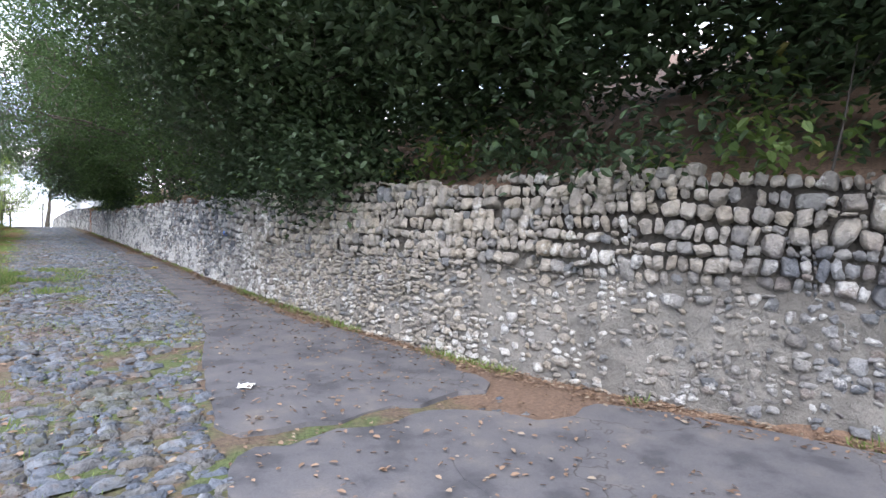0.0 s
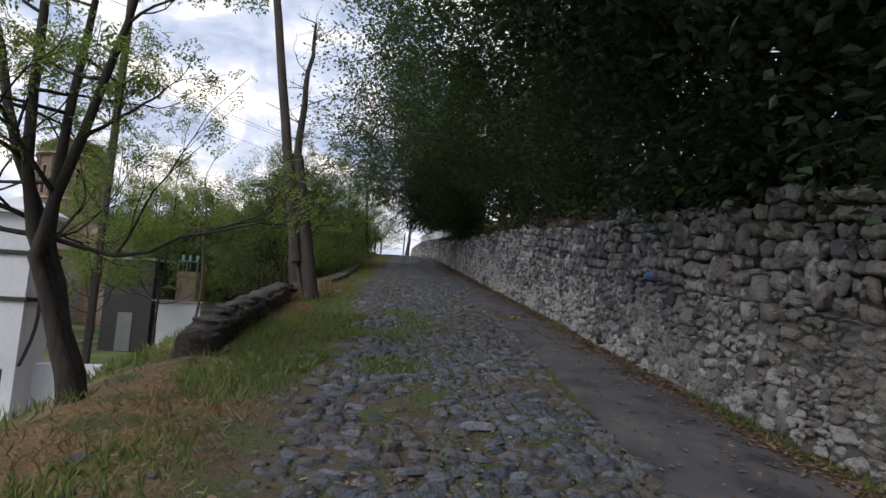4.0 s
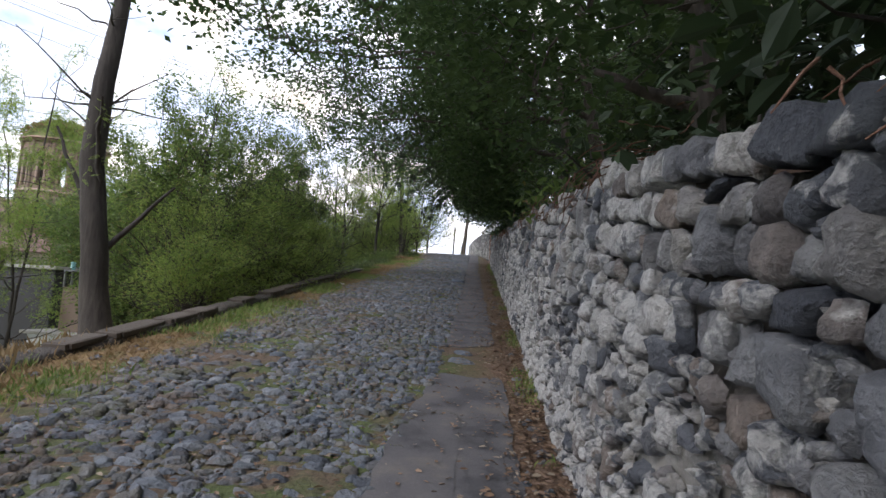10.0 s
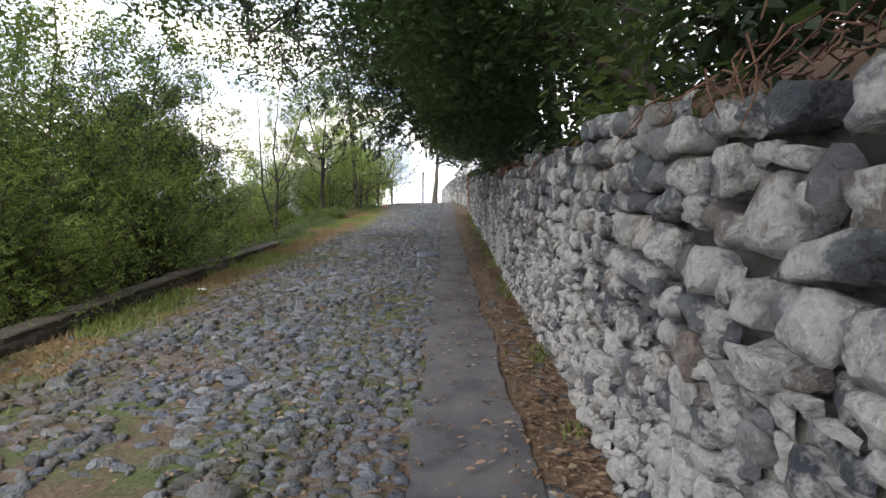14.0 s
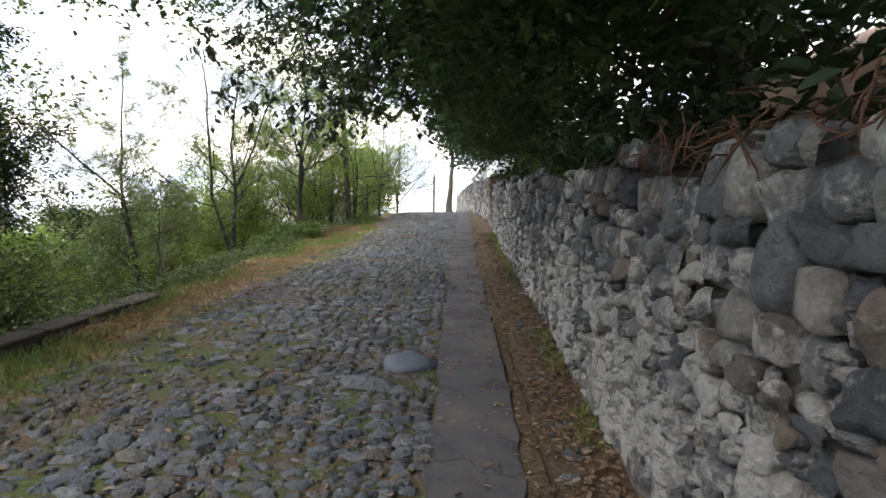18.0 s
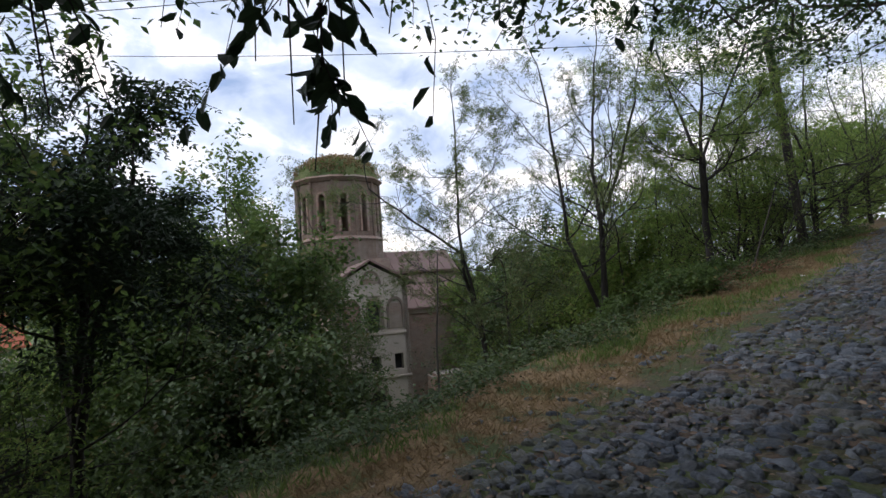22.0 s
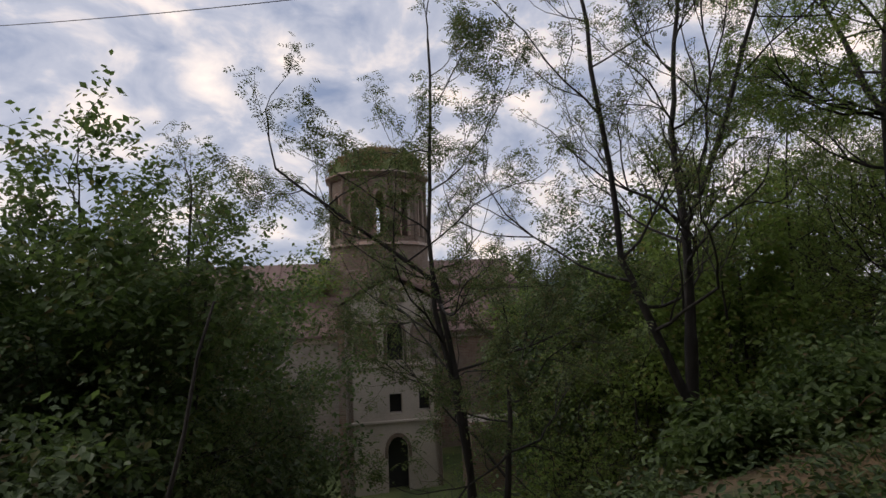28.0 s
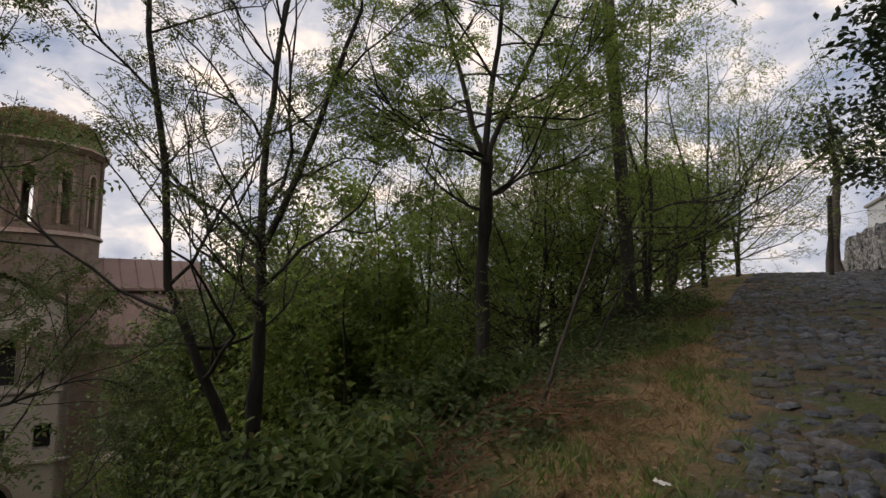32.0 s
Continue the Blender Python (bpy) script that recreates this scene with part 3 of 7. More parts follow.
# ---------------------------------------------------------------- stones
def pebble(seed, power=2.6, detail=4, rows=3, lump=0.2):
    """The proud part of a worn stone, unit size, facing +z: a rounded, slightly lumpy block with its foot below z = 0."""
    rng = np.random.default_rng(seed)
    v, f, index, n = [], [], {}, detail
    g = np.linspace(-1, 1, n + 1)
    g = np.sign(g) * np.abs(g) ** 0.85

    def add(p):
        key = tuple(np.round(p, 5))
        if key not in index:
            index[key] = len(v)
            q = np.array(p, float)
            v.append(q / (np.abs(q) ** power).sum() ** (1 / power))
        return index[key]

    sides = [lambda a, b: (a, b, 1), lambda a, b: (a, -1, b), lambda a, b: (-a, 1, b), lambda a, b: (1, a, b), lambda a, b: (-1, -a, b)]
    for k, place in enumerate(sides):
        for i in range(n):
            for j in range(n if k == 0 else n)[0 if k == 0 else n - rows:]:
                f.append([add(place(g[a], g[b])) for a, b in ((i, j), (i + 1, j), (i + 1, j + 1), (i, j + 1))])
    v, off = np.array(v), rng.uniform(0, 50, 3)
    for k, p in enumerate(v):
        v[k] = p * (1 + noise.noise(Vector(p * 0.8 + off)) * lump * 1.6 + noise.noise(Vector(p * 2.1 + off)) * lump * 0.75)
    shear = rng.normal(0, 0.12, 2)
    v[:, 0] += shear[0] * v[:, 1]
    v[:, 2] += 0.25 * shear[1] * v[:, 0]
    return v, np.array(f)


PEBBLES = [pebble(40 + k, 2.7 + 2.8 * (k % 5) / 4, 4, 3, 0.25) for k in range(28)]
FLAT_PEBBLES = [pebble(80 + k, 2.2 + 1.5 * (k % 4) / 3, 4, 1, 0.34) for k in range(24)]
for v, f in FLAT_PEBBLES:
    v[:, 2] = (v[:, 2] - 0.55) * 1.8
for v, f in PEBBLES:
    v[:, 2] = np.where(v[:, 2] < -0.12, v[:, 2] * 4.0, v[:, 2])


def packed(columns, rows, sizes, rng):
    """Blocks laid row upon row without gaps, skyline-fashion, on a grid of cells: sizes(row, column) names the next width and height."""
    level, blocks = np.zeros(columns, int), []
    for r in range(rows):
        c = 0
        while c < columns:
            if level[c] > r:
                c += 1
                continue
            run = 1
            w, h = sizes(r, c)
            while run < w and c + run < columns and level[c + run] <= r:
                run += 1
            if run < w:
                h = max(2, min(h, run + 1))
            level[c:c + run] = r + h
            blocks.append((c, r, run, h))
            c += run
    return blocks


def lay(shapes, spots, kind):
    """Stones laid at spots: shape, place, outward, along, half sizes. Returns one soup of corners and faces."""
    groups = {}
    for s in spots:
        groups.setdefault(s[0], []).append(s)
    pieces = []
    for k, some in groups.items():
        tv, tf = shapes[k]
        pos, out, along = (np.array([s[n] for s in some], float) for n in (1, 2, 3))
        half = np.array([s[4] for s in some], float)
        side = np.cross(out, along)
        w = pos[:, None] + tv[None, :, 0:1] * (along * half[:, 0:1])[:, None] + tv[None, :, 1:2] * (side * half[:, 1:2])[:, None] + tv[None, :, 2:3] * (out * half[:, 2:3])[:, None]
        f = tf[None] + (np.arange(len(some)) * len(tv))[:, None, None]
        pieces.append((w.reshape(-1, 3), f.reshape(-1, 4)))
    return joined(pieces)


def lay_parts(name, shapes, spots, material, parent):
    """The same stones as objects of their own that share their meshes."""
    data = {}
    for k, pos, out, along, half in spots:
        if k not in data:
            data[k] = mesh_of(name, *shapes[k], (material,), True)
        ob = new(name, data[k])
        side = np.cross(out, along)
        rot = Matrix((along, side, out)).transposed().to_4x4()
        ob.matrix_world = Matrix.Translation(pos) @ rot @ Matrix.Diagonal((*half, 1))
        ob.parent = parent


def wall_top(y):
    return np.interp(y, [-8, 3, 8, 13, 16, 22, 27, 34, 48.2], [2.0, 2.1, 2.0, 2.0, 1.92, 1.9, 1.8, 1.64, 1.6]) + 0.05 * np.sin(y * 1.9) + 0.03 * np.sin(y * 5.3)


def wall_face(y):
    """Where the wall's face stands: it runs almost straight and leans back a little."""
    return 3.82 - 0.0055 * (y - 10) + 0.02 * np.sin(y * 0.7) + bend(y)


def build_wall():
    ys_, zs_ = np.arange(-8, 48.6, 0.16), np.linspace(-0.3, 1, 16)
    Y, K = np.meshgrid(ys_, zs_, indexing="ij")
    up = np.where(K < 0, K, K * (wall_top(Y) - 0.12))
    bump = np.array([noise.noise((y * 3.1, z * 3.1, 1.0)) + 0.5 * noise.noise((y * 8, z * 8, 5.0)) for y, z in zip(Y.ravel(), up.ravel())]).reshape(Y.shape)
    X = wall_face(Y) + 0.07 * up / 2 + np.interp(up, [0.9, 1.3], [0.024, 0.05]) + np.where(Y < 11, 0.012, 0) + 0.03 * bump
    V = [np.stack([X, Y, road_z(Y) + up], -1).reshape(-1, 3)]
    n, m = Y.shape
    back = np.stack([4.45 + bend(ys_), ys_, road_z(ys_) + wall_top(ys_) - 0.13], -1)
    back_low = np.stack([4.45 + bend(ys_), ys_, road_z(ys_) - 0.5], -1)
    V += [back, back_low]
    i, j = np.meshgrid(np.arange(n - 1), np.arange(m - 1), indexing="ij")
    F = [np.stack([i * m + j, i * m + j + 1, (i + 1) * m + j + 1, (i + 1) * m + j], -1).reshape(-1, 4)]
    k, b, c = np.arange(n - 1), n * m, n * m + n
    F.append(np.stack([k * m + m - 1, b + k, b + k + 1, (k + 1) * m + m - 1], -1))
    F.append(np.stack([b + k, c + k, c + k + 1, b + k + 1], -1))
    ends = [[0 * m + j for j in (0, m - 1)] + [b, c], [(n - 1) * m, (n - 1) * m + m - 1, b + n - 1, c + n - 1]]
    F.append(np.array([[e[0], e[3], e[2], e[1]] for e in ends]))
    wall = new("wall_right", mesh_of("wall_right", np.concatenate(V), np.concatenate(F), (M_MORTAR,), True))
    tagged(wall, "old rubble retaining wall of river stones in pale lime mortar", "stone wall", kind="structure")
    rng = np.random.default_rng(5)
    spots, cell = [], 0.025

    def sizes(r, c):
        y = -8 + c * cell
        fine = 0.72 if y < 11 else 1.0
        w = rng.uniform(0.08, 0.19) if rng.random() < 0.92 else rng.uniform(0.19, 0.28)
        tall = rng.uniform(0.5, 0.9) if rng.random() < 0.7 else rng.uniform(0.9, 1.4)
        h = min(w * tall, 0.24) * (0.8 if y < 11 else 1.0)
        w, h = max(3, round(w * fine / cell)), max(2, round(h * fine / cell))
        # The upper half is laid in courses, the lower half as it came.
        if r < courses[0]:
            return w, min(h, courses[0] - r)
        h = next(k for k in courses if k > r) - r
        return (w, h) if rng.random() < 0.95 else (w + 2, h + 4)

    courses = [42]
    while courses[-1] < 100:
        courses.append(courses[-1] + int(rng.choice([4, 5, 5, 6])))
    for c, r, w, h in packed(int(56.4 / cell), int(2.3 / cell), sizes, rng):
        w, h = w * cell, h * cell
        yc, zc = -8 + c * cell + w / 2, r * cell + h / 2
        if rng.random() < 0.012:
            continue
        zc += rng.normal(0, 0.008) + 0.04 * math.sin(yc * 0.8 + zc * 3) + 0.03 * math.sin(yc * 2.3 + zc * 7)
        top = float(wall_top(yc))
        if zc + h * 0.25 > top or zc < -0.03:
            continue
        # On the early stretch the lime covers most of the lower stones.
        cover = noise.noise((yc * 0.45, zc * 0.9, 2.0)) - 0.9 * (zc / top - 0.5) + (0.1 if 1.0 < yc < 5.5 else -0.25 if yc < 8.5 else -0.33 if yc > 11 else -0.3)
        upper = 1.0 if zc > top * 0.55 else 0.45
        proud = (rng.uniform(0.045, 0.09) * upper + 0.012) * (0.8 if yc < 11 else 1.0) - max(0.0, cover) * 0.15
        if proud < -0.012:
            if rng.random() < (0.3 if yc < 6 else 0.06):
                continue
            proud = rng.uniform(-0.012, 0.012) if yc < 6 else rng.uniform(0.0, 0.02)
        tilt, lean = rng.normal(0, 0.2), rng.normal(0, 0.14, 2)
        turn = float(bend(yc + 0.3) - bend(yc - 0.3)) / 0.6
        out = np.array([-1, lean[0] + turn, 0.04 + lean[1]])
        out /= np.linalg.norm(out)
        along = np.array([turn * math.cos(tilt), math.cos(tilt), math.sin(tilt) + SLOPE])
        along -= out * (along @ out)
        along /= np.linalg.norm(along)
        snug = 1.0 if zc > top * 0.5 else 0.93
        a, b, front = w * rng.uniform(0.44, 0.51) * snug, h * rng.uniform(0.44, 0.52) * snug, proud + 0.045
        # A stone is no deeper than it is broad: it sits forward, its foot in the bed.
        deep = min(front, 0.9 * max(0.05, min(a, b)))
        xc = float(wall_face(yc)) + 0.035 * zc + 0.045 - (front - deep)
        spots.append((int(rng.integers(len(PEBBLES))), (xc, yc, float(road_z(yc)) + zc), out, along, (a, b, deep)))
    small = [s for s in spots if s[4][0] < 0.058]
    spots = [s for s in spots if s[4][0] >= 0.058]
    small = [(s[0] % len(FLAT_PEBBLES), *s[1:]) for s in small]
    near = [s for s in spots if 14.2 < s[1][1] < 20.2 and s[4][0] > 0.06]
    near = near[:: max(1, len(near) // 300)][:300]
    chosen = {id(s) for s in near}
    rest = [s for s in spots if id(s) not in chosen]
    soup = part("stones", mesh_of("stones", *joined([lay(PEBBLES, rest, "stone"), lay(FLAT_PEBBLES, small, "stone")]), (M_WALL_STONE,), True), None, wall, "rounded grey and cream river stones")
    tagged(soup, kind="stuff")
    return wall, near


wall, near_wall_stones = build_wall()


# ---------------------------------------------------------------- road
def strip_left(y):
    return np.interp(y, [-8, 4, 6, 8, 10, 14, 20, 24, 34, 40, 60], [1.0, 1.3, 1.6, 2.1, 2.4, 2.6, 2.66, 2.68, 2.62, 2.46, 2.2])


def strip_right(y):
    return np.interp(y, [-8, 10, 14, 20, 24, 34, 40, 60], [3.55, 3.5, 3.5, 3.46, 3.38, 3.16, 3.02, 2.8]) + bend(y)


def cobble_left(y):
    return np.interp(y, [-8, 8, 12, 14, 20, 28, 39, 42, 43.5, 46, 48.7, 54, 60], [0.1, 0.0, -0.1, 0.1, -0.35, -0.5, -0.6, -0.1, -0.15, -0.3, -0.5, -1.2, -1.4])


road_xs, road_ys = np.linspace(0, 1, 24), np.arange(-14, 74, 0.3)
KX, RY = np.meshgrid(road_xs, road_ys, indexing="ij")
RX = cobble_left(RY) - 0.15 + KX * (strip_right(RY) + 0.1 - cobble_left(RY) + 0.15)
RZ = road_z(RY) + 0.012 + 0.012 * np.sin(RX * 5 + RY * 2.3) * np.sin(RY * 3.7)
n_, m_ = RX.shape
i_, j_ = np.meshgrid(np.arange(n_ - 1), np.arange(m_ - 1), indexing="ij")
road = new("road", mesh_of("road", np.stack([RX, RY, RZ], -1).reshape(-1, 3), np.stack([i_ * m_ + j_, (i_ + 1) * m_ + j_, (i_ + 1) * m_ + j_ + 1, i_ * m_ + j_ + 1], -1).reshape(-1, 4), (M_GROUND,), True))
tagged(road, "steep lane paved with worn river cobbles set in earth", "cobbled lane", kind="structure")


def scatter_cobbles():
    """Stones set edge to edge across the lane, longest across it, flat and worn."""
    rng = np.random.default_rng(11)
    spots, cell, x0, y0 = [], 0.02, -1.2, -5.0

    def put(x, y, a, b, high, turn=None, lift=0.0):
        turn = rng.normal(0, 0.3) if turn is None else turn
        tip = rng.normal(0, 0.07, 2) + np.array([0, 0.06])
        out = np.array([tip[0], tip[1] - SLOPE, 1.0])
        out /= np.linalg.norm(out)
        along = np.array([math.cos(turn), math.sin(turn), 0.0])
        along -= out * (along @ out)
        along /= np.linalg.norm(along)
        spots.append((int(rng.integers(len(FLAT_PEBBLES))), (x, y, float(road_z(y)) + lift), out, along, (a, b, high)))

    def sizes(r, c):
        x, y = x0 + c * cell, y0 + r * cell
        row = abs(x - 1.15 - 0.08 * math.sin(y)) < 0.1 and y > 13
        small = x > 1.3 and y > 13
        w = rng.uniform(0.16, 0.24) if row else rng.uniform(0.09, 0.17) if small else rng.uniform(0.1, 0.22)
        if rng.random() < 0.05:
            w *= 1.5
        h = w * rng.uniform(0.32, 0.6)
        coarse = np.interp(y, [-4, 4, 44, 54], [1.25, 1.0, 1.0, 1.6])
        return max(3, round(w * coarse / cell)), max(2, round(h * coarse / cell))

    big = ((2.15, 34.75, 0.24), (2.25, 32.9, 0.15), (1.3, 36.0, 0.16), (0.6, 35.7, 0.15), (1.55, 25.0, 0.17), (1.0, 24.2, 0.2), (1.75, 27.0, 0.15), (2.95, 24.0, 0.2), (2.95, 24.45, 0.17), (0.1, 24.9, 0.15), (-0.15, 13.2, 0.16), (0.2, 13.9, 0.15), (0.5, 29.0, 0.14), (0.9, 30.3, 0.13))
    for x, y, r in big:
        put(x, y, r, r * 0.72, 0.06, rng.normal(0, 0.4), 0.01)
    for c, r, w, h in packed(int(4.2 / cell), int(71 / cell), sizes, rng):
        w, h = w * cell, h * cell
        x, y = x0 + c * cell + w / 2, y0 + r * cell + h / 2 + 0.05 * math.sin((c * cell) * 2.1)
        if x > strip_left(y) + 0.02 or any(abs(x - p) < q * 0.85 and abs(y - s) < q * 0.6 for p, s, q in big):
            continue
        edge = x - cobble_left(y) + 0.25 * noise.noise((y * 0.8, 0, 4.0))
        if edge < 0.3 and rng.random() > edge * 3.2:
            continue
        bare = noise.noise((x * 0.7, y * 0.35, 7.0)) + (0.25 if 15.0 < y < 16.6 and x > 0.8 else 0.0)
        if rng.random() < (0.6 if bare > 0.3 else 0.22 if bare > 0.12 else 0.05):
            continue
        k = rng.uniform(0.45, 0.54)
        put(x + rng.normal(0, 0.012), y + rng.normal(0, 0.012), w * k, h * k * 1.04, min(0.034, w * rng.uniform(0.1, 0.24)) + 0.012, None, 0.008 + rng.normal(0, 0.005))
    # Loose stones along the foot of the wall and the verge.
    for _ in range(600):
        y = rng.uniform(0, 46)
        x, r = rng.choice([rng.uniform(3.35, 3.72), rng.uniform(-1.0, -0.3)]), rng.uniform(0.02, 0.05)
        put(x, y, r * 1.3, r, r * 0.7)
    return spots


cobbles = scatter_cobbles()
near_cobbles = [s for s in cobbles if 13.0 < s[1][1] < 17.5 and s[4][0] > 0.05 and 0 < s[1][0] < 2.6][:300]
chosen = {id(s) for s in near_cobbles}
tagged(part("cobbles", mesh_of("cobbles", *lay(FLAT_PEBBLES, [s for s in cobbles if id(s) not in chosen], "cobble"), (M_COBBLE,), True), None, road, "blue-grey worn river cobbles"), kind="stuff")


def asphalt_slab(y0, y1, seed, left=0.0, right=0.0, lift=0.0):
    """A piece of the strip of old asphalt: ragged edges, a few centimetres thick."""
    rng = np.random.default_rng(seed)
    ys_ = np.arange(y0, y1 + 0.01, 0.12)
    k = np.linspace(0, 1, 9)
    end = np.clip(np.minimum(ys_ - y0, y1 - ys_) / 0.35, 0, 1) ** 0.5
    wob = lambda s: np.array([0.06 * noise.noise((y * 0.8, s, 0.0)) + 0.035 * noise.noise((y * 4.3, s, 2.0)) for y in ys_])
    a, b = strip_left(ys_) + left + wob(seed + 0.3), strip_right(ys_) + right + wob(seed + 7.7)
    mid, halfw = (a + b) / 2, (b - a) / 2 * (0.72 + 0.28 * end)
    X = mid[:, None] + halfw[:, None] * (2 * k - 1)[None]
    Y = np.repeat(ys_[:, None], len(k), 1) + 0.06 * np.sin(X * 9 + seed)
    Z = road_z(Y) + 0.034 + lift + 0.006 * np.sin(Y * 2.1 + X * 3)
    n, m = X.shape
    top = np.stack([X, Y, Z], -1).reshape(-1, 3)
    low = top - [0, 0, 0.06]
    i, j = np.meshgrid(np.arange(n - 1), np.arange(m - 1), indexing="ij")
    f = [np.stack([i * m + j, i * m + j + 1, (i + 1) * m + j + 1, (i + 1) * m + j], -1).reshape(-1, 4)]
    loop = np.concatenate([np.arange(m), np.arange(1, n) * m + m - 1, (n - 1) * m + np.arange(m - 2, -1, -1), np.arange(n - 2, 0, -1) * m])
    nxt = np.roll(loop, -1)
    f.append(np.stack([nxt, loop, loop + n * m, nxt + n * m], -1))
    return mesh_of("asphalt_slab", np.concatenate([top, low]), np.concatenate(f)[:, ::-1], (M_ASPHALT,))


strip = thing("pavement", Matrix(), "narrow strip of cracked old asphalt beside the wall", "asphalt strip", kind="structure")
for k, (y0, y1, dl, dr) in enumerate(((-8, 4.5, 0.0, -0.85), (-8, 3.9, 1.15, 0.08), (4.7, 9.6, 0.02, -0.15), (5.3, 8.4, 0.9, 0.08), (9.4, 14.4, 0.0, 0.0), (14.2, 17.0, 0.0, -0.42), (14.7, 18.2, 0.5, 0.05), (18.0, 23.3, 0, 0.02), (20.0, 22.4, -0.12, -0.4), (24.9, 33.2, 0.0, 0.0), (33.1, 48.0, 0.01, 0), (47.8, 66.0, 0, 0))):
    part("asphalt_slab", asphalt_slab(y0, y1, k + 1, dl, dr, 0.004 * (k % 3)), None, strip)


# Low edge of dark stones between verge and drop.
def build_kerb():
    kerb = thing("kerb_wall", Matrix(), "low crumbling kerb of dark stone and concrete along the drop", "kerb", kind="structure")
    rng = np.random.default_rng(21)
    ys_ = np.arange(13.2, 38.2, 0.1)
    line = lambda y: np.interp(y, [13, 19, 22, 25, 33, 38], [-1.22, -1.52, -1.35, -1.05, -1.15, -1.35])
    tall = lambda y: np.interp(y, [13, 14, 18.5, 20, 22, 26, 34, 38], [0.2, 0.34, 0.3, 0.06, 0.07, 0.12, 0.12, 0.03])
    prof = ((0.03, -0.5), (0.02, 0.3), (0.0, 0.8), (-0.04, 1.0), (-0.18, 1.04), (-0.31, 1.0), (-0.34, 0.7), (-0.45, -9.0))
    V, F, n = [], [], len(prof)
    for y in ys_:
        x, h, z = float(line(y)), float(tall(y)) * (1 + 0.25 * noise.noise((y * 1.3, 0, 0))), float(road_z(y))
        for k, (dx, dz) in enumerate(prof):
            rough = 0.025 * noise.noise((y * 4, k * 1.7, 0)) + 0.012 * noise.noise((y * 11, k * 2.3, 5))
            V.append((x + dx + rough, y, z + max(-1.5, dz * h) + (rough if k in (3, 4, 5) else 0)))
    for i in range(len(ys_) - 1):
        for j in range(n - 1):
            F.append([i * n + j, (i + 1) * n + j, (i + 1) * n + j + 1, i * n + j + 1])
    last = n * (len(ys_) - 1)
    for at in (0, last):
        F += [[at, at + 1, at + 6, at + 7], [at + 1, at + 2, at + 5, at + 6], [at + 2, at + 3, at + 4, at + 5]]
    part("core", mesh_of("core", np.array(V), np.array(F), (M_KERB,), True), None, kerb)
    # The first stretch is of loose stacked stones, the rest capped with worn slabs.
    y, spots = 13.2, []
    while y < 19.4:
        w, h = rng.uniform(0.16, 0.4), float(tall(y))
        x, z = float(line(y + w / 2)), float(road_z(y + w / 2))
        for lvl in range(2):
            ww = w * rng.uniform(0.8, 1.0)
            spots.append((int(rng.integers(len(PEBBLES))), (x - 0.02, y + w / 2 + rng.normal(0, 0.03), z + h * (0.25 + 0.42 * lvl)), np.array([1.0, 0, 0]), np.array([0, 1.0, 0]), (ww * 0.52, h * 0.24, 0.08)))
        spots.append((int(rng.integers(len(PEBBLES))), (x - 0.16 + rng.normal(0, 0.02), y + w / 2, z + h * 0.93), np.array([0, 0, 1.0]), np.array([0, 1.0, 0]), (w * 0.52, 0.15, 0.07)))
        y += w * 0.98
    lay_parts("stone", PEBBLES, spots, M_KERB, kerb)
    bm = bmesh.new()
    bmesh.ops.create_cube(bm, size=2)
    bmesh.ops.bevel(bm, geom=bm.edges[:], offset=0.18, segments=2, affect="EDGES")
    me = bpy.data.meshes.new("slab")
    bm.to_mesh(me)
    bm.free()
    me.materials.append(M_KERB_TOP)
    y = 23.0
    while y < 37.2:
        w = rng.uniform(0.5, 1.1)
        h, x, z = float(tall(y + w / 2)), float(line(y + w / 2)), float(road_z(y + w / 2))
        if rng.random() < 0.8:
            ob = part("slab", me, None, kerb)
            ob.matrix_world = Matrix.Translation((x - 0.17 + rng.normal(0, 0.01), y + w / 2, z + h + 0.012)) @ pose(0, 0, 0, 7, rng.normal(0, 2), rng.normal(0, 1.5)) @ Matrix.Diagonal((0.165, w * 0.49, 0.035, 1))
        y += w


build_kerb()


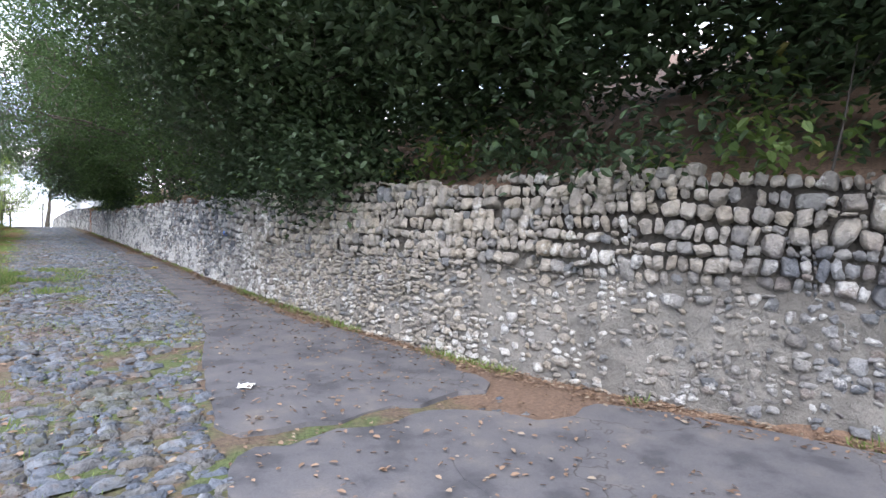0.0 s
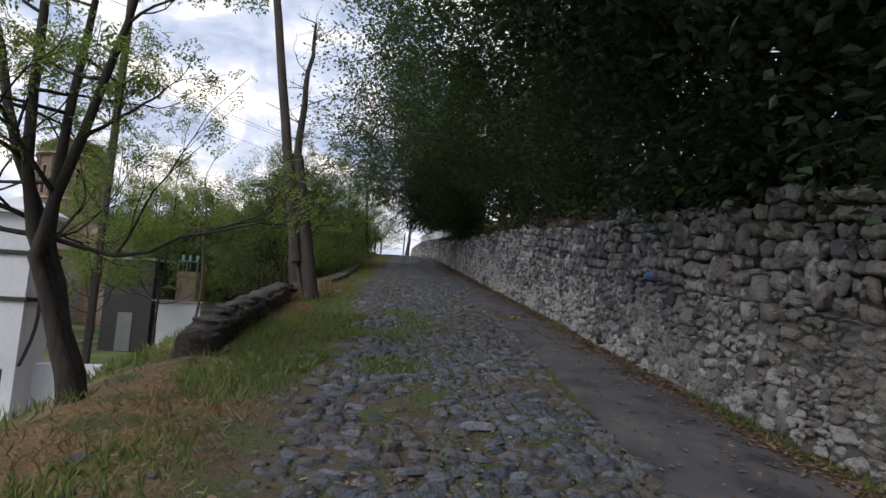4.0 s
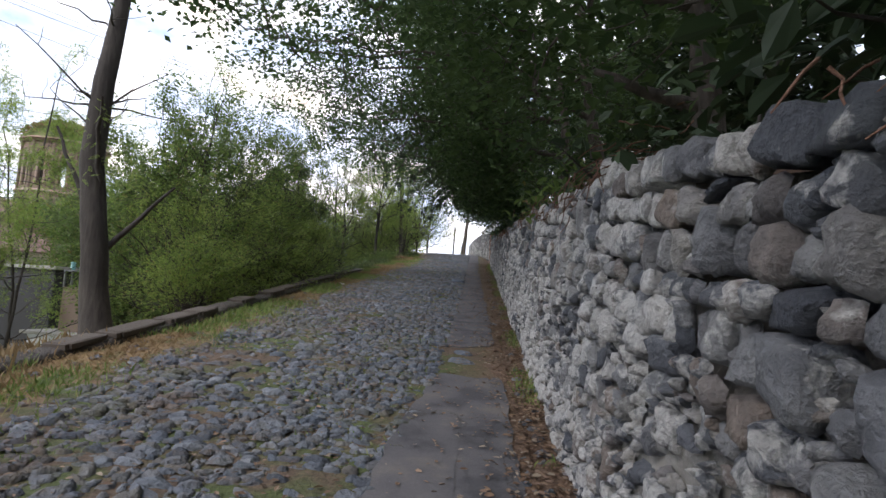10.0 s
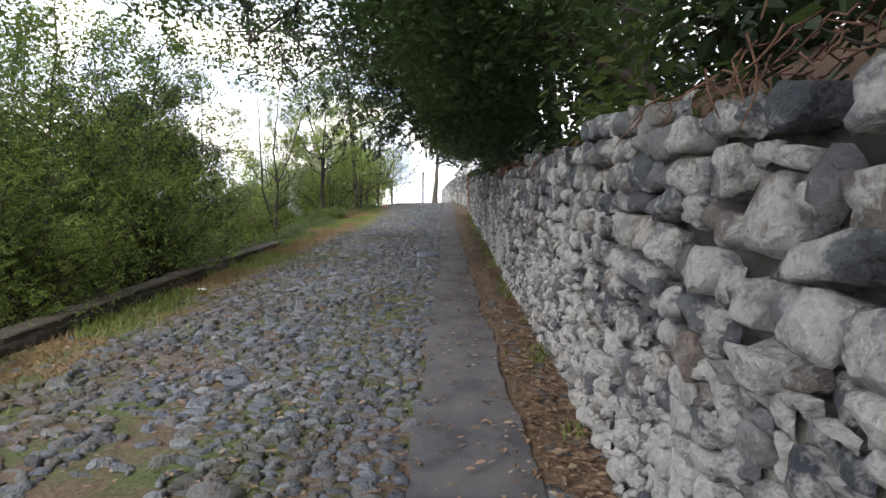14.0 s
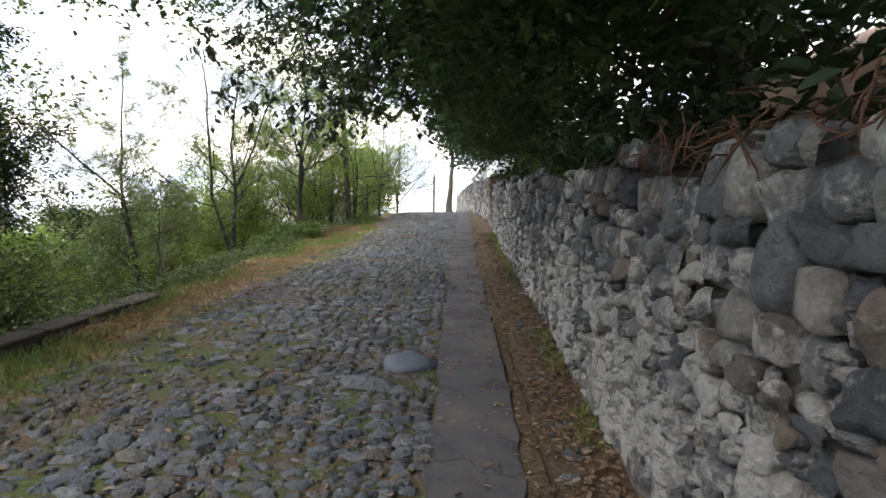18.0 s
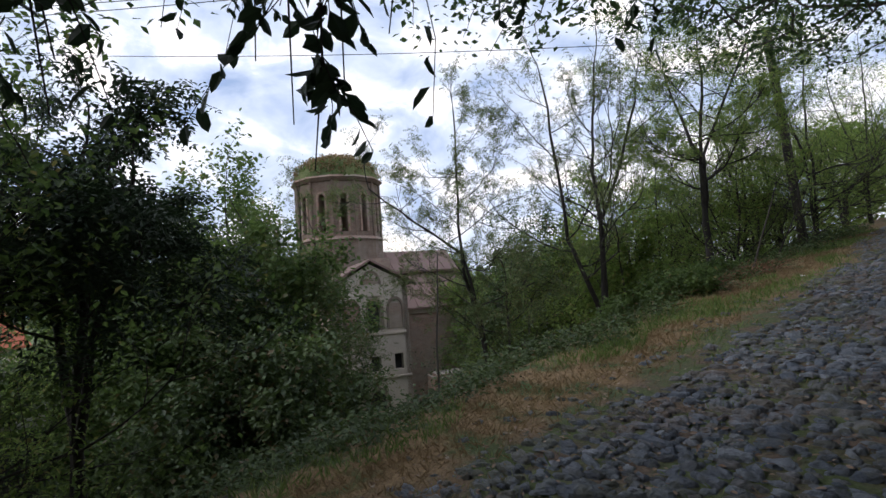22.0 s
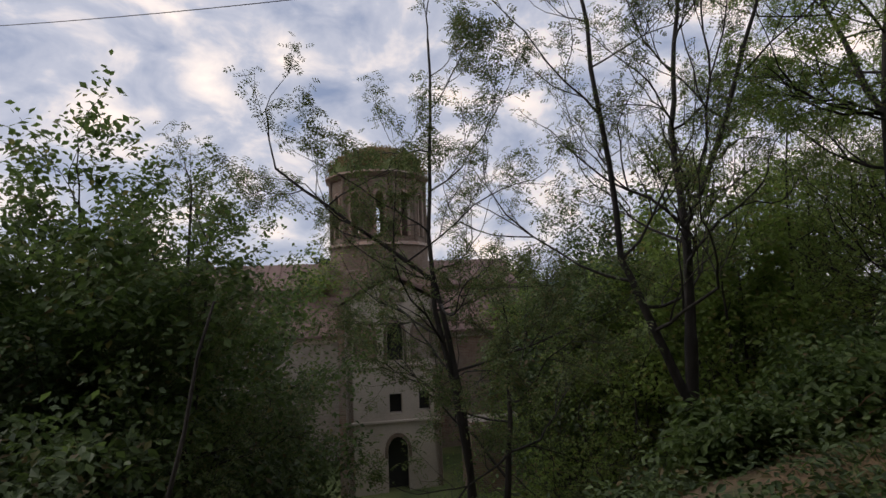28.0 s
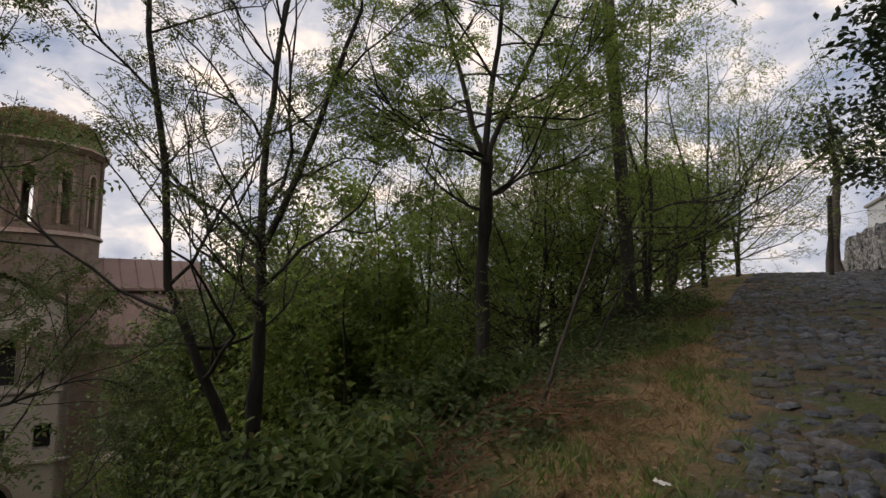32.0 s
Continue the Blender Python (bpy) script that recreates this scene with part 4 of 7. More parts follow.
# Wall beyond the brick pier, up to the crest.
def far_wall():
    ys_ = np.arange(49.2, 75, 0.5)
    x = np.interp(ys_, [49, 56, 62, 75], [3.75, 3.4, 2.9, 1.6])
    h = np.interp(ys_, [49, 60, 75], [1.9, 1.75, 1.6])
    z = road_z(ys_)
    prof = ((0.0, -0.3), (0.05, 0.5), (0.1, 1.0))
    V, F = [], []
    for y, xx, hh, zz in zip(ys_, x, h, z):
        for dx, k in prof:
            V.append((xx + dx + 0.03 * noise.noise((y, k * 3, 0)), y, zz + k * hh))
        V += [(xx + 0.6, y, zz + hh), (xx + 0.6, y, zz - 0.4)]
    for i in range(len(ys_) - 1):
        for j in range(4):
            F.append([i * 5 + j, i * 5 + j + 1, (i + 1) * 5 + j + 1, (i + 1) * 5 + j])
    ob = new("wall_far", mesh_of("wall_far", np.array(V), np.array(F), (M_MORTAR,), True))
    tagged(ob, "continued rubble wall beside the top of the lane", "stone wall", kind="structure")
    rng = np.random.default_rng(8)
    spots = []
    for _ in range(1500):
        y, k = rng.uniform(49.2, 74), rng.uniform(0.05, 0.97)
        xx, hh = np.interp(y, [49, 56, 62, 75], [3.75, 3.4, 2.9, 1.6]), np.interp(y, [49, 60, 75], [1.9, 1.75, 1.6])
        w = rng.uniform(0.09, 0.16)
        spots.append((int(rng.integers(len(PEBBLES))), (xx + 0.1 * k, y, float(road_z(y)) + k * hh), np.array([-1.0, 0, 0.0]), np.array([0, 1.0, 0]), (w, w * 0.75, 0.07)))
    tagged(part("stones", mesh_of("stones", *lay(PEBBLES, spots, "stone"), (M_WALL_STONE,), True), None, ob), kind="stuff")


far_wall()

# ---------------------------------------------------------------- trees
def leaf_cloud(rng, centres, per, spread, size, style, droop=0.35):
    """Leaves about the given centres; style names the template."""
    tv, tf = {"oval": (OVAL_V, OVAL_F), "rhomb": (RHOMB_V, RHOMB_F), "feather": (FEATHER_V, FEATHER_F), "sprig": (SPRIG_V, SPRIG_F), "pinnate": (PINNATE_V, PINNATE_F)}[style]
    c = np.repeat(np.asarray(centres), per, 0)
    n = len(c)
    pos = c + rng.normal(0, 1, (n, 3)) * np.array(spread)
    a = rng.uniform(0, 2 * np.pi, n)
    ahead = np.stack([np.cos(a), np.sin(a), rng.normal(-droop, 0.35, n)], -1)
    up = np.stack([rng.normal(0, 0.5, n), rng.normal(0, 0.5, n), np.ones(n)], -1)
    return stamped(tv, tf, pos, ahead, up, size * rng.uniform(0.65, 1.25, n))


def clear_of_lane(p):
    drape = 1.7 if p[1] < 15.5 else 2.5
    return p[2] - float(road_z(p[1])) > min(2.5, drape + 1.3 * max(0.0, 3.8 + float(bend(p[1])) - p[0]))


def tree(name, label, base, trunk, radius, blobs, leaf, bark, seed, per=26, size=0.09, style="rhomb", spread=0.3, clusters=60, keep=None, category="tree", group="", sides=8, twig=1.0):
    """A tree: trunk (points above its base), blobs of crown (centre, radii, share), limbs from the trunk into every blob,
    twigs through it, and leaves about the twigs."""
    rng = np.random.default_rng(seed)
    base = np.array(base, float)
    top = thing(name, Matrix.Translation(base), label, category, group)
    stems = trunk if isinstance(trunk[0][0], (tuple, list)) else [trunk]
    lines = []
    for s in stems:
        pts = [np.zeros(3)] + [np.array(p, float) for p in s]
        path = np.concatenate([wander(a, b, 6, rng, 0.10)[(1 if k else 0):] for k, (a, b) in enumerate(zip(pts[:-1], pts[1:]))])
        path[0] -= [0, 0, 0.15]
        k = np.linspace(0, 1, len(path))
        rad = radius * (1 - 0.72 * k ** 0.8) * (1 + 0.35 * np.exp(-k * 14))
        lines.append((path, rad))
        part("trunk" if len(stems) == 1 else "stem", mesh_of("trunk", *tube_np(path, rad, sides), (bark,), True), None, top)
    limbs, centres, loose = [], [], []
    for centre, radii, share, *airy in blobs:
        centre, radii = np.array(centre, float), np.array(radii, float)
        path, rad = min(lines, key=lambda ln: np.linalg.norm(ln[0][-1] - centre))
        d = np.linalg.norm(path - centre, axis=1) + 1.2 * np.maximum(0, path[:, 2] - centre[2] + 0.3)
        at = int(np.argmin(d))
        start, r0 = path[at], rad[at] * 0.62
        limb = wander(start, centre, 7, rng, 0.16)
        part("limb", mesh_of("limb", *tube_np(limb, np.linspace(r0, max(0.012, r0 * 0.35), 7), 6), (bark,), True), None, top)
        n = max(3, int(clusters * share))
        d = rng.normal(0, 1, (n, 3))
        d *= (rng.uniform(0.15, 1.0, n) ** 0.5 / np.linalg.norm(d, axis=1))[:, None]
        tips = centre + d * radii
        rule = clear_of_lane if airy else keep
        open_crown = bool(airy) and airy[0] == 1
        if rule is not None:
            tips = tips[[bool(rule(t + base)) for t in tips]]
        # Each tip joins the nearest wood already there, so that twigs branch off one another.
        tips = tips[np.argsort(np.linalg.norm(tips - start, axis=1))] if len(tips) else tips
        spots, parents, twigs_here = [p for p in limb[2:]], [-1] * 5, []
        for tip in tips:
            all_p = np.array(spots)
            at2 = int(np.argmin(np.linalg.norm(all_p - tip, axis=1)))
            tw = wander(all_p[at2], tip, 5, rng, 0.14)
            twigs_here.append((tw, at2, len(spots)))
            spots += [tw[2], tw[4]]
            parents += [at2, len(spots) - 2]
        load = np.zeros(len(spots))
        for k in range(len(spots) - 1, 4, -1):
            load[k] += 1
            if parents[k] >= 0:
                load[parents[k]] += load[k]
        for tw, at2, mine in twigs_here:
            thick = min(r0 * 0.5, 0.0042 * math.sqrt(1 + load[mine])) * twig
            limbs.append(tube_np(tw, np.linspace(thick, max(0.003, thick * 0.45), 5), 4))
            if open_crown:
                loose += [tw[4], tw[3], tw[2]]
                continue
            centres += [tw[4], tw[3] * 0.6 + tw[4] * 0.4]
            if rng.random() < 0.6:
                centres.append(tw[2] + rng.normal(0, 0.12, 3))
    if limbs:
        tagged(part("twig_mass", mesh_of("twig_mass", *joined(limbs), (bark,), True), None, top), kind="stuff")
    soups = []
    if loose:
        soups.append(leaf_cloud(rng, np.array([c for c in loose if clear_of_lane(c + base)]), max(3, per // 3), (0.2, 0.2, 0.16), size * 0.85, style))
    if centres and per:
        centres = np.array(centres)
        if keep is not None:
            centres = centres[[bool(clear_of_lane(c + base)) for c in centres]]
        if len(centres):
            soups.append(leaf_cloud(rng, centres, per, (spread, spread, spread * 0.75), size, style))
    if soups:
        tagged(part("crown", mesh_of("crown", *joined(soups), (leaf,)), None, top), kind="stuff")
    return top


def branched(name, label, base, stems, radius, leaf, bark, seed, limbs=9, reach=1.4, levels=3, kids=3, start=0.35, rise=0.35, style="sprig", per=6, size=0.14, spread=0.05, category="tree", group="", low_leaves=False):
    """A tree grown by forking: stems (points above the base), limbs off each stem, and ever shorter twigs that carry the leaves."""
    rng = np.random.default_rng(seed)
    base = np.array(base, float)
    top = thing(name, Matrix.Translation(base), label, category, group)
    stems = stems if isinstance(stems[0][0], (tuple, list)) else [stems]
    twigs, seats = [], []

    def grow(p, way, length, r, level):
        n = 5 if level > 1 else 4
        pts = [p]
        for _ in range(n - 1):
            way = way + rng.normal(0, 0.16, 3) + np.array([0, 0, rise * 0.22])
            way = way / np.linalg.norm(way)
            pts.append(pts[-1] + way * length / (n - 1))
        pts = np.array(pts)
        piece = tube_np(pts, np.linspace(r, max(0.0022, r * 0.55), n), 5 if level > 1 else 3)
        if level == 0 or (low_leaves and level == 1):
            for k in np.linspace(0.3, 1.0, per):
                f = k * (n - 1)
                a = min(int(f), n - 2)
                seats.append(pts[a] + (pts[a + 1] - pts[a]) * (f - a))
        if level > 0:
            for k in range(kids):
                at = int(rng.integers(1, n)) if k else n - 1
                side = rng.normal(0, 1, 3)
                side -= way * (side @ way)
                side /= np.linalg.norm(side) + 1e-6
                turn = way + side * rng.uniform(0.35, 0.95) if k else way + side * 0.25
                twigs_on = grow(pts[at], turn / np.linalg.norm(turn), length * rng.uniform(0.55, 0.78), r * (0.5 if k else 0.62), level - 1)
                twigs.append(twigs_on)
        return piece

    for s in stems:
        pts = [np.zeros(3)] + [np.array(p, float) for p in s]
        path = np.concatenate([wander(a, b, 7, rng, 0.07)[(1 if k else 0):] for k, (a, b) in enumerate(zip(pts[:-1], pts[1:]))])
        path[0] -= [0, 0, 0.15]
        k = np.linspace(0, 1, len(path))
        rad = radius * (1 - 0.75 * k ** 0.9) * (1 + 0.35 * np.exp(-k * 14))
        part("trunk" if len(stems) == 1 else "stem", mesh_of("trunk", *tube_np(path, rad, 8), (bark,), True), None, top)
        a0 = rng.uniform(0, 6.28)
        for m in range(limbs):
            f = start + (1 - start) * (m + 0.5) / limbs
            at = min(len(path) - 1, int(f * (len(path) - 1)))
            a = a0 + m * 2.4 + rng.normal(0, 0.3)
            way = np.array([math.cos(a), math.sin(a), rise + rng.normal(0, 0.2)])
            way /= np.linalg.norm(way)
            ln = reach * (1.1 - 0.55 * f) * rng.uniform(0.75, 1.2)
            part("limb", mesh_of("limb", *grow(path[at], way, ln, max(0.008, rad[at] * 0.5), levels), (bark,), True), None, top)
        part("limb", mesh_of("limb", *grow(path[-1], np.array([0.1, 0, 1.0]), reach * 0.5, max(0.006, rad[-1] * 0.8), levels - 1), (bark,), True), None, top)
    if twigs:
        tagged(part("twig_mass", mesh_of("twig_mass", *joined(twigs), (bark,), True), None, top), kind="stuff")
    if seats:
        seats = np.array(seats)
        tagged(part("crown", mesh_of("crown", *leaf_cloud(rng, seats, 1 if style in ("sprig", "pinnate") else 5, (spread, spread, spread), size, style, 0.5), (leaf,)), None, top), kind="stuff")
    return top


def over_lane(p):
    """Crowns from the terrace arch over the lane and stay clear of the way below."""
    return p[2] - float(road_z(p[1])) > 2.15 + 1.25 * max(0.0, 3.75 + float(bend(p[1])) - p[0])


rng_t = np.random.default_rng(77)
TERRACE = ((5.6, -3.5), (5.2, 1.5), (5.5, 5.5), (5.0, 9.5), (5.3, 13.2), (5.0, 17.4), (5.0, 22.0), (5.1, 26.4), (5.3, 30.8), (5.0, 35.0), (5.4, 40.5), (5.3, 46.2))
for k, (x, y) in enumerate(TERRACE):
    x += float(bend(y))
    z = float(height(x, y)) - 0.1
    lean = rng_t.uniform(-0.9, -0.2)
    hgt = rng_t.uniform(5.0, 6.5)
    reach = -3.4 if y < 20 else -4.2 if y < 34 else -3.2
    if y < 3:
        reach = -2.0
    blobs = [((-2.2, rng_t.uniform(-1, 1), 2.2), (1.8, 2.2, 1.5), 1.1), ((reach + 0.4, rng_t.uniform(-1, 1), 4.4), (2.3, 2.4, 1.8), 1.2), ((-1.5, 1.5, 5.6), (2.6, 2.6, 2.0), 1.1), ((1.2, -1, 4.2), (2.2, 2.4, 2.0), 0.7), ((-1.0, 0, 0.95), (0.9, 2.3, 0.8), 0.9), ((reach - 0.9, 0.5, 6.6), (2.0, 2.4, 1.8), 0.9)]
    low = 0.15 if 12 < y < 31 else 0.9
    blobs[4] = (*blobs[4][:2], low)
    if y < 15:
        blobs += [((-1.9, 0, 1.7), (0.9, 2.2, 0.9), 0.8, 2), ((-2.7, 0.2, 2.7), (1.4, 2.3, 0.9), 0.9, 2)]
    if 8 < y < 15:
        blobs += [((-1.3, -0.6, -0.1), (0.5, 2.0, 0.6), 0.8, 2)]
    if y > 28:
        blobs += [((-2.2, 0.5, 1.5), (1.2, 2.3, 0.7), 0.9, 2), ((-3.4, 0.5, 3.0), (1.6, 2.3, 0.9), 0.8, 2)]
    if y > 16:
        over = (-3.8 if y < 21 else -6.0 if y < 30 else -7.0)
        blobs += [((over + 1.8, 0.6, 2.6), (1.6, 2.2, 1.0), 1.0, 1), ((over, 1.2, 3.2), (1.7, 2.2, 1.0), 1.0, 1), ((over + 0.8, -0.8, 4.2), (1.9, 2.0, 1.1), 0.9, 1)]
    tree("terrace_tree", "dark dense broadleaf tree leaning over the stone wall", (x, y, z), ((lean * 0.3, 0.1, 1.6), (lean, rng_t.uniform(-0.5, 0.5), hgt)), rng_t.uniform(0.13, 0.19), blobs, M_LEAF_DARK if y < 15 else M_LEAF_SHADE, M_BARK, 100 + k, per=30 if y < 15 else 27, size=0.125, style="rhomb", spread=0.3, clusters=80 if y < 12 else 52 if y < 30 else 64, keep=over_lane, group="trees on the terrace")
# A second row behind closes the wood.
for k, (x, y) in enumerate(((9, -2), (8.6, 4), (9.4, 10), (8.8, 16), (9.2, 22.5), (9, 29), (9.4, 36), (9, 43))):
    x += float(bend(y))
    z = float(height(x, y)) - 0.1
    blobs = [((0, 0, 1.2), (2.0, 3.2, 1.5), 1.0), ((-0.5, 0, 3.8), (2.4, 3.4, 2.2), 1.1), ((0, 0.5, 6.5), (2.4, 3.2, 2.0), 0.9)]
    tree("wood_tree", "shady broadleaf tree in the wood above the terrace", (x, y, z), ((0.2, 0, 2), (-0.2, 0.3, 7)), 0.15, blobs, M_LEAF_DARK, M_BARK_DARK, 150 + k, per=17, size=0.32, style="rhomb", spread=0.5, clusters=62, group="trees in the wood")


def terrace_shrubs():
    """Low growth and ferns along the top of the wall, spilling over it here and there."""
    rng = np.random.default_rng(31)
    for k, y in enumerate(np.arange(-4, 48, 1.15)):
        x = 4.35 + float(bend(y)) + rng.uniform(-0.1, 0.3)
        z = float(height(x, y))
        thick = 1.6 if y > 33 else 1.0 if (y < 14 or rng.random() < 0.55) else 0.35
        n = int(46 * thick)
        c = np.stack([rng.normal(0, 0.28, n) - (0.2 if y < 14 else 0.06), rng.normal(0, 0.45, n), np.abs(rng.normal(0.22, 0.3, n))], -1)
        c[:, 2] = np.where(c[:, 0] < -0.42, np.minimum(c[:, 2], 0.25), c[:, 2])
        top = thing("shrub", Matrix.Translation((x, y, z)), "low dark leafy shrub rooted on top of the stone wall", "shrub", "shrubs on the wall")
        stalks = [tube_np(wander((rng.normal(0, 0.1), rng.normal(0, 0.15), -0.05), p, 4, rng, 0.2), np.linspace(0.012, 0.004, 4), 4) for p in c[:8]]
        for s in stalks[:4]:
            part("stem", mesh_of("stem", *s, (M_BARK_DARK,), True), None, top)
        v, f = leaf_cloud(rng, c, 7, (0.12, 0.14, 0.1), 0.16 if 14.5 < y < 20 else 0.12, "oval", 0.5)
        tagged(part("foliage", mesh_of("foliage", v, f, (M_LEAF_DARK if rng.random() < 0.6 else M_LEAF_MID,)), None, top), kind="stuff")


terrace_shrubs()


# A bough that hangs low across the lane where the path turns to the view.
def hanging_bough(start, tips, seed, grown=1.0):
    rng = np.random.default_rng(seed)
    top = thing("hanging_bough", Matrix.Translation(start), "drooping leafy bough hanging low over the cobbles", "branch")
    start = np.array(start)
    tubes, pos, ahead = [], [], []
    for tip in tips:
        path = wander((0, 0, 0), np.array(tip) - start, 9, rng, 0.12)
        path[:, 2] += 0.5 * np.sin(np.linspace(0, np.pi, 9)) ** 1.5
        tubes.append(tube_np(path, np.linspace(0.014, 0.0025, 9), 5))
        for p, q in zip(path[3:-1], path[4:]):
            for _ in range(4):
                d = (q - p) / np.linalg.norm(q - p) * 0.5 + rng.normal(0, 0.45, 3) + [0, 0, -0.25]
                e = p + d * rng.uniform(0.15, 0.4)
                tubes.append(tube_np(wander(p, e, 4, rng, 0.2), [0.003, 0.0025, 0.002, 0.0015], 3))
                for s in range(8):
                    pos.append(p + (e - p) * (s + 1) / 8)
                    ahead.append((rng.normal(0, 0.7), rng.normal(0, 0.7), -0.7))
    part("branch", mesh_of("branch", *joined(tubes), (M_BARK_DARK,), True), None, top)
    n = len(pos)
    v, f = stamped(OVAL_V, OVAL_F, np.array(pos), np.array(ahead), rng.normal(0, 1, (n, 3)) + [0, 0, 0.5], grown * rng.uniform(0.05, 0.1, n))
    tagged(part("foliage", mesh_of("foliage", v, f, (M_LEAF_DARK,)), None, top), kind="stuff")


hanging_bough((3.4, 36.9, 8.6), ((0.78, 37.79, 6.61), (0.81, 37.57, 6.97), (1.07, 37.96, 7.06), (0.89, 37.87, 6.83), (0.79, 37.71, 6.77), (1.9, 37.9, 7.1)), 3, 1.15)
hanging_bough((4.0, 36.3, 8.6), ((0.1, 36.6, 7.2), (0.8, 37.0, 6.85), (1.5, 37.2, 6.8), (2.2, 37.4, 6.6), (-0.6, 36.6, 7.6)), 4)
hanging_bough((4.2, 33.5, 8.3), ((0.3, 34.2, 7.4), (1.3, 34.0, 7.1), (-0.8, 34.6, 7.8)), 6)

hanging_bough((3.6, 37.5, 9.2), ((-0.6, 37.6, 7.7), (0.3, 37.9, 7.5), (1.2, 38.2, 7.4), (-1.4, 38.2, 7.9), (2.0, 38.4, 7.5)), 7, 1.2)
hanging_bough((3.6, 35.2, 8.6), ((1.4, 36.6, 6.45), (0.6, 36.7, 6.55), (0.0, 36.9, 6.6), (2.0, 36.5, 6.7), (1.0, 36.4, 6.4), (-0.4, 37.0, 6.8)), 11, 1.0)
hanging_bough((3.5, 36.0, 8.4), ((1.1, 36.8, 6.7), (0.3, 36.7, 6.8), (0.6, 37.0, 6.75), (1.7, 36.7, 6.6), (-0.2, 36.8, 7.0)), 12, 1.0)
hanging_bough((3.4, 39.5, 9.4), ((-0.4, 40.0, 8.0), (0.6, 40.3, 7.8), (1.6, 40.4, 7.7)), 8, 1.25)
hanging_bough((4.0, 30.5, 8.4), ((0.6, 31.0, 7.2), (-0.3, 31.4, 7.5), (1.4, 31.2, 7.0)), 9, 1.1)

# Multi-stemmed acacia on the verge.
z0 = float(height(-1.75, 11.8))
branched("acacia", "slender multi-stemmed acacia with feathery leaves on the verge", (-1.75, 11.8, z0), [((-0.5, 0, 1.3), (-0.95, 0.2, 5.0)), ((-0.5, 0.1, 1.4), (-1.8, 0.4, 4.7)), ((-0.4, -0.1, 1.1), (0.2, 0.1, 4.3)), ((-0.5, 0.2, 1.3), (-0.6, 0.6, 4.8))], 0.085, M_LEAF_LIGHT, M_BARK_DARK, 201, limbs=6, reach=1.25, levels=3, start=0.5, rise=0.3, style="pinnate", per=7, size=0.13)

# Leafy sapling and torn root stump at the edge of the bank.
for k, (x, y, h, n) in enumerate(((-2.7, 9.3, 1.35, 60), (-3.4, 10.4, 1.4, 50), (-3.4, 8.4, 0.9, 40))):
    z = float(height(x, y))
    tree("sapling", "bright leafy sapling on the grassy bank", (x, y, z), ((0.1, 0, 0.8), (0.0, 0.1, h)), 0.03, [((0, 0, h * 0.55), (0.75, 0.75, h * 0.38), 1.0), ((0.1, 0.1, h * 0.95), (0.5, 0.5, 0.35), 0.6)], M_LEAF_LIGHT, M_BARK, 210 + k, per=11, size=0.105, style="oval", spread=0.14, clusters=n, group="saplings on the bank", category="sapling")


def root_stump():
    rng = np.random.default_rng(14)
    x, y = -1.45, 7.35
    top = thing("root_stump", Matrix.Translation((x, y, float(height(x, y)) - 0.02)), "dark torn-up tree stump with splayed roots on the bank", "stump")

    def torn(v, f, amount):
        v = v + np.array([[noise.noise(Vector(p * 9 + k * 7)) for k in range(3)] for p in v]) * amount
        return v, f

    path = wander((0, 0, -0.2), (0.05, 0.1, 0.34), 8, rng, 0.25)
    part("trunk", mesh_of("trunk", *torn(*tube_np(path, np.array([0.26, 0.25, 0.22, 0.2, 0.2, 0.19, 0.17, 0.1]), 14), 0.1), (M_BARK_DARK,), True), None, top)
    for k in range(16):
        a = k * 0.39 + rng.uniform(-0.2, 0.2)
        ln, thick = rng.uniform(0.25, 0.75), rng.uniform(0.03, 0.085)
        p = wander((0, 0, 0.18), (ln * math.cos(a), ln * math.sin(a), rng.uniform(-0.1, 0.42)), 6, rng, 0.35)
        part("root", mesh_of("root", *torn(*tube_np(p, np.linspace(thick, 0.012, 6), 7), 0.05), (M_BARK_DARK,), True), None, top)


root_stump()


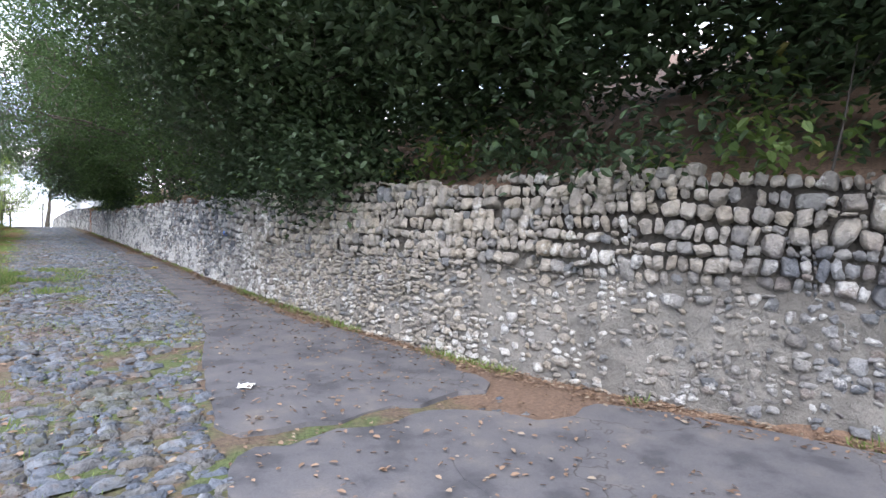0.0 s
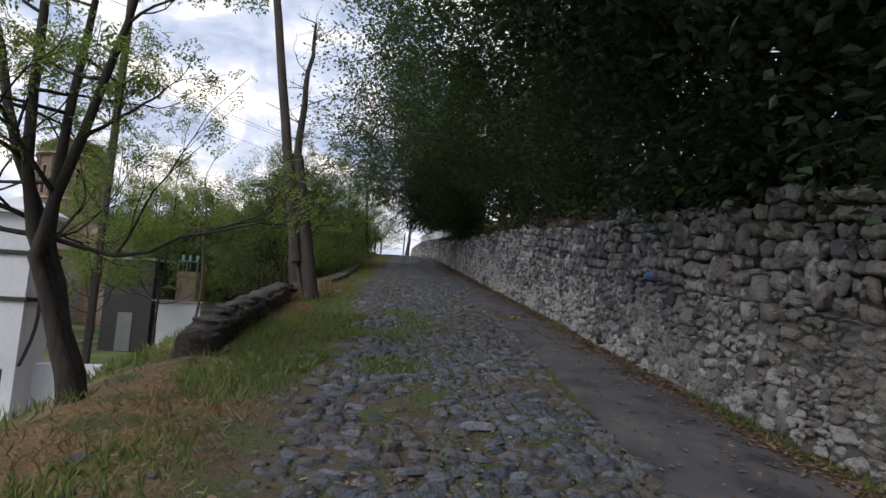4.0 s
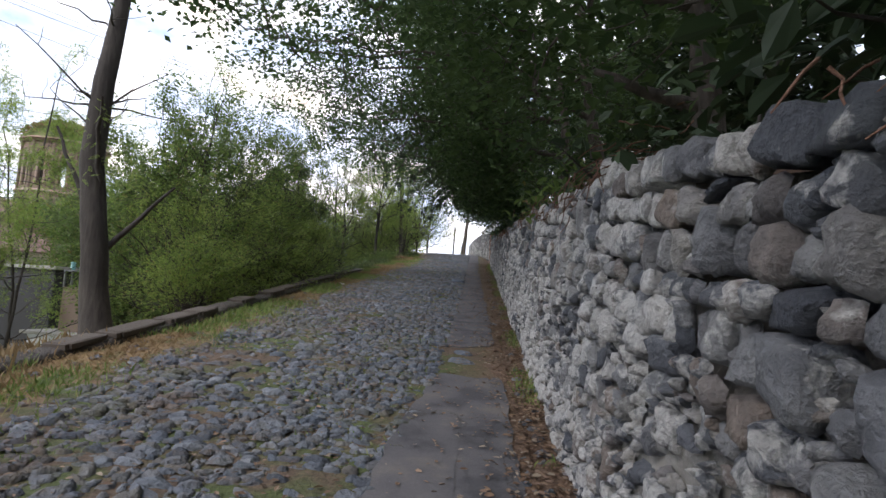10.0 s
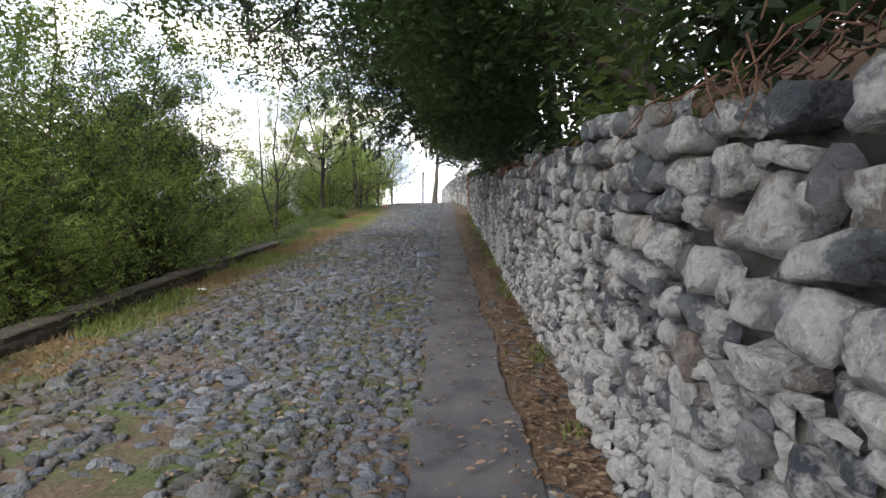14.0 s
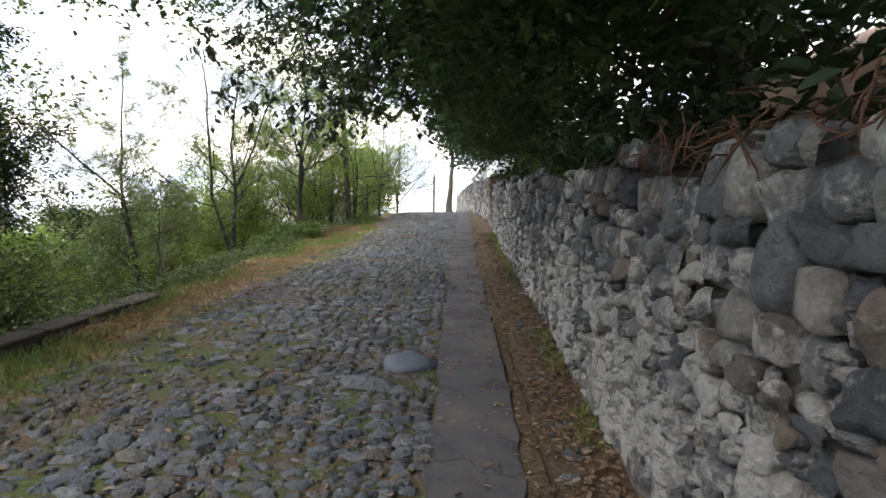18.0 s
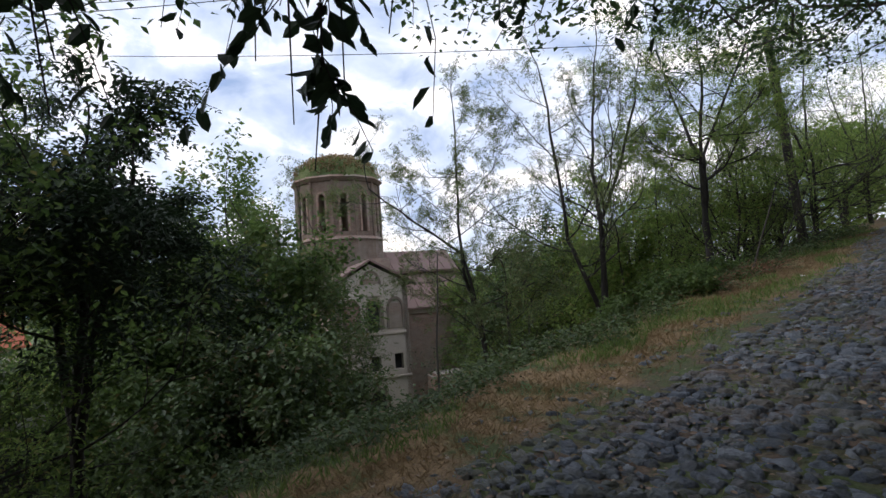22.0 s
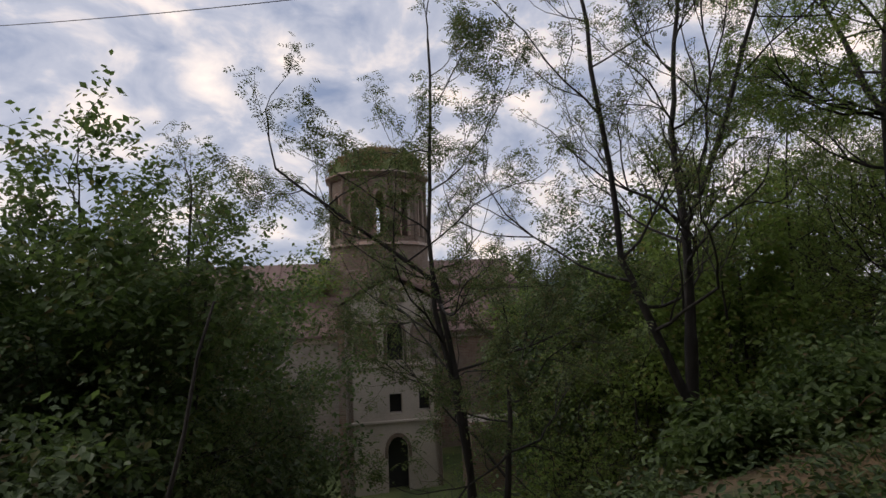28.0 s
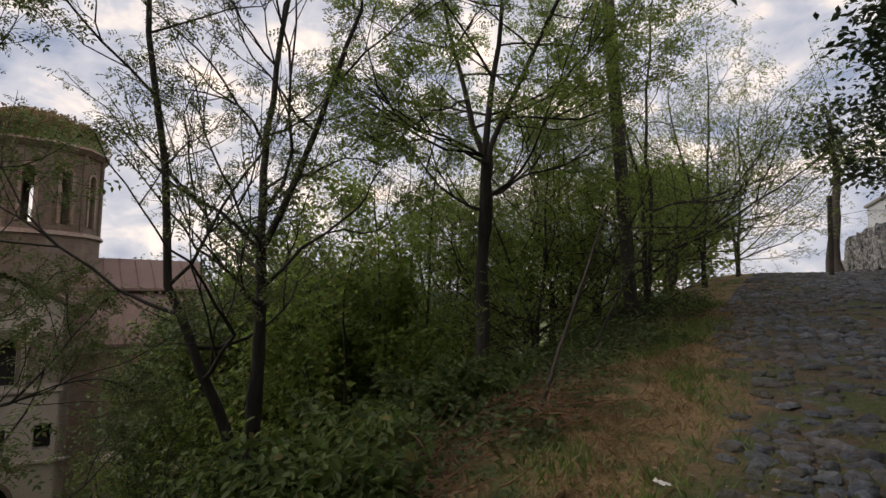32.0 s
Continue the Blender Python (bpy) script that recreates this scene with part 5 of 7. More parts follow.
# Dead snag with bare twigs.
def snag():
    rng = np.random.default_rng(18)
    x, y = -2.6, 25.4
    z = float(height(x, y))
    top = thing("dead_tree", Matrix.Translation((x, y, z)), "tall dark dead tree with bare twigs beside the kerb", "tree")
    path = np.concatenate([wander((0, 0, -0.2), (-0.48, 0.0, 2.8), 7, rng, 0.06), wander((-0.48, 0.0, 2.8), (-0.42, 0.1, 5.0), 6, rng, 0.08)[1:], wander((-0.42, 0.1, 5.0), (-0.2, 0.2, 9.4), 8, rng, 0.08)[1:]])
    for at, end in ((3, (0.75, 0.3, 2.5)), (4, (-1.3, 0.2, 3.4)), (5, (0.1, -0.7, 3.6))):
        p = wander(path[at], end, 8, rng, 0.16)
        part("branch", mesh_of("branch", *tube_np(p, np.linspace(0.055, 0.018, 8), 6), (M_BARK_DARK,), True), None, top)
    rad = np.interp(np.linspace(0, 1, len(path)), [0, 0.1, 0.5, 1], [0.26, 0.2, 0.155, 0.05])
    part("trunk", mesh_of("trunk", *tube_np(path, rad, 9), (M_BARK_DARK,), True), None, top)
    for k in range(26):
        at = int(rng.integers(7, len(path)))
        a, ln = rng.uniform(0, 6.28), rng.uniform(0.5, 1.6)
        end = path[at] + np.array([ln * math.cos(a), ln * math.sin(a) * 0.8, rng.uniform(0.1, 0.9)])
        p = wander(path[at], end, 6, rng, 0.2)
        pieces = [tube_np(p, np.linspace(0.022, 0.006, 6), 5)]
        for _ in range(3):
            s = p[int(rng.integers(2, 6))]
            pieces.append(tube_np(wander(s, s + rng.normal(0, 0.25, 3) + [0, 0, 0.15], 4, rng, 0.2), np.linspace(0.007, 0.003, 4), 4))
        part("branch", mesh_of("branch", *joined(pieces), (M_BARK_DARK,), True), None, top)
    c = np.array([[rng.normal(-0.1, 0.35), rng.normal(0, 0.35), rng.uniform(2.4, 3.6)] for _ in range(22)])
    part("crown", mesh_of("crown", *leaf_cloud(rng, c, 8, (0.2, 0.2, 0.2), 0.16, "feather"), (M_LEAF_LIGHT,)), None, top)


snag()


# Timber pole strapped to a leaning stub.
def timber_pole():
    rng = np.random.default_rng(19)
    x, y = -1.05, 18.65
    z = float(road_z(y))
    top = thing("timber_pole", Matrix.Translation((x, y, z)), "weathered timber pole wired to a leaning stub post", "utility pole")
    lean = lambda h: np.array([-0.19 * h, 0.04 * h, h])
    part("stub_post", mesh_of("stub_post", *tube_np(wander(lean(-0.3), lean(3.1), 9, rng, 0.02), np.linspace(0.175, 0.145, 9), 10), (M_POLE,), True), None, top)
    part("cap", mesh_of("cap", *tube_np([lean(3.08), lean(3.14), lean(3.15)], [0.146, 0.12, 0.0], 10), (M_POLE,), True), None, top)
    part("pole", mesh_of("pole", *tube_np(wander(lean(0.8) + [-0.22, -0.12, 0], lean(7.0) + [-0.05, -0.14, 0], 9, rng, 0.008), np.linspace(0.12, 0.085, 9), 9), (M_POLE,), True), None, top)
    part("brace_board", mesh_of("brace_board", *tube_np([lean(0.0) + [-0.16, -0.1, 0], lean(1.0) + [-0.22, -0.1, 0]], [0.05, 0.045], 5), (M_BARK,), True), None, top, "pale split board at the foot")
    for h in (1.55, 2.2, 2.28):
        a = np.linspace(0, 2 * np.pi, 15)
        ring = lean(h) + np.stack([-0.12 + 0.3 * np.cos(a), -0.06 + 0.21 * np.sin(a), 0.03 * np.cos(a)], -1)
        part("wire_binding", mesh_of("wire_binding", *tube_np(ring, np.full(15, 0.012), 5), (M_DARK,), True), None, top)


timber_pole()

# Bushes and small trees below the kerb, in front to behind.
BUSHES = ((-3.3, 30.4, 3.3, 1.1, 1), (-3.2, 29.3, 3.6, 1.5, 1), (-4.8, 31.5, 4.6, 1.9, 0), (-3.1, 32.6, 3.6, 1.5, 1), (-3.2, 35.4, 3.5, 1.5, 1), (-5.5, 35.8, 4.6, 1.9, 0), (-2.3, 27.6, 1.3, 0.7, 1), (-2.3, 30.8, 2.2, 0.9, 1), (-2.4, 33.8, 2.4, 0.9, 1))
for k, (x, y, h, w, s) in enumerate(BUSHES):
    z = float(height(x, y)) - 0.1
    lift = max(0.0, float(road_z(y)) - z) * 0.75
    h2 = h * 0.62 + lift
    branched("bush", "tall green bush growing below the lane's edge", (x, y, z), [((0.1, 0, h2 * 0.4), (0.25 * w, 0.2, h2)), ((-0.1, 0.1, h2 * 0.4), (-0.45 * w, -0.1, h2 * 0.95)), ((0, -0.1, h2 * 0.3), (0.1, -0.5 * w, h2 * 0.8))], 0.04, (M_LEAF_MID, M_LEAF_LIGHT)[s], M_BARK_DARK, 300 + k, limbs=8, reach=w * 0.85, levels=3, start=0.15, rise=0.35, style=("rhomb", "sprig")[s], per=(3, 4)[s], size=(0.10, 0.15)[s], spread=0.12, category="bush", group="bushes below the lane", low_leaves=False)

# Taller open trees among the bushes.
for k, (x, y, h, s) in enumerate(((-4.2, 30.4, 4.3, 0), (-4.6, 33.9, 4.8, 0), (-4.7, 31.2, 4.6, 0), (-5.6, 32.4, 5.0, 1), (-3.6, 35.6, 4.4, 0), (-7.0, 36.2, 4.8, 1), (-9.7, 31.6, 5.4, 1), (-11.5, 30.0, 4.1, 1))):
    z, zr = float(height(x, y)) - 0.1, float(road_z(y))
    top_z = zr + h - z
    branched("bank_tree", "slender open-crowned tree rising above the bushes", (x, y, z), [((0.1, 0, top_z * 0.4), (0.3, 0.2, top_z)), ((-0.1, 0.1, top_z * 0.4), (-0.8, -0.2, top_z * 0.85))], 0.06, (M_LEAF_MID, M_LEAF_LIGHT)[s], M_BARK_DARK, 350 + k, limbs=10, reach=1.6, levels=3, start=0.3, rise=0.4, style=("rhomb", "sprig")[s], per=(4, 7 + 3 * (k > 5))[s], size=(0.085, 0.15 + 0.05 * (k > 5))[s], spread=0.1, group="trees among the bushes")

zt = float(height(-6.2, 26.4))
branched("bank_tree", "tall feathery tree with a high airy crown", (-6.2, 26.4, zt), ((0.1, 0.1, 2.6), (-0.2, 0.2, 6.4 - zt)), 0.07, M_LEAF_LIGHT, M_BARK, 365, limbs=9, reach=1.8, levels=3, start=0.6, rise=0.25, per=8, size=0.15, group="trees among the bushes")

# Acacias of the view towards the church.
za, zb = float(height(-6.5, 45.7)), float(height(-5.0, 48.3))
fa, fb = 7.0 - za, 4.84 - zb
branched("acacia", "young acacia with thin open crown on the slope", (-6.5, 45.7, za), [((-0.1, 0, fa * 0.5), (-0.4, -0.3, fa), (-0.45, -0.2, fa + 3.4)), ((-0.1, 0, fa * 0.5), (-0.4, -0.3, fa * 0.98), (-1.3, -2.2, fa + 1.5)), ((0.25, 0.35, fa * 0.5), (0.2, 0.5, fa * 0.85))], 0.07, M_LEAF_SPARSE, M_BARK_DARK, 401, limbs=9, reach=1.6, levels=3, start=0.5, rise=0.3, style="pinnate", per=11, size=0.14, group="acacias on the slope")
branched("acacia", "twin-stemmed acacia with bare dark limbs on the slope", (-5.0, 48.3, zb), [((0.05, -0.1, fb + 1.4), (0.15, -0.2, fb + 2.6), (1.0, 0.4, fb + 5.4)), ((0.05, -0.1, fb + 1.4), (0.15, -0.2, fb + 2.6), (-0.1, 0, fb + 4.0), (0.1, 0.2, fb + 6.6)), ((0.1, -0.3, fb + 0.3), (-0.25, -1.0, fb + 2.2), (-0.25, -1.5, fb + 6.0))], 0.09, M_LEAF_SPARSE, M_BARK_DARK, 402, limbs=8, reach=1.7, levels=3, start=0.5, rise=0.4, style="pinnate", per=7, size=0.12, group="acacias on the slope")
branched("acacia", "upright acacia with forked dark trunk and green crown", (-3.5, 50.7, float(height(-3.5, 50.7))), [((0, 0, 2.2), (0.08, 0, 3.5), (1.2, 0.5, 6.2)), ((0, 0, 3.4), (-0.8, 0.1, 6.0)), ((0, 0, 3.4), (0.1, 0.3, 6.8))], 0.085, M_LEAF_LIGHT, M_BARK_DARK, 403, limbs=9, reach=1.8, levels=3, start=0.45, rise=0.25, style="pinnate", per=10, size=0.17, group="acacias on the slope")
for k, (x, y, h, s) in enumerate(((-2.4, 55.2, 5.2, 1), (-4.6, 55.8, 5.6, 1), (-2.0, 59.5, 4.6, 1), (-6.2, 53.0, 5.4, 1), (-8.0, 56.5, 6.4, 1), (-5.8, 57.0, 5.4, 1), (-9.6, 54.2, 5.6, 0), (-3.9, 53.2, 2.6, 1), (-7.0, 55.2, 5.6, 1), (-8.6, 52.0, 4.4, 1), (-1.6, 63.5, 4.0, 1), (-5.0, 62, 5.0, 1), (-9.5, 51.0, 4.2, 1), (-7.2, 49.2, 2.6, 1), (-11.5, 55, 5.4, 0), (-13, 60, 6.0, 1))):
    z, h = float(height(x, y)), h * 1.15 + 0.6
    branched("acacia", "leafy acacia in the thicket below the lane", (x, y, z), [((0.1, 0, h * 0.35), (0.2, 0.2, h)), ((-0.1, 0.1, h * 0.3), (-0.7, -0.3, h * 0.85))], 0.06, (M_LEAF_MID, M_LEAF_LIGHT)[s], M_BARK_DARK, 410 + k, limbs=11, reach=1.9, levels=3, start=0.15, rise=0.3, style=("rhomb", "sprig")[s], per=(3, 5)[s], size=(0.12, 0.17)[s], spread=0.13, group="acacias in the thicket", low_leaves=k % 4 == 0)
# Full-leaved trees that close the thicket towards the crest.
for k, (x, y, top_z, s) in enumerate(((-4.2, 57.5, 10.6, 1), (-7.0, 58.0, 10.4, 1), (-3.0, 60.5, 10.4, 1), (-10.0, 55.5, 8.4, 1), (-12.0, 52.5, 7.4, 1))):
    z = float(height(x, y))
    h = top_z - z
    branched("crest_acacia", "lush yellow-green acacia closing the thicket near the crest", (x, y, z), [((0.1, 0, h * 0.4), (0.3, 0.2, h * 0.88)), ((-0.1, 0.1, h * 0.35), (-0.9, -0.3, h * 0.78)), ((0.2, -0.1, h * 0.4), (0.9, 0.5, h * 0.76))], 0.07, (M_LEAF_MID, M_LEAF_LIGHT)[s], M_BARK_DARK, 480 + k, limbs=8, reach=1.8, levels=3, start=0.35, rise=0.25, style="sprig", per=5, size=0.19, spread=0.12, group="acacias near the crest")
# Tall trees that part the view between the yard and the church.
for k, (x, y, top_z, wide, s) in enumerate(((-10.5, 41.0, 9.0, 1.8, 0), (-12.0, 38.75, 8.3, 1.5, 0), (-9.7, 42.5, 8.9, 1.0, 1), (-15.4, 43.1, 9.0, 2.0, 0), (-11.4, 40.2, 7.6, 1.4, 0))):
    z = float(height(x, y))
    h = top_z - z
    branched("yard_tree", "tall leafy tree with airy top beside the churchyard", (x, y, z), [((0.1, 0, h * 0.4), (0.2, 0.1, h * 0.93)), ((-0.1, 0.1, h * 0.35), (-0.6 * wide, -0.3, h * 0.8)), ((0.1, -0.1, h * 0.35), (0.5 * wide, 0.3, h * 0.84))], 0.07, (M_LEAF_MID, M_LEAF_SPARSE)[s], M_BARK_DARK, 520 + k, limbs=(13, 9)[s], reach=wide * 1.15, levels=3, start=0.25, rise=0.3, style=("rhomb", "pinnate")[s], per=(6, 9)[s], size=(0.14, 0.16)[s], spread=0.17, group="tall trees by the churchyard")
zn = float(height(-5.1, 37.6))
branched("walnut_tree", "dark walnut tree with broad drooping leaves", (-5.1, 37.6, zn), [((0, 0, 3.0), (0.2, 0.1, 8.0 - zn)), ((0.1, 0, 2.6), (0.9, 0.5, 7.6 - zn)), ((-0.1, 0, 2.8), (-0.8, -0.3, 7.9 - zn))], 0.1, M_LEAF_DARK, M_BARK_DARK, 540, limbs=8, reach=1.2, levels=3, start=0.72, rise=0.25, style="pinnate", per=6, size=0.28, spread=0.1)
SCRUB = ((-2.3, 46.5, 0.22, 0.4), (-2.85, 47.6, 0.24, 0.42), (-2.75, 48.9, 0.3, 0.45), (-2.8, 45.8, 0.2, 0.35))
# Low brambles and a leaning dead stem beside the dry grass.
for k, (x, y, h, w) in enumerate(SCRUB):
    z = float(height(x, y)) - 0.05
    branched("bramble_bush", "low bramble bush with broad green leaves", (x, y, z), [((0.1, 0, h * 0.5), (0.3 * w, 0.1, h)), ((-0.1, 0.1, h * 0.5), (-0.4 * w, 0.1, h * 0.9)), ((0, -0.1, h * 0.5), (0.1, -0.4 * w, h * 0.85))], 0.012, M_LEAF_MID, M_BARK_DARK, 560 + k, limbs=6, reach=w, levels=2, start=0.1, rise=0.15, style="oval", per=6, size=0.075, spread=0.06, category="bush", group="brambles on the slope", low_leaves=True)
stem = thing("dead_sapling", Matrix.Translation((-1.81, 48.51, float(height(-1.81, 48.51)))), "thin bare grey stem leaning over the dry grass", "tree")
part("shaft", mesh_of("shaft", *tube_np(wander((0, 0, -0.1), (0.36, 0.95, 1.9), 10, np.random.default_rng(77), 0.03), np.linspace(0.022, 0.009, 10), 6), (M_POLE,), True), None, stem)
# Nearer growth on the bank left of the church.
for k, (x, y, h, w, s) in enumerate(((-8.6, 40.4, 5.4, 1.5, 3), (-12.8, 40.4, 6.4, 1.6, 3), (-10.2, 39.9, 5.6, 1.6, 3), (-8.6, 41.0, 5.6, 1.3, 3), (-6.4, 41.2, 3.0, 1.4, 0), (-8.8, 41.6, 4.0, 1.5, 0), (-10.8, 40.8, 5.6, 1.8, 0), (-7.2, 40.2, 3.4, 1.4, 0), (-11.5, 44.0, 4.4, 1.8, 0), (-3.8, 35.6, 3.0, 1.0, 2), (-9.4, 50.8, 5.8, 1.5, 3), (-7.6, 50.6, 4.6, 1.5, 3), (-11.4, 52.6, 6.2, 1.7, 3), (-8.8, 50.9, 6.0, 1.4, 0), (-8.6, 51.9, 6.6, 1.8, 0), (-6.8, 52.2, 5.8, 1.6, 0), (-10.4, 51.6, 5.8, 1.7, 0), (-7.6, 54.4, 7.4, 1.9, 3), (-4.2, 55.6, 4.8, 1.4, 3), (-6.0, 50.6, 3.4, 1.2, 0), (-12.4, 54, 7.6, 1.9, 3), (-6.6, 40.0, 3.2, 1.4, 0))):
    z = float(height(x, y))
    leaf, st, per, size = ((M_LEAF_MID, "rhomb", 4, 0.12), None, (M_LEAF_DARK, "sprig", 7, 0.16), (M_LEAF_MID, "rhomb", 4, 0.11))[s]
    if y > 47:
        h += 0.8
    if x < -6 and y < 47:
        leaf = M_BRAMBLE
    if h > 7 and y < 47:
        per, size = 8, 0.10
    if y > 50.2:
        leaf, per = M_LEAF_LIGHT, 3
    if y > 47 and x < -8:
        leaf = M_BRAMBLE
    branched("thicket_tree", "leafy young tree in the overgrown bank", (x, y, z), [((0.1, 0.1, h * 0.4), (0, 0, h)), ((-0.1, 0, h * 0.35), (-0.5 * w, -0.3 * w, h * 0.8))], 0.055, leaf, M_BARK_DARK, 430 + k, limbs=max(8, int(h * (2.0 if h > 7 else 1.6))), reach=w * 1.0, levels=3, start=0.12, rise=0.35, style=st, per=per, size=size, spread=0.13, group="young trees on the bank", low_leaves=True)



def brambles():
    """Low leafy cover over the bank, one mass."""
    rng = np.random.default_rng(52)
    n = 30000
    y = rng.uniform(37.5, 57, n)
    x = -1.5 - np.abs(rng.normal(0, 1, n)) * 3.4 - 0.01 * (57 - y)
    x += np.array([0.6 * noise.noise((a * 0.8, 0, 0)) for a in y])
    lump = np.array([noise.noise((a * 0.6, b * 0.6, 8.0)) for a, b in zip(x, y)])
    ok = lump > -0.34
    x, y, lump = x[ok], y[ok], lump[ok]
    z = height(x, y) + rng.uniform(0, 1, len(x)) ** 1.5 * (0.12 + 0.55 * np.clip(lump + 0.3, 0, 1)) * np.clip((-1.5 - x) / 1.5, 0.2, 1)
    v, f = leaf_cloud(rng, np.stack([x, y, z], -1), 4, (0.12, 0.12, 0.09), 0.06, "oval", 0.25)
    tagged(new("bramble_cover", mesh_of("bramble_cover", v, f, (M_BRAMBLE,))), "low green bramble cover over the bank", "brambles", kind="stuff")


brambles()


def lawn():
    """Grass and straw on the verge, tufts among the cobbles, weeds at the foot of the wall, and the yard's grass."""
    rng = np.random.default_rng(61)
    blade_v = np.array([[0, -0.035, 0], [0, 0.035, 0], [0.55, 0.02, 0.1], [1.0, 0, 0.0]])
    blade_f = np.array([[0, 1, 2], [0, 2, 3]])

    def blades(name, label, x, y, lift, size, mat, lean=0.6):
        n = len(x)
        pos = np.stack([x, y, height(x, y) + lift], -1)
        ahead = np.stack([rng.normal(0, lean, n), rng.normal(0, lean, n), np.ones(n)], -1)
        v, f = stamped(blade_v, blade_f, pos, ahead, rng.normal(0, 1, (n, 3)), size * rng.uniform(0.5, 1.3, n))
        tagged(new(name, mesh_of(name, v, f, (mat,))), label, "grass", kind="stuff")

    n = 60000
    y = rng.uniform(0, 56, n)
    x = np.interp(y, [0, 14, 20, 38, 56], [-1.2, -0.75, -0.95, -0.95, -1.35]) + rng.normal(0, 0.42, n)
    patch = np.array([noise.noise((a * 0.9, b * 0.5, 1.0)) for a, b in zip(x, y)])
    g = (patch > 0.02) & (x < 0.35)
    blades("verge_grass", "short green grass in patches along the verge", x[g], y[g], 0.0, 0.11, M_GRASS)
    s = (patch <= 0.05) & (x < 0.0)
    blades("verge_straw", "dry yellow grass along the verge", x[s], y[s], 0.0, 0.09, M_STRAW, 1.1)
    n = 42000
    y = rng.uniform(0, 52, n)
    x = rng.uniform(-0.4, 2.6, n)
    patch = np.array([noise.noise((a * 1.3, b * 0.9, 5.0)) + 0.3 * noise.noise((a * 5, b * 5, 5.0)) for a, b in zip(x, y)])
    g = (patch > np.interp(y, [0, 14, 24, 40], [-0.15, 0.0, 0.16, 0.1])) & (x < strip_left(y))
    blades("joint_grass", "sparse green weeds between the cobbles", x[g], y[g], 0.01, 0.055, M_GRASS, 0.9)
    n = 14000
    y = rng.uniform(12.6, 17.6, n)
    x = rng.normal(0.2, 0.55, n)
    patch = np.array([noise.noise((a * 1.1, b * 0.9, 15.0)) for a, b in zip(x, y)])
    g = (patch > -0.08) & (x > -1.0) & (x < 1.5)
    blades("lane_grass", "green grass patch spreading into the cobbles", x[g], y[g], 0.01, 0.10, M_GRASS, 0.8)
    n = 9000
    y = rng.uniform(0, 48, n)
    x = wall_face(y) - np.abs(rng.normal(0, 0.09, n)) - 0.02
    patch = np.array([noise.noise((b * 0.8, 0, 5.0)) for b in y])
    g = (patch > 0.0) | (y > 41.5)
    blades("wall_foot_weeds", "yellowing weeds along the foot of the wall", x[g], y[g], 0.0, 0.09, M_GRASS)
    n = 30000
    y = rng.uniform(2, 24, n)
    x = rng.uniform(-11, -1.6, n)
    patch = np.array([noise.noise((a * 0.6, b * 0.6, 2.0)) for a, b in zip(x, y)])
    g = patch > -0.1
    blades("yard_grass", "rough green grass of the churchyard bank", x[g], y[g], 0.0, 0.16, M_GRASS)
    # Straw-coloured tall tufts by the poles.
    n = 5000
    c = rng.choice(3, n)
    x = np.array([-1.5, -1.9, -1.7])[c] + rng.normal(0, 0.3, n)
    y = np.array([19.6, 22.2, 21.0])[c] + rng.normal(0, 0.6, n)
    blades("dry_tufts", "tall dry brown grass tufts beside the poles", x, y, 0.0, 0.2, M_STRAW, 0.5)
    # Leaf litter along the wall and over the lane.
    n = 26000
    y = rng.uniform(-2, 48, n)
    x = wall_face(y) - 0.02 - np.abs(rng.normal(0, 0.24, n))
    far = rng.random(n) < 0.5
    x = np.where(far, rng.uniform(-0.8, 3.7, n), x)
    ok = (x > strip_right(y) - 0.25) | far
    x, y = x[ok], y[ok]
    k = len(x)
    a = rng.uniform(0, 6.28, k)
    on_slab = (x > strip_left(y)) & (x < strip_right(y))
    pos = np.stack([x, y, road_z(y) + np.where(on_slab, 0.05, 0.03) + rng.uniform(0, 0.012, k)], -1)
    v, f = stamped(OVAL_V, OVAL_F, pos, np.stack([np.cos(a), np.sin(a), rng.normal(0, 0.15, k)], -1), np.stack([rng.normal(0, 0.25, k), rng.normal(0, 0.25, k), np.ones(k)], -1), rng.uniform(0.025, 0.065, k))
    tagged(new("fallen_leaves", mesh_of("fallen_leaves", v, f, (M_LITTER,))), "dry brown fallen leaves along the foot of the wall", "leaf litter", kind="stuff")


lawn()

# ---------------------------------------------------------------- church
def panel(outline, holes, thick, name, mat, parent, label="", m=None):
    """A wall panel in the local x-z plane with openings cut right through it, thick along +y."""
    bm = bmesh.new()
    for loop in (outline, *holes):
        vs = [bm.verts.new((x, 0, z)) for x, z in loop]
        for a, b in zip(vs, vs[1:] + vs[:1]):
            bm.edges.new((a, b))
    bmesh.ops.triangle_fill(bm, use_beauty=True, use_dissolve=False, edges=bm.edges[:])
    r = bmesh.ops.extrude_face_region(bm, geom=bm.faces[:])
    for v in r["geom"]:
        if isinstance(v, bmesh.types.BMVert):
            v.co.y += thick
    if m is not None:
        bm.transform(m)
    return part(name, bm, mat, parent, label)


def arch_loop(x, z0, w, h, n=8):
    """A round-headed opening: its middle x, sill z0, width and full height."""
    r = w / 2
    pts = [(x - r, z0), (x + r, z0)]
    return pts + [(x + r * math.cos(a), z0 + h - r + r * math.sin(a)) for a in np.linspace(0, math.pi, n + 1)]


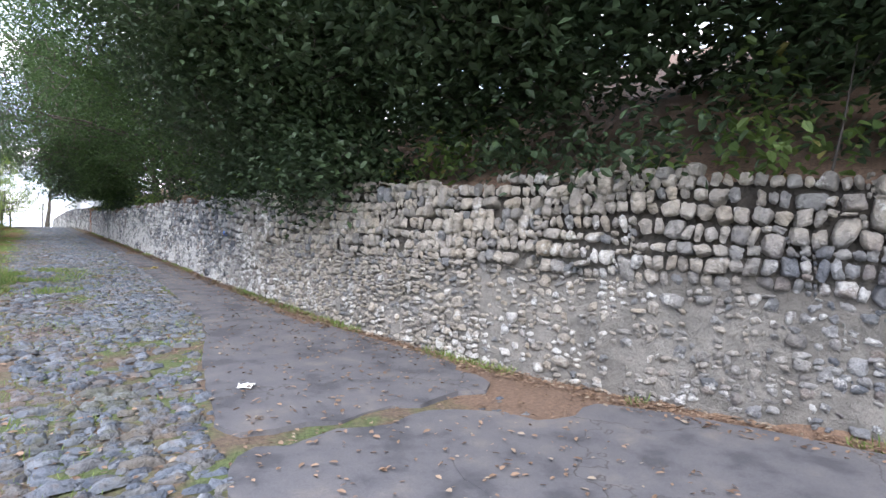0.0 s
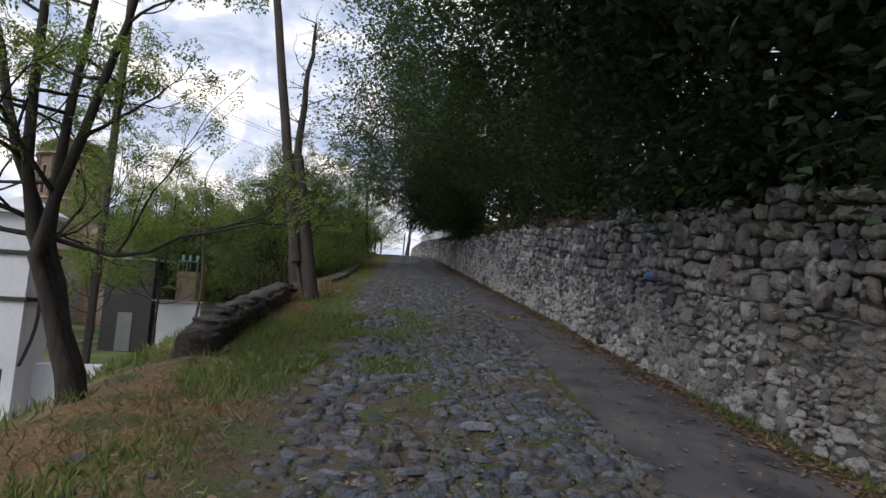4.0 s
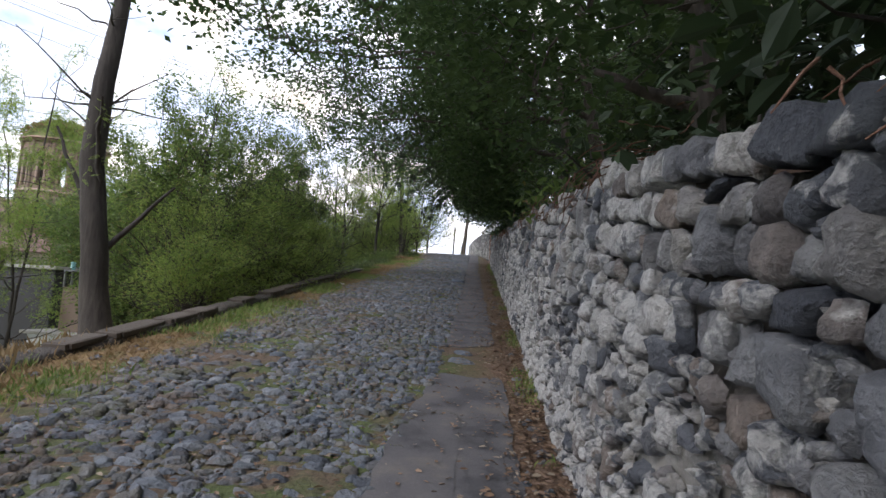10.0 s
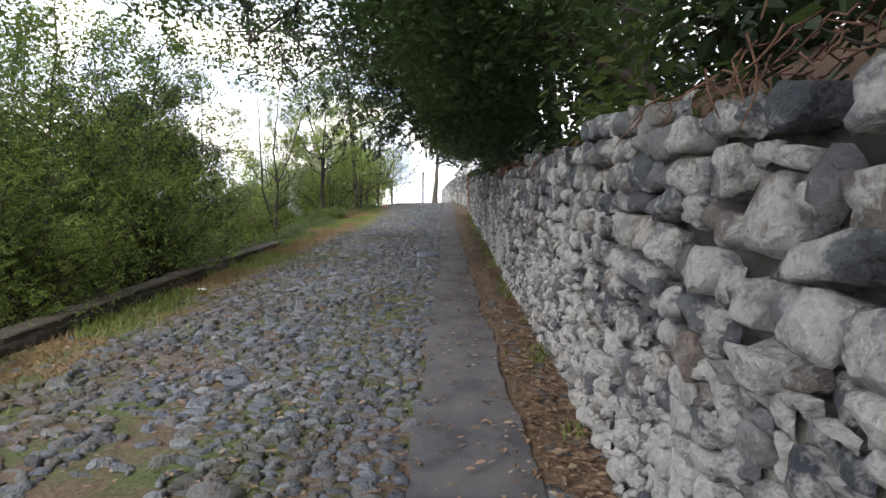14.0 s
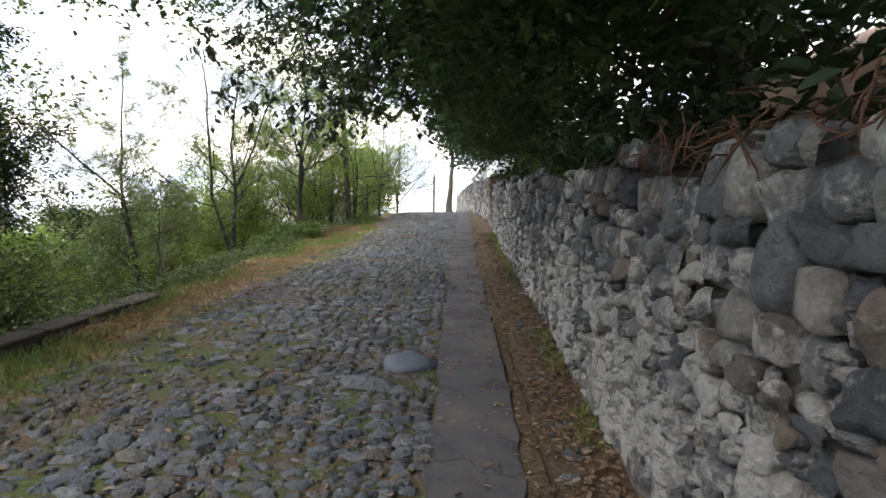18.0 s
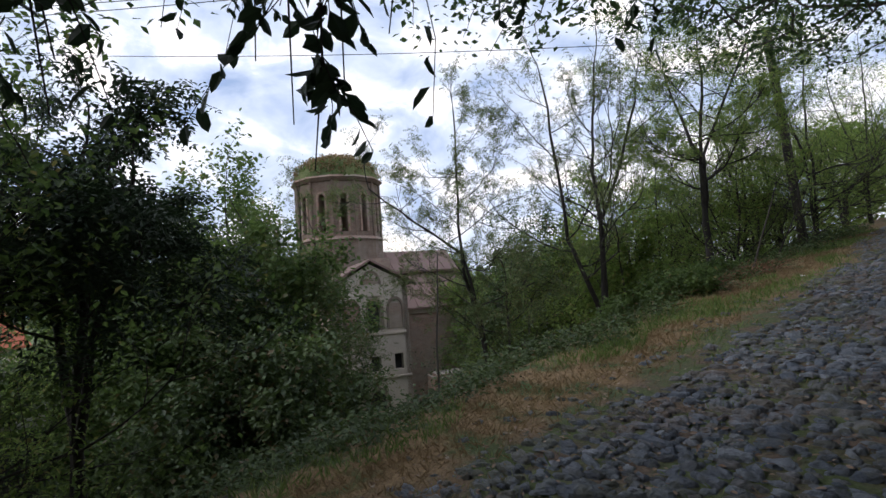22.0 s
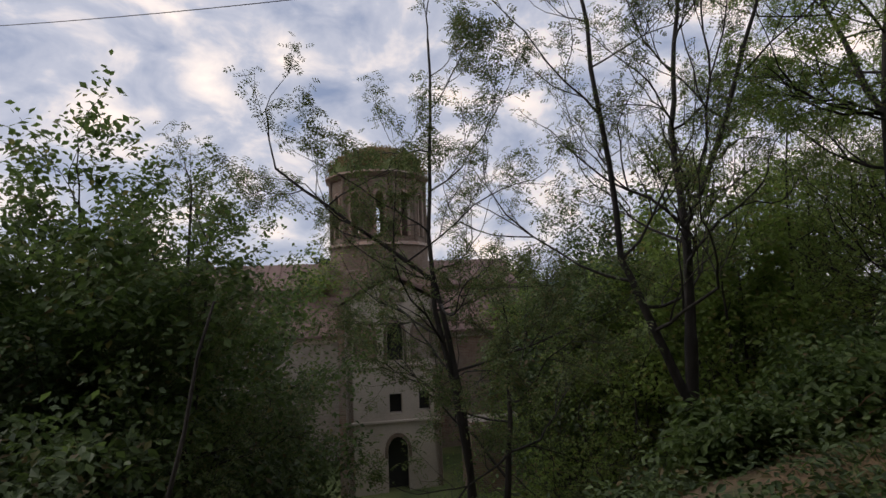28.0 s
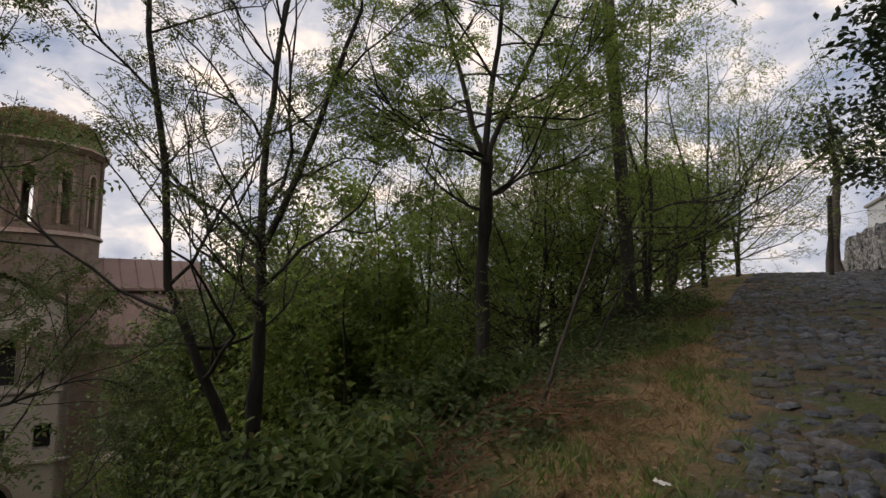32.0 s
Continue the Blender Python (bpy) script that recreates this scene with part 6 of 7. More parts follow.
def arch_ring(x, zc, r0, r1, depth, n=14, legs=0.0):
    """A raised round band over an opening, in the x-z plane, towards -y."""
    bm = bmesh.new()
    pts = [(math.cos(a), math.sin(a), 0.0) for a in np.linspace(0, math.pi, n + 1)]
    if legs:
        pts = [(1, 0, -legs)] + pts + [(-1, 0, -legs)]
    rows = []
    for c, s, dz in pts:
        rows.append([bm.verts.new((x + r * c, y, zc + r * s + dz)) for r, y in ((r0, 0.02), (r0, -depth), (r1, -depth), (r1, 0.02))])
    for a, b in zip(rows[:-1], rows[1:]):
        for k in range(3):
            bm.faces.new((a[k], a[k + 1], b[k + 1], b[k]))
    bm.faces.new(rows[0][::-1])
    bm.faces.new(rows[-1])
    return bm


CHURCH = pose(-26.9, 53.4, 0, 0, 0, -21.5)


def church():
    top = thing("church", CHURCH, "abandoned brick church with domed drum, gabled arms and sheet roof", "church")
    # The arm that faces the lane: its gable wall looks along +x.
    face = Matrix.Translation((9.2, -1.68, 0)) @ pose(0, 0, 0, 0, 0, 90) @ Matrix.Diagonal((0.73, 1, 1, 1))
    outline = [(0, -1.2), (4.6, -1.2), (4.6, 6.5), (2.3, 7.4), (0, 6.5)]
    holes = [arch_loop(2.45, -0.15, 1.0, 1.9), arch_loop(2.45, 4.4, 0.8, 1.35), [(2.1, 2.55), (2.7, 2.55), (2.7, 3.25), (2.1, 3.25)], [(3.55, 2.6), (4.1, 2.6), (4.1, 3.3), (3.55, 3.3)]]
    panel(outline, holes, 0.5, "gable_wall", M_PLASTER, top, "pale plastered gable wall with brick showing", face)
    for x, zc, r, legs in ((2.45, 1.25, 0.52, 0.2), (2.45, 5.35, 0.42, 0.9), (1.0, 5.35, 0.42, 0.9), (3.75, 5.35, 0.42, 0.9), (2.3, 6.5, 0.5, 0.0)):
        bm = arch_ring(x, zc, r, r + 0.13, 0.09, legs=legs)
        bm.transform(face)
        part("arch_band", bm, M_DRUM, top)
        if x != 2.45:
            bm = box_bm((x - r, x + r, -0.02, 0.02, zc - legs, zc + r * 0.55), bevel=0.01)
            bm.transform(face)
            part("blind_arch", bm, M_BRICK, top)
    for z, x0, x1 in ((4.2, 0.3, 4.4), (2.25, 0.1, 4.6), (5.95, 1.9, 3.0)):
        bm = box_bm((x0, x1, -0.08, 0.04, z, z + 0.09), bevel=0.015)
        bm.transform(face)
        part("string_course", bm, M_PLASTER, top)
    # Near-black panels paint in the unlit inside behind each opening.
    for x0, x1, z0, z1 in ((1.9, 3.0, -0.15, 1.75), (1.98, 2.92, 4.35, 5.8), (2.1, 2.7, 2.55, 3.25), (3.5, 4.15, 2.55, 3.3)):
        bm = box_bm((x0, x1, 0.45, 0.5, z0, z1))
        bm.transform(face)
        part("interior_shade_panel", bm, M_DARK, top)
    for s in (-1, 1):
        part("side_wall", box_bm((2.0, 9.2, s * 1.68 - 0.25, s * 1.68 + 0.25 if s < 0 else 1.67, -1.2, 6.48)), M_BRICK, top)
        # Slopes of the arm's roof.
        bm = bmesh.new()
        a = [(1.5, 0, 7.55), (9.4, 0, 7.55), (9.4, s * 2.05, 6.4), (1.5, s * 2.05, 6.4)]
        lo = [bm.verts.new(p) for p in a]
        hi = [bm.verts.new((x, y, z + 0.1)) for x, y, z in a]
        bm.faces.new(lo), bm.faces.new(hi)
        for k in range(4):
            bm.faces.new((lo[k], lo[(k + 1) % 4], hi[(k + 1) % 4], hi[k]))
        part("roof_slope", bm, M_ROOF, top)
    # Nave along -y and choir along +y: tall middle, lower aisles.
    for y0, y1, nm in ((-10.6, -1.5, "nave"), (1.5, 6.5, "choir")):
        part("clerestory_wall", box_bm((-2.2, 2.2, y0, y1, -1.2, 7.2)), M_BRICK, top)
        part("aisle_wall", box_bm((-4.7, 4.7, y0, y1, -1.2, 5.1)), M_OLD_WALL if nm == "nave" else M_BRICK, top)
        for s in (-1, 1):
            for (xa, za), (xb, zb) in (((0, 8.5), (2.55, 7.15)), ((2.2, 7.0), (5.0, 5.05))):
                bm = bmesh.new()
                e = 0.25
                a = [(s * xa, y0 - e, za), (s * xa, y1 + e, za), (s * xb, y1 + e, zb), (s * xb, y0 - e, zb)]
                lo = [bm.verts.new(p) for p in a]
                hi = [bm.verts.new((x, y, z + 0.1)) for x, y, z in a]
                bm.faces.new(lo), bm.faces.new(hi)
                for k in range(4):
                    bm.faces.new((lo[k], lo[(k + 1) % 4], hi[(k + 1) % 4], hi[k]))
                part("roof_slope", bm, M_ROOF, top)
                for k, y in enumerate(np.arange(y0, y1, 0.62)):
                    n = Vector((zb - za, 0, -(xb - xa))).normalized()
                    part("roof_seam", box_bm((0, math.hypot(xb - xa, zb - za), -0.02, 0.02, 0, 0.04)), M_ROOF, top).matrix_local = Matrix.Translation((s * xa, y, za + 0.1)) @ (Matrix() if s > 0 else pose(0, 0, 0, 0, 0, 180)) @ pose(0, 0, 0, 0, math.degrees(math.atan2(za - zb, xb - xa)), 0)
        for s in (-1, 1):
            part("eave_cornice", box_bm((s * 4.7 - 0.12, s * 4.7 + 0.12, y0, y1, 4.82, 5.08), bevel=0.03), M_PLASTER, top)
    # West gable with a round-headed window.
    panel([(0, -1.2), (4.4, -1.2), (4.4, 7.2), (2.2, 8.45), (0, 7.2)], [arch_loop(2.2, 5.4, 0.55, 1.3)], 0.05, "gable_wall", M_BRICK, top, "pinkish brick gable wall", Matrix.Translation((-2.2, -10.7, 0)))
    bm = arch_ring(2.2, 6.42, 0.34, 0.55, 0.08, legs=1.0)
    bm.transform(Matrix.Translation((-2.2, -10.7, 0)))
    part("arch_band", bm, M_BRICK, top)
    # Painted shade again, behind the window of the west gable.
    part("interior_shade_panel", box_bm((-0.35, 0.35, -10.64, -10.62, 5.3, 6.8)), M_DARK, top)
    # Crossing block and the twelve-sided drum.
    part("crossing", box_bm((-2.5, 2.5, -2.5, 2.5, -1.2, 8.1), bevel=0.06), M_BRICK, top)

    def ring_bm(r0, r1, z0, z1, n=12):
        bm = bmesh.new()
        rows = [[bm.verts.new((r * math.cos(2 * math.pi * (k + 0.5) / n), r * math.sin(2 * math.pi * (k + 0.5) / n), z)) for k in range(n)] for r, z in ((r0, z0), (r1, z1))]
        for k in range(n):
            bm.faces.new((rows[0][k], rows[0][(k + 1) % n], rows[1][(k + 1) % n], rows[1][k]))
        bm.faces.new(rows[0][::-1]), bm.faces.new(rows[1])
        return bm

    part("drum_base", ring_bm(2.62, 2.62, 7.2, 9.3), M_DRUM, top)
    part("ledge", ring_bm(2.75, 2.6, 9.3, 9.48), M_BRICK, top)
    r, z0, z1 = 2.42, 9.46, 12.75
    wide = 2 * r * math.tan(math.pi / 12)
    for k in range(12):
        m = pose(0, 0, 0, 0, 0, 30 * k) @ Matrix.Translation((wide / 2, -r, 0)) @ pose(0, 0, 0, 0, 0, 0) @ Matrix.Translation((-wide, 0, 0))
        side = panel([(0, z0), (wide, z0), (wide, z1), (0, z1)], [arch_loop(wide / 2, 9.75, 0.36, 2.2)], 0.55, "drum_side", M_DRUM, top, "", m)
        bm = arch_ring(wide / 2, 11.77, 0.2, 0.33, 0.06, legs=2.0)
        bm.transform(m)
        part("window_surround", bm, M_BRICK, top)
        bm = tube_bm([(0, -0.04, z0), (0, -0.04, z1)], 0.085)
        bm.transform(m)
        part("corner_shaft", bm, M_DRUM, top)
    part("cornice", ring_bm(2.62, 2.8, 12.72, 12.9), M_DRUM, top)
    part("cornice", ring_bm(2.82, 2.72, 12.9, 13.02), M_BRICK, top)
    bm = bmesh.new()
    bmesh.ops.create_uvsphere(bm, u_segments=24, v_segments=12, radius=1.0)
    bmesh.ops.delete(bm, geom=[v for v in bm.verts if v.co.z < -0.01], context="VERTS")
    for v in bm.verts:
        v.co = Vector((v.co.x * 2.6, v.co.y * 2.6, 12.98 + v.co.z * 1.55)) * (1 + 0.006 * noise.noise(v.co * 4))
    part("dome", bm, M_GROUND, top, "low dome covered in soil and dry grass", True)
    rng = np.random.default_rng(70)
    n = 900
    a, q = rng.uniform(0, 6.28, n), rng.uniform(0, 1, n) ** 0.6
    c = np.stack([2.65 * q * np.cos(a), 2.65 * q * np.sin(a), 13.0 + 1.5 * np.sqrt(1 - q * q * 0.98)], -1)
    v, f = leaf_cloud(rng, c[:700], 7, (0.12, 0.12, 0.1), 0.16, "oval", -0.8)
    part("dome_growth", mesh_of("dome_growth", v, f, (M_STRAW,)), None, top)
    edge = c[(q > 0.85) & (rng.random(n) < 0.28)]
    v, f = leaf_cloud(rng, edge + [0, 0, 0.05], 16, (0.2, 0.2, 0.24), 0.17, "rhomb", 0.2)
    part("cornice_bushes", mesh_of("cornice_bushes", v, f, (M_LEAF_MID,)), None, top, "green shrubs sprouting from the cornice")
    # Creeper over the corner between nave and arm.
    c = np.array([(2.8 + rng.normal(0, 0.5), -2.9 + rng.normal(0, 0.6), 7.6 + rng.normal(0, 0.7)) for _ in range(110)])
    v, f = leaf_cloud(rng, c, 14, (0.2, 0.2, 0.2), 0.17, "rhomb")
    part("roof_shrub", mesh_of("roof_shrub", v, f, (M_LEAF_LIGHT,)), None, top, "green shrub rooted in the roof")
    # Rough lower outwork in brick and rubble.
    part("outwork", box_bm((9.0, 10.4, 2.4, 6.4, -1.2, 2.3), bevel=0.12), M_BRICK, top, "ruined brick and rubble outwork")


def tube_bm(points, r, sides=8):
    v, f = tube_np(points, np.full(len(points), r), sides)
    bm = bmesh.new()
    vs = [bm.verts.new(p) for p in v]
    for q in f:
        bm.faces.new([vs[k] for k in q])
    return bm


church()


# ---------------------------------------------------------------- below the lane
def transformer_tower():
    z = float(height(-6.8, 18.5)) - 0.05
    top = thing("transformer_tower", pose(-6.9, 18.6, z, 0, 0, 4) @ Matrix.Diagonal((0.86, 0.86, 1, 1)), "narrow whitewashed masonry transformer tower with hipped cap", "transformer tower")
    h = 3.95 - z
    panel([(-0.55, 0), (0.55, 0), (0.55, h - 1.05), (-0.55, h - 1.05)], [[(-0.3, 0.05), (0.3, 0.05), (0.3, 1.85), (-0.3, 1.85)]], 0.12, "front_wall", M_WHITE, top, "", Matrix.Translation((0, -0.55, 0)))
    part("body", box_bm((-0.55, 0.55, -0.42, 0.55, 0, h - 1.05), bevel=0.015), M_WHITE, top)
    # Flat dark panel in the door hole; the inside's shade is its colour.
    part("doorway", box_bm((-0.29, 0.29, -0.44, -0.425, 0.06, 1.84)), M_DARK, top, "open doorway, its inside shade painted on a dark panel")
    for zz in (h - 1.05, 0.62 * h):
        part("drip_course", box_bm((-0.62, 0.62, -0.62, 0.62, zz - 0.03, zz + 0.05), bevel=0.01), M_DARK, top)
    part("upper_body", box_bm((-0.5, 0.5, -0.5, 0.5, h - 1.0, h - 0.25), bevel=0.015), M_WHITE, top)
    bm = bmesh.new()
    b = [bm.verts.new(p) for p in ((-0.68, -0.68, h - 0.27), (0.68, -0.68, h - 0.27), (0.68, 0.68, h - 0.27), (-0.68, 0.68, h - 0.27))]
    u = [bm.verts.new(p) for p in ((-0.68, -0.68, h - 0.2), (0.68, -0.68, h - 0.2), (0.68, 0.68, h - 0.2), (-0.68, 0.68, h - 0.2))]
    t = bm.verts.new((0, 0, h + 0.18))
    bm.faces.new(b)
    for k in range(4):
        bm.faces.new((b[k], b[(k + 1) % 4], u[(k + 1) % 4], u[k]))
        bm.faces.new((u[k], u[(k + 1) % 4], t))
    part("hipped_cap", bm, M_WHITE, top)
    part("finial", tube_bm([(0, 0, h + 0.1), (0, 0, h + 0.32)], 0.025), M_DARK, top)
    part("wing_wall", box_bm((0.5, 2.0, 0.1, 0.5, 0, 1.9), bevel=0.02), M_WHITE, top)
    for k in range(3):
        a = np.linspace(0, 1, 10)
        pts = np.stack([0.55 + 0.3 * np.sin(a * 3), np.full(10, -0.56 + 0.05 * k), h - 1.0 - a * 2.2], -1)
        part("cable", tube_bm(pts, 0.014, 5), M_DARK, top)


transformer_tower()


def transformer_kiosk():
    x, y = -9.15, 33.6
    z = float(height(x, y)) - 0.05
    top = thing("transformer_kiosk", pose(x, y, z, 0, 0, -12), "whitewashed plinth carrying a brown electrical transformer", "transformer")
    h = 2.05 - z
    part("plinth", box_bm((-1.1, 1.1, -0.8, 0.8, 0, h - 0.1), bevel=0.02), M_WHITE, top)
    part("slab", box_bm((-1.25, 1.25, -0.95, 0.95, h - 0.1, h), bevel=0.015), M_CONCRETE, top)
    part("tank", box_bm((-0.5, 0.5, -0.35, 0.35, h, h + 1.35), bevel=0.02), M_BOX, top)
    for s in (-1, 1):
        for t in (-1, 1):
            part("frame_post", box_bm((s * 0.48 - 0.025, s * 0.48 + 0.025, t * 0.33 - 0.025, t * 0.33 + 0.025, h + 1.35, h + 1.85)), M_STEEL, top)
    part("frame_rail", box_bm((-0.52, 0.52, -0.36, 0.36, h + 1.83, h + 1.88)), M_STEEL, top)
    for k in (-0.36, 0, 0.36):
        bm = bmesh.new()
        for n in range(4):
            r = bmesh.ops.create_cone(bm, cap_ends=True, segments=12, radius1=0.085, radius2=0.05, depth=0.07)
            bmesh.ops.translate(bm, verts=r["verts"], vec=(k, -0.2, h + 1.92 + 0.06 * n))
        part("insulator", bm, M_GLASS, top, "teal glass insulator")
        part("bushing", tube_bm([(k, -0.2, h + 1.35), (k + 0.05, -0.22, h + 1.6), (k, -0.2, h + 1.85)], 0.035), M_STEEL, top)


transformer_kiosk()


def house(x, y, turn, length, depth, z, eave, ridge, wall_m, roof_m, label):
    top = thing("house", pose(x, y, z, 0, 0, turn), label, "house")
    panel([(-length / 2, 0), (length / 2, 0), (length / 2, eave), (-length / 2, eave)], [[(a, eave * 0.35), (a + 0.9, eave * 0.35), (a + 0.9, eave * 0.75), (a, eave * 0.75)] for a in np.arange(-length / 2 + 1.2, length / 2 - 1.5, 2.6)], 0.3, "front_wall", wall_m, top, "", Matrix.Translation((0, -depth / 2, 0)))
    part("body", box_bm((-length / 2, length / 2, -depth / 2 + 0.35, depth / 2, 0, eave)), wall_m, top)
    for a in np.arange(-length / 2 + 1.2, length / 2 - 1.5, 2.6):
        # Dark sheet in each opening paints the dim inside of the house.
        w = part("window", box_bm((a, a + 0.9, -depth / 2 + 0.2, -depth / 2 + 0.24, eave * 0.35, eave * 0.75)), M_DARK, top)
        part("window_frame", box_bm((a - 0.06, a, -depth / 2 - 0.02, -depth / 2 + 0.2, eave * 0.33, eave * 0.77), (a + 0.9, a + 0.96, -depth / 2 - 0.02, -depth / 2 + 0.2, eave * 0.33, eave * 0.77)), M_WHITE, w)
    for s in (-1, 1):
        bm = bmesh.new()
        a = [(-length / 2 - 0.3, 0, ridge), (length / 2 + 0.3, 0, ridge), (length / 2 + 0.3, s * (depth / 2 + 0.4), eave - 0.1), (-length / 2 - 0.3, s * (depth / 2 + 0.4), eave - 0.1)]
        lo, hi = [bm.verts.new(p) for p in a], [bm.verts.new((p[0], p[1], p[2] + 0.12)) for p in a]
        bm.faces.new(lo), bm.faces.new(hi)
        for k in range(4):
            bm.faces.new((lo[k], lo[(k + 1) % 4], hi[(k + 1) % 4], hi[k]))
        part("roof_slope", bm, roof_m, top)
        run = math.hypot(depth / 2 + 0.4, ridge - eave + 0.1)
        for k in range(1, 9):
            f = k / 9
            part("tile_course", box_bm((-length / 2 - 0.3, length / 2 + 0.3, s * (depth / 2 + 0.4) * f - 0.05, s * (depth / 2 + 0.4) * f + 0.05, ridge + (eave - 0.1 - ridge) * f + 0.1, ridge + (eave - 0.1 - ridge) * f + 0.16)), roof_m, top)


house(-43, 31, -72, 13, 8, -1.3, 5.6, 8.6, M_PLASTER, M_TILE, "plastered house with a red tiled roof below the lane")
house(-32, 17, -60, 12, 7, -1.6, 4.2, 6.6, M_PLASTER, M_ROOF, "long plastered outbuilding with a brown roof")


def shed():
    x, y = -12.6, 36.6
    z = float(height(x, y)) - 0.05
    top = thing("shed", pose(x, y, z, 0, 0, -10), "small dark shed with a pale flat roof in the yard", "shed")
    h = 4.05 - z
    part("body", box_bm((-1.3, 1.3, -1.2, 1.2, 0, h - 0.12), bevel=0.02), M_DARK, top)
    part("roof", box_bm((-1.45, 1.45, -1.35, 1.35, h - 0.12, h), bevel=0.02), M_CONCRETE, top, "pale stained flat roof")
    part("door", box_bm((-0.4, 0.4, -1.24, -1.2, 0.05, 1.95), bevel=0.01), M_STEEL, top)


shed()

# Flagged path in the yard.
yard_path = thing("yard_path", Matrix(), "pale flagged path across the yard", "path", kind="structure")
rng_p = np.random.default_rng(9)
flag = box_bm((-0.3, 0.3, -0.22, 0.22, -0.05, 0.05), bevel=0.015)
flag_me = bpy.data.meshes.new("flagstone")
flag.to_mesh(flag_me)
flag.free()
flag_me.materials.append(M_CONCRETE)
for k in range(13):
    for j in range(3):
        x, y = -14.5 - 0.66 * k, 38.8 + 0.5 * j - 0.25 * k
        ob = part("flagstone", flag_me, None, yard_path)
        ob.matrix_world = pose(x, y, float(height(x, y)) + 0.03, rng_p.normal(0, 2), rng_p.normal(0, 2), 20 + rng_p.normal(0, 4))

# ---------------------------------------------------------------- head of the lane
def brick_pier():
    x, y = 3.86, 48.75
    z = float(road_z(y)) - 0.1
    top = thing("brick_pier", pose(x, y, z), "crumbling pink brick pier ending the stone wall", "pier")
    part("core", box_bm((-0.26, 0.4, -0.32, 0.32, 0, 1.95)), M_MORTAR, top)
    rng = np.random.default_rng(33)
    bm = box_bm((-0.12, 0.12, -0.06, 0.06, -0.032, 0.032), bevel=0.008)
    me = bpy.data.meshes.new("brick")
    bm.to_mesh(me)
    bm.free()
    me.materials.append(M_BRICK_PIECE)
    for row in range(25):
        zz = 0.06 + row * 0.076
        for k in range(3):
            if rng.random() < 0.12:
                continue
            ob = part("brick", me, None, top)
            ob.matrix_local = pose(-0.27 + rng.normal(0, 0.008), -0.22 + 0.22 * k + (0.1 if row % 2 else 0), zz, 0, 0, 90 + rng.normal(0, 2))
        for k in range(3):
            if rng.random() < 0.12:
                continue
            ob = part("brick", me, None, top)
            ob.matrix_local = pose(-0.14 + 0.25 * k, -0.33 + rng.normal(0, 0.008), zz, 0, 0, rng.normal(0, 2))


M_BRICK_PIECE = stone_mat("pier_brick", [(0.33, 0.14, 0.09), (0.42, 0.24, 0.17), (0.36, 0.18, 0.12)], 0.5, 0.0)
brick_pier()


def battlement():
    top = thing("battlement", pose(3.0, 92, 8.63), "far crenellated stone wall at the head of the lane", "battlement")
    part("wall_body", box_bm((-1.5, 1.7, -0.4, 0.4, -1.5, 1.2)), M_CONCRETE, top)
    for k in range(3):
        part("merlon", box_bm((-1.4 + 1.1 * k, -0.7 + 1.1 * k, -0.4, 0.4, 1.2, 1.8), bevel=0.03), M_CONCRETE, top)


battlement()


def white_building():
    top = thing("terrace_house", pose(7.2, 71, float(road_z(66)) + 0.9, 0, 0, 8), "long whitewashed building on the terrace beside the lane", "building")
    part("wall_body", box_bm((-3, 3, -9, 9, 0, 3.0), bevel=0.03), M_WHITE, top)
    part("coping", box_bm((-3.12, 3.12, -9.1, 9.1, 3.0, 3.14), bevel=0.02), M_CONCRETE, top)


white_building()


def utility_pole(x, y, h, lean, arms=True, r=0.12):
    z = float(height(x, y))
    top = thing("utility_pole", Matrix.Translation((x, y, z)), "tall weathered timber power pole with small insulators", "utility pole", "power poles")
    part("pole", tube_bm([(0, 0, -0.3), (lean * 0.5, 0, h / 2), (lean, 0, h)], r), M_POLE, top)
    if arms:
        for k in (0.15, 0.55, 0.95):
            part("hook", tube_bm([(lean, 0, h - k), (lean - 0.18, 0, h - k - 0.02), (lean - 0.2, 0, h - k + 0.12)], 0.015, 5), M_DARK, top)
            bm = bmesh.new()
            bmesh.ops.create_cone(bm, cap_ends=True, segments=10, radius1=0.055, radius2=0.03, depth=0.12)
            bmesh.ops.translate(bm, verts=bm.verts, vec=(lean - 0.2, 0, h - k + 0.16))
            part("insulator", bm, M_DARK, top)


utility_pole(-2.4, 54.0, 12.9 - float(height(-2.4, 54.0)), -0.35)
utility_pole(-27.5, 33.5, 15.5, 0.1)
utility_pole(0.72, 62.0, 2.2, 0.05, False, 0.06)
utility_pole(-5.75, 19.3, 9.5, 0.0, False, 0.085)


def cable(a, b, sag, r=0.012):
    a, b = np.array(a), np.array(b)
    k = np.linspace(0, 1, 24)
    p = a + (b - a) * k[:, None]
    p[:, 2] -= sag * 4 * k * (1 - k)
    ob = new("power_cable", mesh_of("power_cable", *tube_np(p, np.full(24, r), 5), (M_DARK,), True))
    tagged(ob, "thin black overhead power cable", "cable", "overhead cables")


cable((-2.85, 54.0, 12.7), (-28.28, 31.92, 17.23), 0.5)
cable((-27.18, 29.78, 17.18), (-2.7, 47.07, 12.64), 0.25)
cable((-27.18, 29.78, 16.83), (-2.7, 47.07, 12.59), 0.3)
zr_ = float(height(-5.75, 19.3))
cable((-5.75, 19.3, zr_ + 9.2), (-24, 6, 11.5), 0.4, 0.01)
cable((-6.9, 18.6, 3.8), (-31, 16, 4.6), 0.8, 0.012)
cable((-6.9, 18.6, 3.0), (-31, 17.5, 3.4), 0.6, 0.012)
